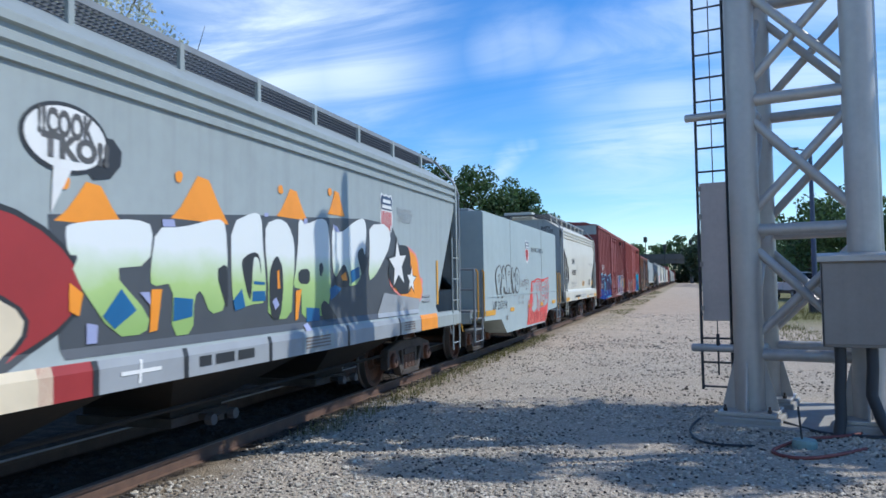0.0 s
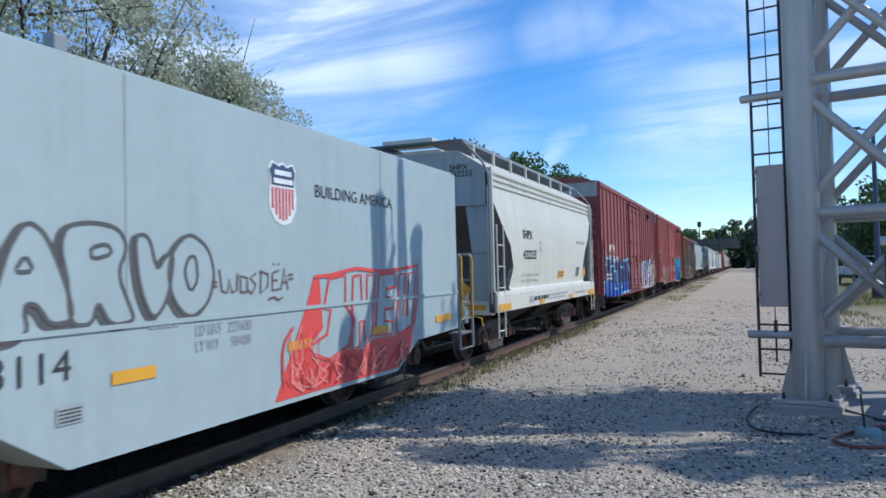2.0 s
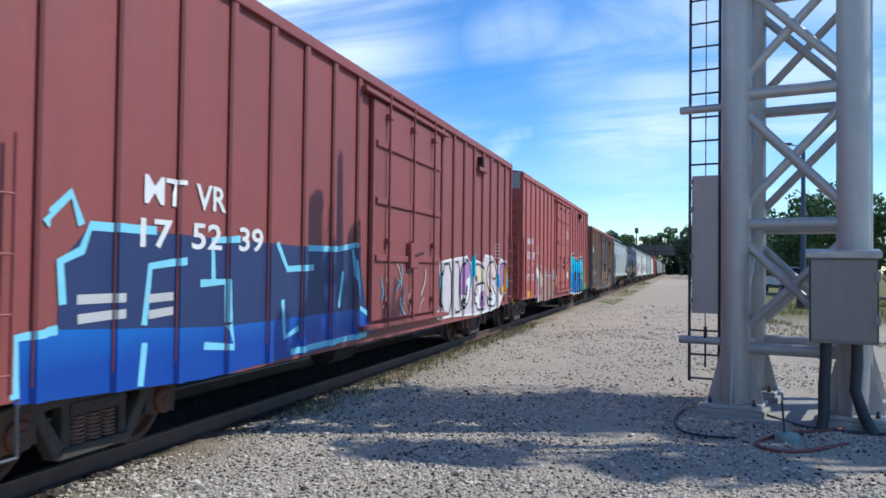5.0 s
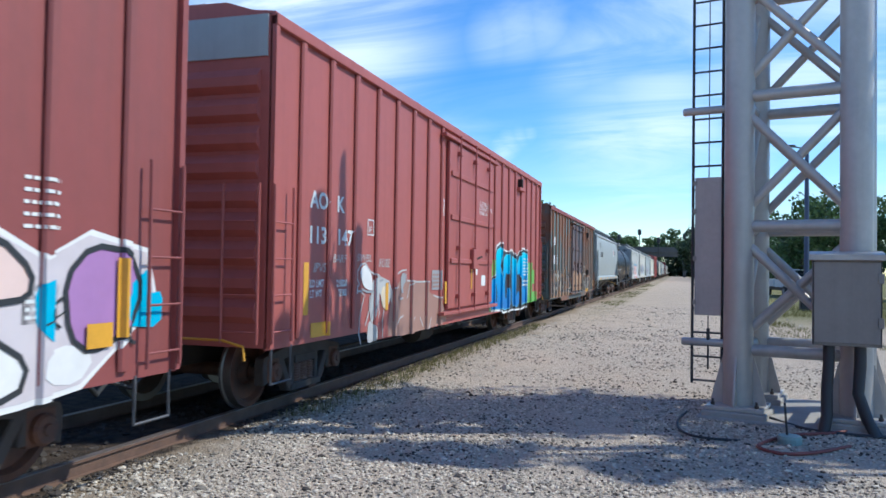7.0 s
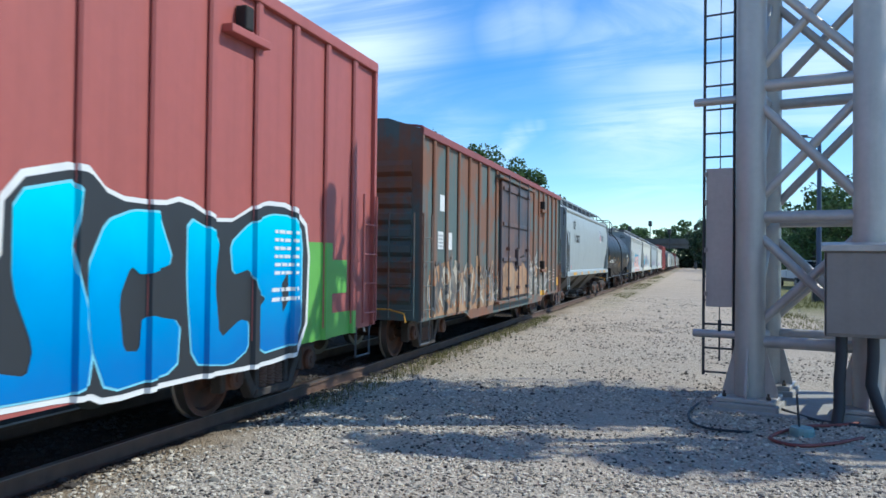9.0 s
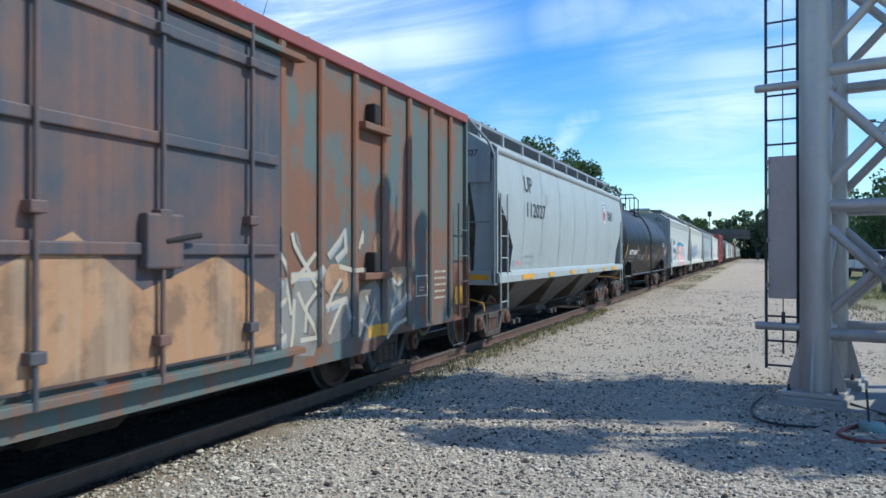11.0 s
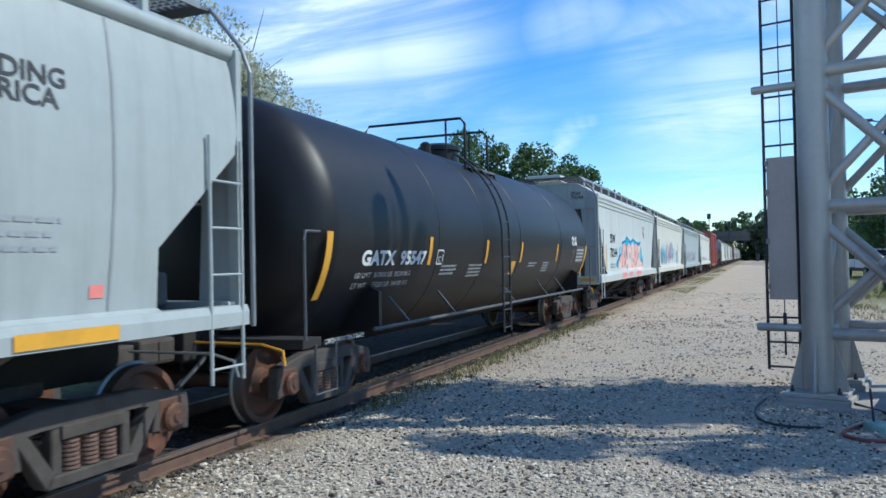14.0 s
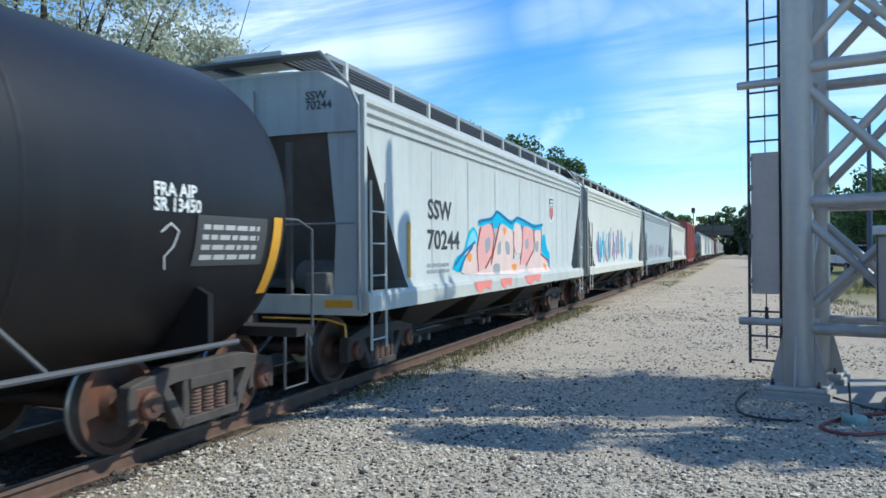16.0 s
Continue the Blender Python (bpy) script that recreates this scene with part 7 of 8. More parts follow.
LETTERS = (
    [(10.18, 2.18), (10.74, 2.31), (10.67, 1.75), (10.9, 1.11), (10.85, 0.80), (9.64, 0.83), (9.66, 1.46), (10.06, 1.58), (10.05, 1.03), (10.31, 0.97), (10.36, 1.16), (10.18, 1.57)],
    [(10.79, 1.66), (10.98, 2.03), (11.27, 2.13), (11.56, 2.13), (11.77, 1.72), (11.38, 1.62), (11.25, 1.70), (11.12, 1.45), (11.18, 1.04), (11.36, 1.02), (11.39, 1.31), (11.87, 1.23), (11.83, 0.81), (11.01, 0.75), (10.84, 1.12)],
    [(11.92, 2.12), (12.40, 1.97), (12.33, 1.53), (12.42, 1.02), (12.75, 1.18), (12.90, 1.15), (12.90, 0.88), (12.6, 0.76), (12.01, 0.84), (11.92, 1.54)],
    [(12.55, 1.90), (12.87, 2.10), (13.29, 2.22), (13.67, 2.22), (13.95, 2.06), (13.94, 0.85), (13.06, 0.80), (13.04, 1.25), (13.20, 1.36), (13.0, 1.44), (12.89, 1.66), (12.6, 1.60)],
)
for pts in LETTERS:
    pts = soften(pts, 1, 0.15)
    c0, c1 = sum(p[0] for p in pts) / len(pts), sum(p[1] for p in pts) / len(pts)
    decal("graffiti_rim", poly(B(), pts), "cyanpale", car_e, prof_e, 0, 0, "pale blue letter rim", 0.015)
    decal("graffiti_fill", poly(B(), [(c0 + (a - c0) * 0.96, c1 + (b - c1) * 0.972) for a, b in pts]), "fadeblue", car_e, prof_e, 0, 0, "blue letters fading to turquoise", 0.018)
decal("graffiti_counter", poly(B(), [(13.5, 1.5), (13.62, 1.62), (13.64, 1.32), (13.52, 1.2)]), "sprayblack", car_e, prof_e, 0, 0, "black counter", 0.021)
decal("data_line", bars(13.35, 2.02, [0.45] * 6, 0.035, 0.085, 14), "whitepaint", car_e, prof_e, 0, 0, "small white lettering", 0.022)
decal("data_line", bars(13.3, 1.42, [0.5, 0.6], 0.04, 0.1, 15), "whitepaint", car_e, prof_e, 0, 0, "small white lettering", 0.022)

# rusted boxcar
scrawl(car_f, prof_f, 0.4, 8.2, 0.85, 1.7, 70, ["fadedcream", "rustpaint", "greypaint"], 0.03, 17, 0.009, 0.7)
scrawl(car_f, prof_f, 0.6, 4.8, 0.85, 1.9, 70, ["fadedrust", "fadedcream", "warmgrey", "fadedpaint"], 0.07, 19, 0.012, 0.6)
for pts in ([(0.5, 0.82), (0.5, 1.6), (1.4, 1.75), (2.2, 1.5), (3.0, 1.7), (3.6, 1.35), (4.6, 1.5), (4.9, 0.82)], [(5.3, 0.95), (5.3, 1.6), (6.0, 1.9), (6.6, 1.5), (7.4, 1.75), (8.2, 1.4), (8.2, 0.95)]):
    decal("graffiti_fill", poly(B(), pts), "fadedrust", car_f, prof_f, 0, 0, "faded rusty sprayed ground", 0.006 if pts[0][0] < 5 else 0.082)
decal("graffiti_fill", poly(B(), soften([(7.78, 1.09), (7.98, 1.22), (8.36, 1.53), (8.55, 1.51), (8.61, 1.01), (8.5, 0.83), (7.82, 0.79)])), "fadedpaint", car_f, prof_f, 0, 0, "faded pale sprayed ground", 0.006)
decal("graffiti_fill", poly(B(), soften([(8.59, 1.53), (8.97, 1.56), (9.1, 1.47), (9.1, 0.73), (8.56, 0.79), (8.62, 1.01)])), "fadedpaint", car_f, prof_f, 0, 0, "faded pale sprayed ground", 0.006)
decal("graffiti_fill", poly(B(), soften([(9.16, 1.29), (9.7, 1.32), (9.76, 0.86), (9.15, 0.82)])), "fadedpaint", car_f, prof_f, 0, 0, "faded pale sprayed ground", 0.006)
decal("graffiti_fill", poly(B(), soften([(9.86, 1.33), (10.43, 1.51), (10.48, 0.77), (9.85, 0.78)])), "fadedpaint", car_f, prof_f, 0, 0, "faded pale sprayed ground", 0.006)
decal("graffiti_fill", poly(B(), soften([(10.57, 1.55), (11.13, 1.55), (11.21, 1.13), (11.02, 0.87), (10.6, 0.75)])), "fadedpaint", car_f, prof_f, 0, 0, "faded pale sprayed ground", 0.006)
decal("graffiti_fill", poly(B(), soften([(8.15, 1.91), (8.29, 1.97), (8.32, 1.8), (8.4, 1.58), (8.24, 1.54), (8.14, 1.77)])), "fadedpaint", car_f, prof_f, 0, 0, "faded pale sprayed ground", 0.006)
decal("graffiti_fill", poly(B(), soften([(8.61, 1.97), (8.68, 1.97), (8.75, 1.81), (8.82, 1.68), (8.68, 1.77)])), "fadedpaint", car_f, prof_f, 0, 0, "faded pale sprayed ground", 0.006)
decal("graffiti_fill", poly(B(), soften([(7.8, 1.35), (7.91, 1.55), (8.03, 1.4), (7.82, 1.34)])), "fadedrust", car_f, prof_f, 0, 0, "rusty sprayed patch", 0.0065)
decal("graffiti_fill", poly(B(), soften([(9.21, 1.64), (9.62, 1.67), (9.7, 1.34), (9.18, 1.33)])), "fadedrust", car_f, prof_f, 0, 0, "rusty sprayed patch", 0.0065)
decal("graffiti_fill", poly(B(), soften([(10.26, 1.92), (10.43, 2.03), (10.45, 1.77), (10.29, 1.76)])), "fadedrust", car_f, prof_f, 0, 0, "rusty sprayed patch", 0.0065)
decal("graffiti_fill", poly(B(), soften([(10.62, 1.6), (11.35, 1.6), (11.02, 1.37), (10.67, 1.28)])), "fadedrust", car_f, prof_f, 0, 0, "rusty sprayed patch", 0.0065)
decal("graffiti_line", stroke([(8.05, 1.95), (8.15, 1.94), (8.31, 2.02), (8.32, 1.92), (8.29, 1.8), (8.43, 1.65), (8.5, 1.46), (8.58, 1.18)], 0.05), "fadedcream", car_f, prof_f, 0, 0, "faded cream sprayed line", 0.0085)
decal("graffiti_line", stroke([(8.06, 1.94), (8.16, 1.93), (8.32, 2.01), (8.34, 1.91), (8.31, 1.79), (8.44, 1.64), (8.52, 1.44), (8.6, 1.16)], 0.09), "warmgrey", car_f, prof_f, 0, 0, "dull dark outline", 0.0075)
decal("graffiti_line", stroke([(8.11, 1.88), (8.15, 1.69), (8.21, 1.58), (8.19, 1.47), (7.98, 1.27), (7.94, 1.07)], 0.05), "fadedcream", car_f, prof_f, 0, 0, "faded cream sprayed line", 0.0085)
decal("graffiti_line", stroke([(8.35, 1.53), (8.19, 1.4), (8.06, 1.26), (8.02, 1.13), (8.1, 0.97), (8.22, 0.9), (8.43, 1.0)], 0.05), "fadedcream", car_f, prof_f, 0, 0, "faded cream sprayed line", 0.0085)
decal("graffiti_line", stroke([(8.37, 1.52), (8.21, 1.39), (8.07, 1.25), (8.03, 1.11), (8.12, 0.96), (8.23, 0.89), (8.44, 0.99)], 0.09), "greypaint", car_f, prof_f, 0, 0, "dull dark outline", 0.0075)
decal("graffiti_line", stroke([(8.13, 1.15), (8.19, 1.21), (8.43, 1.34)], 0.05), "fadedcream", car_f, prof_f, 0, 0, "faded cream sprayed line", 0.0085)
decal("graffiti_line", stroke([(8.59, 1.96), (8.63, 1.85), (8.74, 1.73), (8.88, 1.6), (9.03, 1.43)], 0.05), "fadedcream", car_f, prof_f, 0, 0, "faded cream sprayed line", 0.0085)
decal("graffiti_line", stroke([(8.6, 1.95), (8.65, 1.83), (8.76, 1.71), (8.9, 1.59), (9.05, 1.41)], 0.09), "warmgrey", car_f, prof_f, 0, 0, "dull dark outline", 0.0075)
decal("graffiti_line", stroke([(9.02, 1.77), (8.79, 1.6), (8.63, 1.51), (8.57, 1.49)], 0.05), "fadedcream", car_f, prof_f, 0, 0, "faded cream sprayed line", 0.0085)
decal("graffiti_line", stroke([(8.57, 1.55), (9.03, 1.55), (9.09, 1.64)], 0.05), "fadedcream", car_f, prof_f, 0, 0, "faded cream sprayed line", 0.0085)
decal("graffiti_line", stroke([(8.58, 1.54), (9.05, 1.54), (9.11, 1.62)], 0.09), "greypaint", car_f, prof_f, 0, 0, "dull dark outline", 0.0075)
decal("graffiti_line", stroke([(8.69, 1.39), (8.8, 1.23), (8.97, 1.05), (9.03, 0.92), (8.74, 0.92)], 0.05), "fadedcream", car_f, prof_f, 0, 0, "faded cream sprayed line", 0.0085)
decal("graffiti_line", stroke([(9.03, 1.38), (8.85, 1.25), (8.82, 0.99)], 0.05), "fadedcream", car_f, prof_f, 0, 0, "faded cream sprayed line", 0.0085)
decal("graffiti_line", stroke([(9.05, 1.37), (8.87, 1.24), (8.84, 0.97)], 0.09), "warmgrey", car_f, prof_f, 0, 0, "dull dark outline", 0.0075)
decal("graffiti_line", stroke([(8.63, 1.33), (8.61, 1.01), (8.56, 0.82)], 0.05), "fadedcream", car_f, prof_f, 0, 0, "faded cream sprayed line", 0.0085)
decal("graffiti_line", stroke([(9.25, 1.74), (9.48, 1.9), (9.59, 2.02), (9.61, 1.81), (9.41, 1.7)], 0.05), "fadedcream", car_f, prof_f, 0, 0, "faded cream sprayed line", 0.0085)
decal("graffiti_line", stroke([(9.27, 1.73), (9.5, 1.89), (9.61, 2.01), (9.63, 1.8), (9.43, 1.69)], 0.09), "greypaint", car_f, prof_f, 0, 0, "dull dark outline", 0.0075)
decal("graffiti_line", stroke([(9.48, 1.63), (9.77, 1.58), (10.17, 1.58)], 0.05), "fadedcream", car_f, prof_f, 0, 0, "faded cream sprayed line", 0.0085)
decal("graffiti_line", stroke([(9.52, 1.49), (9.34, 1.34), (9.25, 1.19)], 0.05), "fadedcream", car_f, prof_f, 0, 0, "faded cream sprayed line", 0.0085)
decal("graffiti_line", stroke([(9.54, 1.48), (9.36, 1.33), (9.27, 1.18)], 0.09), "warmgrey", car_f, prof_f, 0, 0, "dull dark outline", 0.0075)
decal("graffiti_line", stroke([(9.59, 1.28), (9.41, 1.09), (9.28, 0.93)], 0.05), "fadedcream", car_f, prof_f, 0, 0, "faded cream sprayed line", 0.0085)
decal("graffiti_line", stroke([(9.21, 1.22), (9.62, 1.28), (9.71, 1.06)], 0.05), "fadedcream", car_f, prof_f, 0, 0, "faded cream sprayed line", 0.0085)
decal("graffiti_line", stroke([(9.23, 1.2), (9.64, 1.26), (9.73, 1.04)], 0.09), "greypaint", car_f, prof_f, 0, 0, "dull dark outline", 0.0075)
decal("graffiti_line", stroke([(9.92, 1.82), (10.02, 2.01), (10.0, 1.87)], 0.05), "fadedcream", car_f, prof_f, 0, 0, "faded cream sprayed line", 0.0085)
decal("graffiti_line", stroke([(10.09, 1.29), (10.17, 1.16), (9.93, 0.84)], 0.05), "fadedcream", car_f, prof_f, 0, 0, "faded cream sprayed line", 0.0085)
decal("graffiti_line", stroke([(10.11, 1.28), (10.2, 1.15), (9.95, 0.82)], 0.09), "warmgrey", car_f, prof_f, 0, 0, "dull dark outline", 0.0075)
decal("graffiti_line", stroke([(9.96, 1.03), (10.17, 0.91), (10.34, 1.1), (10.43, 0.98)], 0.05), "fadedcream", car_f, prof_f, 0, 0, "faded cream sprayed line", 0.0085)
decal("graffiti_line", stroke([(10.76, 1.44), (10.86, 1.27), (10.72, 1.06), (11.02, 1.15), (11.18, 1.25)], 0.05), "fadedcream", car_f, prof_f, 0, 0, "faded cream sprayed line", 0.0085)
decal("graffiti_line", stroke([(10.79, 1.42), (10.89, 1.25), (10.74, 1.04), (11.05, 1.13), (11.21, 1.23)], 0.09), "greypaint", car_f, prof_f, 0, 0, "dull dark outline", 0.0075)
decal("graffiti_line", stroke([(10.62, 0.75), (10.86, 0.89), (11.18, 0.94)], 0.05), "fadedcream", car_f, prof_f, 0, 0, "faded cream sprayed line", 0.0085)
decal("graffiti_line", stroke([(10.67, 1.5), (10.92, 1.38), (11.07, 1.43)], 0.05), "fadedcream", car_f, prof_f, 0, 0, "faded cream sprayed line", 0.0085)
decal("graffiti_line", stroke([(10.7, 1.48), (10.95, 1.36), (11.1, 1.41)], 0.09), "warmgrey", car_f, prof_f, 0, 0, "dull dark outline", 0.0075)
decal("graffiti_line", stroke([(8.24, 1.06), (8.33, 1.13), (8.36, 1.05), (8.24, 1.01), (8.19, 1.07)], 0.05), "fadedcream", car_f, prof_f, 0, 0, "faded cream sprayed line", 0.0085)
strips(car_f, prof_f, [10.15], 0.80, 0.14, 0.5)
decal("notice", rect(B(), 0, 0.32, 0, 0.26), "yellow", car_f, prof_f, 12.86, 1.02, "yellow notice", 0.009)
frame_mark(car_f, prof_f, 11.47, 1.2, 0.38, 0.28, "cream", "=")
placard(car_f, prof_f, 0.9, 1.95, 0.3, 0.3, "whitepaint", "greypaint")
decal("notice", rect(B(), 0, 0.25, 0, 0.28), "whitepaint", car_f, prof_f, 1.0, 2.6, "white paper notice", 0.009)
decal("notice", rect(B(), 0, 0.2, 0, 0.3), "whitepaint", car_f, prof_f, 1.5, 1.95, "white paper notice", 0.009)
decal("data_line", bars(12.1, 1.5, [0.4] * 5, 0.03, 0.09, 22), "fadedcream", car_f, prof_f, 0, 0, "faded white lettering", 0.007)

# light grey rounded hopper
mark(car_g, CURVE_G, "UP", 1.70, 2.96, 0.30, 0.55, heavy=0.006)
mark(car_g, CURVE_G, "112027", 1.84, 2.49, 0.27, 1.40, heavy=0.006)
frame_mark(car_g, CURVE_G, 3.3, 2.80, 0.24, 0.2, "greypaint", "F")
mark(car_g, CURVE_G, "LD LMT 222500", 1.75, 1.68, 0.065, 0.72, "greypaint")
mark(car_g, CURVE_G, "LT WT   63500", 1.75, 1.55, 0.065, 0.72, "greypaint")
shield(car_g, CURVE_G, 9.91, 2.64, 0.62)
mark(car_g, CURVE_G, "BUILDING\nAMERICA", 10.72, 2.91, 0.12, 0.86, "blackpaint", 0.003)
for yy in (1.64, 3.01, 4.59, 6.1, 7.55, 8.99, 10.62, 11.97):
    decal("weld_seam", rect(B(), -0.012, 0.012, 1.47, 3.52), "seam", car_g, CURVE_G, yy, 0, "vertical weld seam", 0.004)
SILL_G = [(1.2, 1.612), (1.5, 1.612)]
strips(car_g, SILL_G, [1.35, 11.15], 1.28, 0.10, 0.8)
strips(car_g, SILL_G, [3.39, 5.46, 7.59, 9.71], 1.28, 0.10, 0.42)
decal("warning_patch", rect(B(), 0, 0.12, 0, 0.09), "coral", car_g, CURVE_G, 1.42, 1.54, "small red patch", 0.006)
placard(car_g, CURVE_G, 1.05, 1.53, 0.28, 0.12, "greypaint", "ltgrey", rows=2)
decal("small_writing", bars(11.05, 2.05, [0.5, 0.45, 0.5], 0.035, 0.09, 23), "greypaint", car_g, CURVE_G, 0, 0, "small stencilled lines", 0.006)
decal("warning_patch", rect(B(), 0, 0.12, 0, 0.09), "coral", car_g, CURVE_G, 11.8, 1.56, "small red patch", 0.006)

# tank car
mark(car_h, prof_h, "GATX  95547", 1.15, 1.74, 0.16, 1.82, "whitepaint", 0.01)
mark(car_h, prof_h, "LD LMT  187800 LB  85200 KG", 1.08, 1.59, 0.06, 1.5, "palegrey")
mark(car_h, prof_h, "LT WT    75200 LB  34100 KG", 1.08, 1.47, 0.06, 1.5, "palegrey")
frame_mark(car_h, prof_h, 3.36, 1.72, 0.22, 0.21, "whitepaint")
for yy, w in ((0.33, 0.12), (3.05, 0.10), (5.45, 0.10), (7.5, 0.10), (10.36, 0.10), (13.45, 0.14)):
    tall = 0.72 if yy < 1 or yy > 13 else 0.38
    decal("reflector_strip", rect(B(), 0, w, 0, tall), "yellow", car_h, prof_h, yy, 2.10 - tall, "yellow reflective strip", 0.008)
decal("notice", rect(B(), 0, 0.26, 0, 0.24), "yellow", car_h, prof_h, 7.0, 1.5, "yellow and white notice", 0.008)
mark(car_h, prof_h, "FRA AIP\nSR 13450", 11.86, 2.21, 0.10, 0.54, "whitepaint", 0.004)
placard(car_h, prof_h, 12.36, 1.66, 0.98, 0.42, "tankpanel", "palegrey", 13, 4)
for yy, rows in ((3.6, [0.6, 0.6, 0.55]), (4.75, [0.6] * 4), (8.2, [0.6, 0.5]), (9.3, [0.5] * 4)):
    decal("small_writing", bars(yy, 1.68, rows, 0.03, 0.055, int(yy)), "greypaint", car_h, prof_h, 0, 0, "small white lettering", 0.008)
decal("white_sketch", stroke([(11.95, 1.93), (12.05, 2.0), (12.15, 1.94), (12.11, 1.82), (12.03, 1.74), (12.07, 1.64)], 0.02), "palegrey", car_h, prof_h, 0, 0, "thin chalk scribble", 0.008)
mark(car_h, [(0, 1.505), (3, 1.505)], "2 INCH TREAD COND. SHOES", 0.30, 0.935, 0.05, 0.85, "whitepaint")

# pink-tagged hopper and those behind
for yy in (2.2, 3.8, 5.3, 7.0, 8.65, 10.4, 11.6):
    decal("weld_seam", rect(B(), -0.012, 0.012, 1.45, 3.22), "seam", car_i, FLAT_I, yy, 0, "vertical weld seam", 0.003)
shield(car_i, FLAT_I, 9.6, 2.45, 0.6)
decal("small_writing", bars(2.0, 1.55, [0.9, 0.9], 0.05, 0.09, 33), "greypaint", car_i, FLAT_I, 0, 0, "small stencilled lines", 0.006)
mark(car_i, FLAT_I, "SSW", 2.05, 2.25, 0.27, 0.96, heavy=0.008)
mark(car_i, FLAT_I, "70244", 2.02, 1.81, 0.27, 1.34, heavy=0.008)
decal("graffiti_halo", poly(B(), soften([(2.98, 1.45), (3.18, 1.68), (3.56, 1.76), (3.79, 2.08), (4.08, 2.2), (4.31, 2.03), (4.3, 1.44)])), "cyan", car_i, FLAT_I, 0, 0, "pale blue swoop", 0.005)
decal("graffiti_patch", poly(B(), soften([(3.67, 1.82), (3.9, 2.06), (4.07, 2.14), (4.25, 1.97), (4.19, 1.82)])), "cyanpale", car_i, FLAT_I, 0, 0, "pale blue swoop", 0.0065)
decal("graffiti_halo", poly(B(), soften([(4.31, 2.18), (4.29, 2.31), (5.09, 2.38), (5.41, 2.55), (6.34, 2.35), (6.8, 2.48), (7.28, 2.44), (8.17, 2.34), (8.95, 2.4), (8.84, 2.21)])), "cyan", car_i, FLAT_I, 0, 0, "blue jagged edge", 0.005)
decal("graffiti_halo", poly(B(), soften([(8.81, 1.45), (8.83, 2.08), (9.16, 2.19), (9.32, 1.83), (9.66, 1.72), (9.59, 1.3)])), "cyan", car_i, FLAT_I, 0, 0, "pale blue swoop", 0.005)
decal("graffiti_fill", poly(B(), soften([(3.61, 1.73), (4.01, 1.93), (4.31, 1.82), (4.3, 1.4), (3.41, 1.4), (3.55, 1.55)])), "palepink", car_i, FLAT_I, 0, 0, "pink sprayed letter", 0.008)
decal("graffiti_fill", poly(B(), soften([(4.44, 2.19), (5.02, 2.28), (5.22, 2.03), (5.07, 1.7), (4.67, 1.47), (4.3, 1.42), (4.22, 1.82)])), "salmon", car_i, FLAT_I, 0, 0, "pink sprayed letter", 0.008)
decal("graffiti_fill", poly(B(), soften([(5.58, 2.32), (6.5, 2.16), (6.52, 1.62), (5.78, 1.59), (5.0, 1.52), (5.29, 1.92)])), "palepink", car_i, FLAT_I, 0, 0, "pink sprayed letter", 0.008)
decal("graffiti_fill", poly(B(), soften([(6.59, 2.36), (7.09, 2.29), (7.26, 1.77), (6.65, 1.69), (6.41, 2.04)])), "palepink", car_i, FLAT_I, 0, 0, "pink sprayed letter", 0.008)
decal("graffiti_fill", poly(B(), soften([(7.18, 2.31), (8.12, 2.24), (8.1, 1.8), (7.43, 1.47), (6.98, 1.5), (7.17, 1.94)])), "salmon", car_i, FLAT_I, 0, 0, "pink sprayed letter", 0.008)
decal("graffiti_fill", poly(B(), soften([(8.12, 2.22), (8.84, 2.24), (8.71, 1.7), (9.37, 1.57), (9.58, 1.22), (7.42, 1.28), (7.71, 1.59), (8.3, 1.77)])), "palepink", car_i, FLAT_I, 0, 0, "pink sprayed letter", 0.008)
decal("graffiti_fill", poly(B(), soften([(4.27, 1.53), (6.16, 1.63), (7.43, 1.57), (7.33, 1.29), (3.41, 1.4)])), "palepink", car_i, FLAT_I, 0, 0, "pink sprayed letter", 0.008)
decal("graffiti_counter", poly(B(), soften([(4.65, 1.97), (4.95, 2.04), (4.98, 1.82), (4.68, 1.7)])), "greypaint", car_i, FLAT_I, 0, 0, "grey-green letter counter", 0.0095)
decal("graffiti_counter", poly(B(), soften([(5.43, 1.9), (5.64, 1.98), (5.64, 1.72), (5.38, 1.7)])), "greypaint", car_i, FLAT_I, 0, 0, "grey-green letter counter", 0.0095)
decal("graffiti_counter", poly(B(), soften([(5.9, 1.98), (6.21, 1.93), (6.24, 1.69), (5.94, 1.72)])), "greypaint", car_i, FLAT_I, 0, 0, "grey-green letter counter", 0.0095)
decal("graffiti_counter", poly(B(), soften([(7.35, 2.0), (7.63, 2.04), (7.67, 1.83), (7.39, 1.8)])), "greypaint", car_i, FLAT_I, 0, 0, "grey-green letter counter", 0.0095)
decal("graffiti_counter", poly(B(), soften([(8.21, 1.95), (8.57, 2.02), (8.51, 1.75), (8.25, 1.75)])), "greypaint", car_i, FLAT_I, 0, 0, "grey-green letter counter", 0.0095)
decal("graffiti_counter", poly(B(), soften([(5.14, 1.54), (5.56, 1.55), (5.55, 1.36), (5.13, 1.35)])), "greypaint", car_i, FLAT_I, 0, 0, "grey-green letter counter", 0.0095)
decal("graffiti_patch", poly(B(), soften([(3.72, 1.73), (3.95, 1.74), (3.92, 1.59), (3.72, 1.62)])), "orange", car_i, FLAT_I, 0, 0, "orange patch", 0.0098)
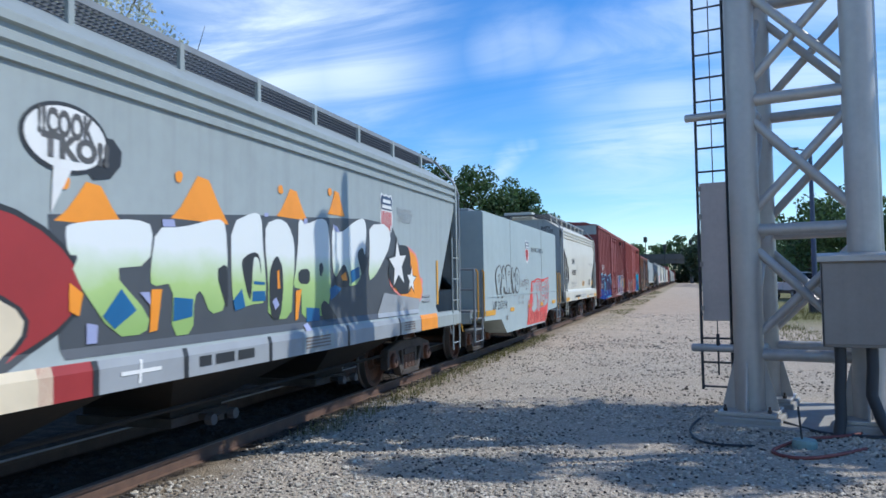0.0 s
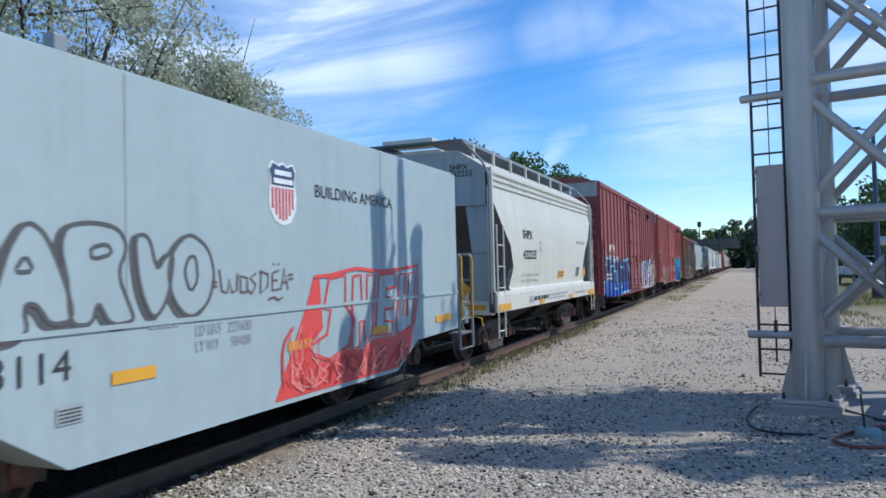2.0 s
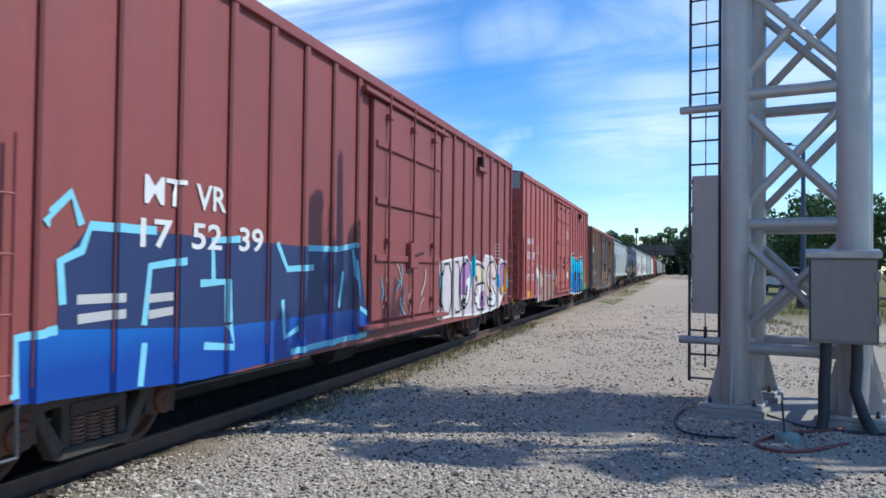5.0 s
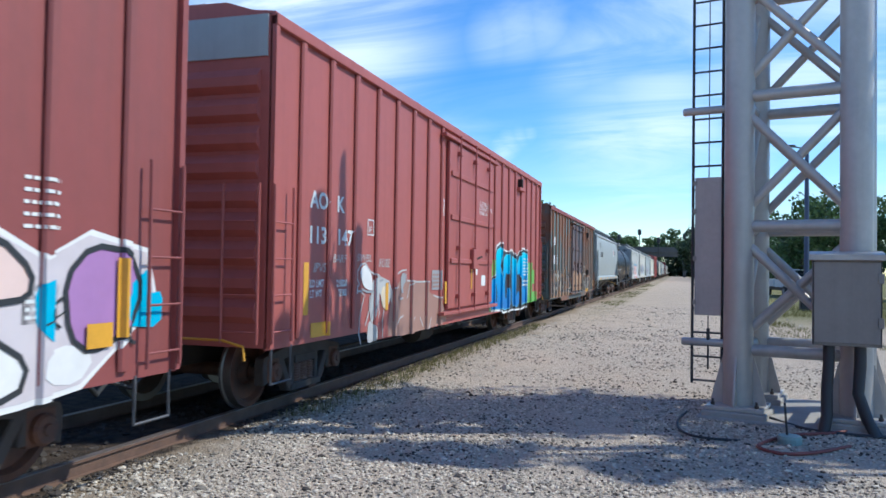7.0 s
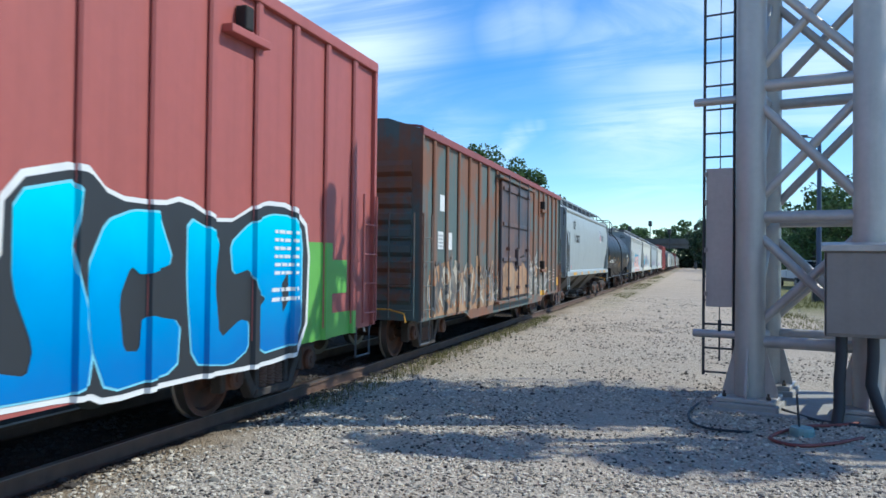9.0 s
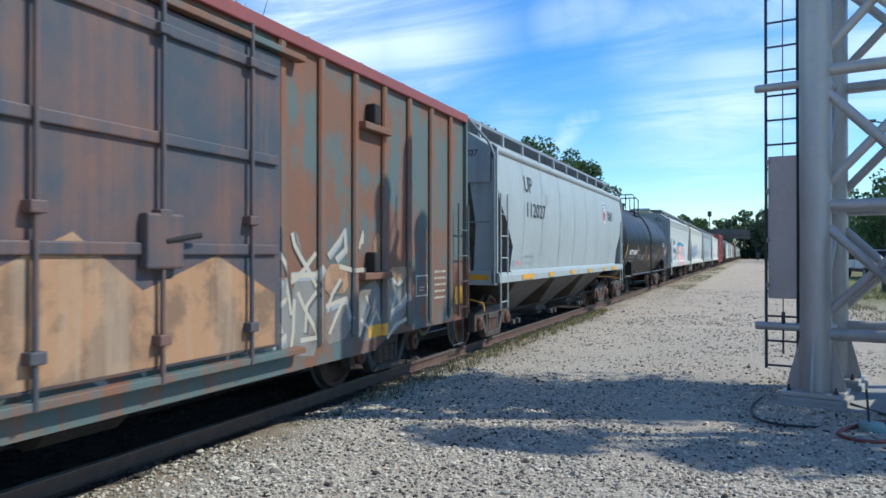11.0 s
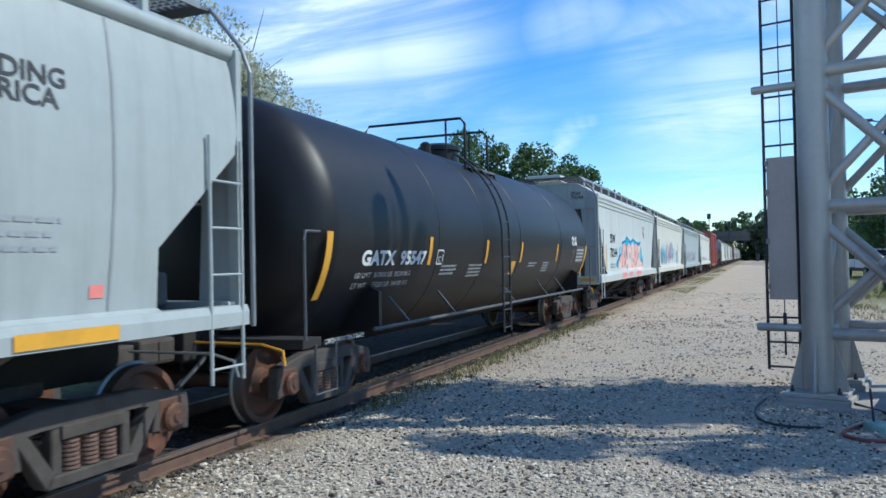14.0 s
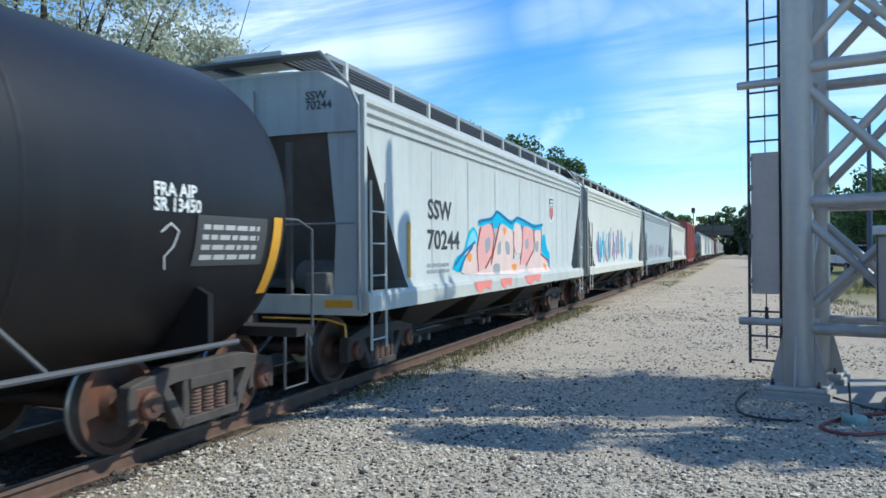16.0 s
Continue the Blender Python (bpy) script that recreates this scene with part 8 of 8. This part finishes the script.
decal("graffiti_patch", poly(B(), soften([(5.72, 2.22), (6.03, 2.21), (5.87, 2.04)])), "orange", car_i, FLAT_I, 0, 0, "orange patch", 0.0098)
decal("graffiti_patch", poly(B(), soften([(6.24, 1.5), (6.73, 1.53), (6.64, 1.35)])), "orange", car_i, FLAT_I, 0, 0, "orange patch", 0.0098)
decal("graffiti_patch", poly(B(), soften([(8.92, 1.52), (9.25, 1.44), (9.13, 1.29)])), "orange", car_i, FLAT_I, 0, 0, "orange patch", 0.0098)
decal("graffiti_line", stroke([(4.32, 2.28), (5.09, 2.35), (5.41, 2.5), (6.34, 2.31), (6.8, 2.44), (7.28, 2.4), (8.17, 2.29), (8.95, 2.37)], 0.05), "sprayblue", car_i, FLAT_I, 0, 0, "dark sprayed outline", 0.0105)
decal("graffiti_line", stroke([(4.44, 2.19), (4.22, 1.82), (4.3, 1.42)], 0.05), "deepred", car_i, FLAT_I, 0, 0, "dark sprayed outline", 0.0105)
decal("graffiti_line", stroke([(5.09, 2.29), (5.22, 2.03), (5.07, 1.7), (4.67, 1.47)], 0.05), "deepred", car_i, FLAT_I, 0, 0, "dark sprayed outline", 0.0105)
decal("graffiti_line", stroke([(5.58, 2.3), (5.29, 1.92), (5.0, 1.52)], 0.05), "deepred", car_i, FLAT_I, 0, 0, "dark sprayed outline", 0.0105)
decal("graffiti_line", stroke([(6.5, 2.16), (6.52, 1.62)], 0.05), "deepred", car_i, FLAT_I, 0, 0, "dark sprayed outline", 0.0105)
decal("graffiti_line", stroke([(7.18, 2.31), (7.17, 1.94), (6.98, 1.5)], 0.05), "deepred", car_i, FLAT_I, 0, 0, "dark sprayed outline", 0.0105)
decal("graffiti_line", stroke([(8.12, 2.24), (8.1, 1.8), (7.43, 1.47)], 0.05), "deepred", car_i, FLAT_I, 0, 0, "dark sprayed outline", 0.0105)
decal("graffiti_line", stroke([(8.84, 2.24), (8.71, 1.7), (9.48, 1.54), (9.58, 1.22)], 0.05), "deepred", car_i, FLAT_I, 0, 0, "dark sprayed outline", 0.0105)
decal("graffiti_line", stroke([(3.13, 1.55), (3.45, 1.71), (3.78, 1.82), (4.13, 1.93)], 0.05), "sprayblue", car_i, FLAT_I, 0, 0, "dark sprayed outline", 0.0105)
decal("graffiti_line", stroke([(3.34, 1.46), (3.61, 1.67), (4.01, 1.86)], 0.05), "sprayblue", car_i, FLAT_I, 0, 0, "dark sprayed outline", 0.0105)
for yy, w in ((3.8, 1.0), (5.3, 0.8), (7.0, 1.4)):
    decal("graffiti_drip", poly(B(), [(yy, 1.27), (yy + w, 1.27), (yy + w * 0.9, 1.10), (yy + w * 0.6, 1.16), (yy + w * 0.4, 1.07), (yy + w * 0.15, 1.12)]), "coral", car_i, SILL_G, 0, 0, "pink paint running over the sill", 0.004)
decal("reflector_strip", rect(B(), 0, 0.12, 0, 0.75), "yellow", car_i, FLAT_I, 1.3, 1.42, "yellow reflective strip", 0.008)
for k, (c, yy) in enumerate(far_cars):
    scrawl(c, FLAT_I, 1.5, 10.5, 1.35, 2.7 - 0.4 * k, 40 - 8 * k, ["violet", "greypaint", "cyan"][: 3 - k or 1], 0.12, 80 + k, 0.007, 0.7)


# ---- trees ----
def quads(name, verts, mat, parent=None, label="", kind=""):
    """Loose leaves or blades: verts of shape (n, 4, 3)."""
    v = np.asarray(verts).reshape(-1, 3)
    data = bpy.data.meshes.new(name)
    data.from_pydata(v.tolist(), [], np.arange(len(v)).reshape(-1, 4).tolist())
    data.materials.append(M[mat])
    ob = new(name, data)
    ob.parent = parent
    return tagged(ob, label, kind=kind)


def leaves(rs, centres, radii, count, size):
    """count leaves scattered through each clump, thicker near its skin."""
    k = len(centres)
    d = rs.normal(size=(k, count, 3))
    d /= np.linalg.norm(d, axis=2, keepdims=True)
    r = rs.uniform(0.35, 1.0, (k, count, 1)) ** 0.5
    p = (np.asarray(centres)[:, None] + d * r * np.asarray(radii)[:, None, None] * np.array([1, 1, 0.8])).reshape(-1, 3)
    n = len(p)
    a = rs.normal(size=(n, 3))
    a /= np.linalg.norm(a, axis=1, keepdims=True)
    b = np.cross(a, rs.normal(size=(n, 3)))
    b /= np.linalg.norm(b, axis=1, keepdims=True)
    s = size * rs.uniform(0.6, 1.3, (n, 1))
    a, b = a * s, b * s * 0.6
    return np.stack([p - a, p - b * 0.9, p + a, p + b * 0.9], 1)


def tree(label, x, y, height, spread, low, mat, seed, clumps=34, count=70, size=0.16, limbs=7, clump=0.30, name="tree"):
    """Tapered trunk, limbs, and a crown of leaf clumps between low and height."""
    rs = np.random.RandomState(seed)
    t = thing(name, label, "tree", pose(x, y, 0))
    bm = B()
    sway = rs.uniform(-0.3, 0.3, 2)
    tops = [(sway[0] * u, sway[1] * u, height * 0.72 * u - 0.1) for u in np.linspace(0, 1, 5)]
    tube(bm, tops, 0.035 * height * 0.55, 9, 0.05)
    mid = np.array([sway[0], sway[1], (low + height) / 2])
    half = (height - low) / 2
    centres, radii = [], []
    for i in range(clumps):
        d = rs.normal(size=3)
        d /= np.linalg.norm(d)
        r = rs.uniform(0.25, 0.9) ** 0.6
        c = mid + d * np.array([spread, spread, half]) * r * rs.uniform(0.85, 1.1)
        centres.append(c)
        radii.append(spread * clump * rs.uniform(0.6, 1.25))
    for i in range(limbs):
        c = centres[i]
        h = max(0.3, min(height * 0.6, low * rs.uniform(0.6, 1.1)))
        base = np.array([sway[0] * h / height, sway[1] * h / height, h])
        bend = (base + c) / 2 + np.array([0, 0, -0.15 * spread]) + rs.normal(size=3) * 0.12 * spread
        tube(bm, [tuple(base), tuple(bend), tuple(c)], 0.009 * height, 6, 0.015)
        for j in range(3):
            e = c + rs.normal(size=3) * spread * 0.3
            tube(bm, [tuple(bend * 0.5 + c * 0.5), tuple(e)], 0.003 * height, 5, 0.006)
    part("trunk", bm, "bark", t, "dark branching trunk", smooth=60)
    quads("crown", leaves(rs, centres, radii, count, size), mat, t, "uneven leafy crown")
    return t


# behind the train
tree("tall pale-leaved tree with open dark branches", -14.2, 12.4, 11.2, 3.4, 4.2, "leafpale", 3, 80, 420, 0.062, 14, 0.30)
tree("pale-leaved tree behind the track", -13.6, 16.2, 8.2, 2.0, 4.0, "leafpale", 4, 44, 330, 0.062, 7, 0.34)
tree("pale thin-crowned tree behind the track", -17.0, 21.8, 9.2, 2.6, 4.5, "leafpale", 5, 46, 300, 0.075, 6, 0.32)
tree("pale thin-crowned tree behind the track", -18.5, 27.5, 8.8, 2.2, 4.5, "leafpale", 6, 40, 300, 0.075, 6, 0.32)
for i, (x, y, h, s) in enumerate(((-24.5, 55, 10.2, 3.2), (-20.2, 56.5, 11.9, 3.4), (-16.2, 58, 11.2, 3.4), (-12.9, 60, 9.4, 2.8), (-25.5, 48, 9.0, 2.6))):
    tree("dense dark green tree beyond the track", x, y, h, s, 3.2, "leaf", 10 + i, 64, 190, 0.15, 6, 0.36)
# beyond the yard
for i, (x, y, h, s) in enumerate(((9.2, 66, 8.0, 2.6), (12.0, 62, 9.2, 3.2), (15.6, 60, 8.6, 3.0), (7.0, 84, 7.5, 3.0), (18.5, 57, 9.5, 3.2), (22.5, 55, 9.0, 3.0))):
    tree("broad green tree at the edge of the yard", x, y, h, s, 1.0, "leaf", 20 + i, 40, 90, 0.18, 5, 0.36)
tree("slender sparse tree at the edge of the yard", 13.6, 47, 8.2, 1.7, 2.6, "leafpale", 29, 24, 50, 0.11, 9, 0.3)
for i, (x, y, h, s) in enumerate(((3.6, 190, 12.5, 4.5), (7.5, 170, 13.5, 5.0), (12.5, 150, 12.0, 5.0), (5.0, 225, 15.0, 5.0), (18.0, 130, 11.0, 5.0), (12, 200, 14, 6), (24.0, 120, 11.0, 5.0))):
    tree("dark tree crowding the end of the road", x, y, h, s, 0.6, "leafdark", 40 + i, 40, 80, 0.38, 4, 0.36)
for i in range(9):
    x = -34 + i * 5.2
    tree("distant tree behind the bridge", x, 318 + (i % 3) * 6, (17.5, 19.5, 18.5, 16.0)[i % 4] - 0.12 * abs(i - 4), 5.0, 5.0, "leaf", 60 + i, 30, 70, 0.55, 3, 0.36)
# unseen trees beside the camera, added so their crowns shade the gravel
for k, (x, y, spread, dense) in enumerate(((5.5, 12.9, 1.55, 85), (7.9, 13.5, 1.55, 85), (6.9, 10.6, 0.55, 60), (9.3, 10.8, 0.65, 45), (10.5, 12.4, 1.0, 50))):
    tree("unseen slim tree added to shade the yard", x, y, 10.9, spread, 9.1, "leaf", 80 + k, 22, dense, 0.12, 6, 0.50)



# added bushes: a dark backdrop for the gaps beneath the cars
def hedge():
    rs = np.random.RandomState(77)
    c, r = [], []
    for y in np.arange(-6, 130, 0.9):
        for _ in range(2):
            c.append((rs.uniform(-12.5, -10.2), y + rs.uniform(-0.5, 0.5), rs.uniform(0.4, 1.5)))
            r.append(rs.uniform(0.7, 1.1))
    tagged(quads("undergrowth", leaves(rs, c, r, 60, 0.17), "leafdark"), "dark green undergrowth added beyond the track as a backdrop under the cars", "bush", kind="stuff")


def woods():
    rs = np.random.RandomState(78)
    c, r = [], []
    for x0, x1 in ((-70, -8.0), (-3.2, 60)):
        for x in np.arange(x0, x1, 1.5):
            for z in (1.0, 3.2, 5.4, 7.4):
                c.append((x + rs.uniform(-0.8, 0.8), rs.uniform(284, 296), z + rs.uniform(-0.8, 0.8)))
                r.append(rs.uniform(1.5, 2.4))
    tagged(quads("woodland", leaves(rs, c, r, 150, 0.55), "leafdark"), "dark woodland closing the view behind the overpass", "woods", kind="stuff")


hedge()
woods()

# ---- overpass ----


def make_overpass():
    br = thing("overpass", "distant dark concrete road overpass above the railway", "bridge", pose(0, 262, 0))
    part("deck", box(B(), -90, 60, -4, 4, 7.9, 9.0, 0.05), "bridge", br)
    for y in (-3.2, 0, 3.2):
        part("girder", box(B(), -90, 60, y - 0.3, y + 0.3, 6.6, 7.9), "bridge", br)
    part("parapet", box(B(), -90, 60, -4, -3.7, 9.0, 9.7), "bridge", br)
    for x in (-20, -10.6, 1.6, 12):
        pier = part("pier", box(B(), x - 0.5, x + 0.5, -3.4, 3.4, -0.2, 6.6, 0.05), "bridge", br)
        part("pier_cap", box(B(), x - 0.7, x + 0.7, -3.9, 3.9, 6.1, 6.62, 0.03), "bridge", pier)
    for x in np.arange(-40, 30, 4.0):
        part("railing_post", box(B(), x, x + 0.08, -3.9, -3.8, 9.7, 10.3), "dullrail", br)
    part("railing", box(B(), -90, 60, -3.9, -3.8, 10.25, 10.32), "dullrail", br)


make_overpass()
for x, h in ((-11.5, 14.0), (-17.5, 12.5), (1.4, 12.8), (-6.0, 11.6)):
    s = thing("signal_mast", "dark signal mast rising beside the bridge", "signal", pose(x, 236, 0))
    part("mast", tube(B(), [(0, 0, -0.1), (0, 0, h)], 0.12, 8), "cable", s)
    part("signal_head", lathe(B(), [(h - 1.4, 0.1), (h - 1.3, 0.55), (h + 0.2, 0.55), (h + 0.3, 0.1)], (0, -0.2, 0), "z", 12), "cable", s)

# ---- lamp post, truck, timbers ----


def make_lamp_post():
    lp = thing("street_lamp", "tall dark yard lamp on a slim pole", "street lamp", pose(5.75, 39.6, 0))
    part("pole", tube(B(), [(0, 0, -0.1), (0, 0, 4), (0, 0, 7.6)], 0.13, 12, 0.09), "polepaint", lp, smooth=50)
    part("arm", tube(B(), [(0, 0, 7.5), (-0.3, 0, 7.75), (-0.6, 0, 7.82)], 0.035, 8), "dullrail", lp)
    part("lamp_head", box(B(), -1.05, -0.5, -0.13, 0.13, 7.78, 7.9, 0.04), "dullrail", lp, "flat grey lamp head")
    part("pole_base", box(B(), -0.28, 0.28, -0.28, 0.28, -0.1, 0.9, 0.04), "cable", lp)


make_lamp_post()


def make_truck():
    tr = thing("utility_truck", "white utility truck with a dark rack parked on grass", "truck", pose(8.6, 62, 0, 0, 0, 12))
    part("chassis", box(B(), -0.85, 0.85, 0.2, 5.4, 0.45, 0.75, 0.05), "cable", tr)
    part("bonnet", box(B(), -0.95, 0.95, 0.0, 1.2, 0.7, 1.25, 0.12), "whitepaint", tr)
    cab = part("cab", prism(B(), [(1.1, 0.7), (1.1, 1.25), (1.55, 2.05), (2.7, 2.1), (2.75, 0.7)], "x", -0.95, 0.95), "whitepaint", tr)
    part("windscreen", prism(B(), [(1.13, 1.32), (1.10, 1.35), (1.46, 2.0), (1.5, 1.98)], "x", -0.82, 0.82), "glass", cab, "dark windscreen")
    for s in (-1, 1):
        part("side_window", prism(B(), [(1.5, 1.3), (1.75, 1.9), (2.55, 1.92), (2.6, 1.3)], "x", s * 0.945, s * 0.962), "glass", cab)
    part("bed", box(B(), -0.98, 0.98, 2.8, 5.5, 0.72, 1.3, 0.04), "whitepaint", tr)
    for s in (-1, 1):
        part("rack", tube(B(), [(s * 0.9, 1.0, 1.3), (s * 0.9, 1.2, 2.35), (s * 0.9, 5.3, 2.35), (s * 0.9, 5.3, 1.2)], 0.05, 8), "cable", tr, "dark ladder rack")
        for y in (0.75, 4.5):
            w = part("wheel", lathe(B(), [(s * 0.72, 0.2), (s * 0.72, 0.40), (s * 0.95, 0.40), (s * 0.96, 0.22)], (0, y, 0.40), "x", 20), "cable", tr)
            part("rim", lathe(B(), [(s * 0.955, 0.02), (s * 0.965, 0.22)], (0, y, 0.40), "x", 16), "steel", w)
        part("headlight", box(B(), s * 0.75 - 0.15, s * 0.75 + 0.15, -0.02, 0.03, 0.95, 1.12, 0.02), "steel", tr)
    part("grille", box(B(), -0.55, 0.55, -0.02, 0.03, 0.82, 1.12, 0.01), "cable", tr)
    part("bumper", box(B(), -0.95, 0.95, -0.12, 0.0, 0.5, 0.68, 0.03), "steel", tr)


make_truck()
for i in range(2):
    tm = thing("timber", "dark creosoted timber in a low stack", "timber", pose(6.1, 21.5, i * 0.42, 0, 0, 8), group="stacked timbers")
    part("beam", box(B(), -0.9, 1.6, -0.15, 0.15, 0.0, 0.30, 0.02), "tie", tm)
    part("bearer", box(box(B(), -0.6, -0.4, -0.25, 0.25, 0.30, 0.42), 1.1, 1.3, -0.25, 0.25, 0.30, 0.42), "tie", tm)

# ---- hoses and small things by the tower ----
hose("air_hose", "thin black hose lying on the gravel", [(0.10, 9.86, 0.05), (-0.01, 9.32, 0.02), (0.05, 8.75, 0.02), (0.25, 8.52, 0.02), (0.62, 8.54, 0.015)], 0.014, "cable")
hose("red_hose", "coiled dull red hose on the gravel", [(2.05, 9.7, 0.03), (1.6, 9.25, 0.025), (1.15, 8.95, 0.03), (0.8, 8.4, 0.025), (0.80, 8.15, 0.025), (1.0, 8.03, 0.025), (1.3, 8.22, 0.025), (1.66, 8.62, 0.025)], 0.018, "redhose")
hose("black_hose", "black hose crossing beneath the cabinet", [(1.0, 9.95, 0.04), (1.2, 9.65, 0.025), (1.45, 9.35, 0.02), (2.0, 9.25, 0.02), (2.6, 9.3, 0.02)], 0.02, "cable")
fit_cap = thing("pipe_cap", "small pale green pipe cap standing in the gravel", "pipe cap", pose(1.10, 8.62, 0))
part("cap", lathe(B(), [(0.09, 0.02), (0.09, 0.11), (0.06, 0.12), (0.0, 0.12), (-0.05, 0.11)], (0, 0, 0), "z", 16), "teal", fit_cap)
part("stem", tube(B(), [(-0.02, 0.02, 0.05), (-0.05, 0.0, 0.42)], 0.012, 6), "cable", fit_cap)
pad = thing("tower_footing", "dusty concrete pad under the tower", "footing", pose(*T_O, 0, 0, math.degrees(T_A)))
part("slab", box(B(), -0.42, T_W + 0.42, -0.40, T_W + 0.42, -0.25, 0.03, 0.02), "concrete", pad)

# ---- gravel ----


def stones(name, label, mat, seed, zones):
    rs = np.random.RandomState(seed)
    base = np.array([[0, 0, 1], [0.89, 0, 0.45], [0.28, 0.85, 0.45], [-0.72, 0.53, 0.45], [-0.72, -0.53, 0.45], [0.28, -0.85, 0.45], [0.72, 0.53, -0.45], [-0.28, 0.85, -0.45], [-0.89, 0, -0.45], [-0.28, -0.85, -0.45], [0.72, -0.53, -0.45]])
    faces = [(0, 1, 2), (0, 2, 3), (0, 3, 4), (0, 4, 5), (0, 5, 1), (1, 6, 2), (2, 7, 3), (3, 8, 4), (4, 9, 5), (5, 10, 1), (6, 7, 2), (7, 8, 3), (8, 9, 4), (9, 10, 5), (10, 6, 1)]
    pos, size = [], []
    for n, y0, y1, x0, x1, s0, s1 in zones:
        k = 0
        while k < n:
            x, y = rs.uniform(x0, x1), rs.uniform(y0, y1)
            if noise.noise((x * 0.7, y * 0.7, 3.0)) < rs.uniform(-0.55, 0.35):
                k += 0.34
                continue
            pos.append((x, y, level(x, y)))
            size.append(rs.uniform(s0, s1) * (1.9 if rs.rand() < 0.03 else 1.0))
            k += 1
    pos, size = np.array(pos), np.array(size)
    n = len(pos)
    a = rs.uniform(0, 6.28, n)
    v = base[None] * (1 + rs.uniform(-0.3, 0.3, (n, 11, 1))) * size[:, None, None] * np.stack([rs.uniform(0.8, 1.4, n), rs.uniform(0.7, 1.1, n), rs.uniform(0.5, 0.8, n)], 1)[:, None]
    c, s = np.cos(a)[:, None], np.sin(a)[:, None]
    v = np.stack([v[..., 0] * c - v[..., 1] * s, v[..., 0] * s + v[..., 1] * c, v[..., 2]], -1) + pos[:, None] + np.array([0, 0, 0.004])
    f = (np.array(faces)[None] + (np.arange(n) * 11)[:, None, None]).reshape(-1, 3)
    data = bpy.data.meshes.new(name)
    data.from_pydata(v.reshape(-1, 3).tolist(), [], f.tolist())
    data.materials.append(M[mat])
    tagged(new(name, data), label, "gravel", kind="stuff")


stones("gravel", "loose tan and grey crushed stones over the yard", "stone", 5, ((17000, 1.8, 6.5, -4.62, 3.2, 0.009, 0.021), (13000, 6.0, 11.0, -4.62, 3.4, 0.009, 0.022), (5000, 10.5, 22.0, -4.5, 3.5, 0.010, 0.024), (1500, 20.0, 40.0, -4.1, 4.0, 0.016, 0.035)))
stones("dark_gravel", "scattered dark cinders over the yard", "ballast", 15, ((5200, 1.8, 9.0, -4.6, 3.4, 0.007, 0.020), (2600, 9.0, 24.0, -4.5, 3.4, 0.008, 0.022)))
# these oily stones are coloured darker to include the shadow under the train
stones("ballast", "oily ballast round the rails, darkened for the train's shadow", "ballast", 6, ((2200, 1.5, 24.0, -4.78, -4.5, 0.012, 0.03), (3000, 1.5, 24.0, -6.2, -4.95, 0.015, 0.04)))


def grass_tufts():
    rs = np.random.RandomState(8)
    out = []
    for n, x0, x1, y0, y1, h in ((700, -4.45, -4.0, 8, 24, 0.09), (2200, -4.2, -2.9, 36, 110, 0.08), (6000, 3.0, 12, 27, 60, 0.13), (900, 2.6, 5.5, 20, 30, 0.08)):
        for _ in range(n):
            x, y = rs.uniform(x0, x1), rs.uniform(y0, y1)
            if noise.noise((x * 0.25, y * 0.12, 9.0)) < -0.05:
                continue
            for _ in range(4):
                a, l = rs.uniform(0, 6.28), h * rs.uniform(0.5, 1.2)
                d = np.array([math.cos(a), math.sin(a), 0])
                p = np.array([x, y, level(x, y)]) + d * rs.uniform(0, 0.08)
                w = np.array([-d[1], d[0], 0]) * l * 0.06
                out.append([p - w, p + w, p + w * 0.3 + d * l * 0.3 + [0, 0, l], p - w * 0.3 + d * l * 0.3 + [0, 0, l]])
    tagged(quads("grass", np.array(out), "grass"), "tufts of dry yellow-green grass along the verges", "grass", kind="stuff")


grass_tufts()


# ---- motion ----
ROLL = [(0, 0), (1, 6.85), (2, 13.71), (3, 20.53), (4, 27.28), (5.25, 35.65), (6.5, 44.03), (7.5, 50.70), (8.5, 57.44), (10, 67.64), (11.5, 77.96), (12.5, 84.78), (13.5, 91.55), (14.5, 98.28), (15.25, 103.40), (16, 108.76)]


def rolled(t):
    ts, ss = np.array([a for a, _ in ROLL]), np.array([b for _, b in ROLL])
    return float(np.interp(t, ts, ss))


def motions():
    for e, y in TRAIN:
        walk(e, [(t, pose(TRACK_X, y - s, 0)) for t, s in ROLL])
    steps = [i * 0.08 for i in range(201)]
    for w, s in WHEELS:
        walk(w, [(t, pose(0, s, RAIL_Z + WHEEL_R, math.degrees(rolled(t) / WHEEL_R) % 360)) for t in steps])


motions()
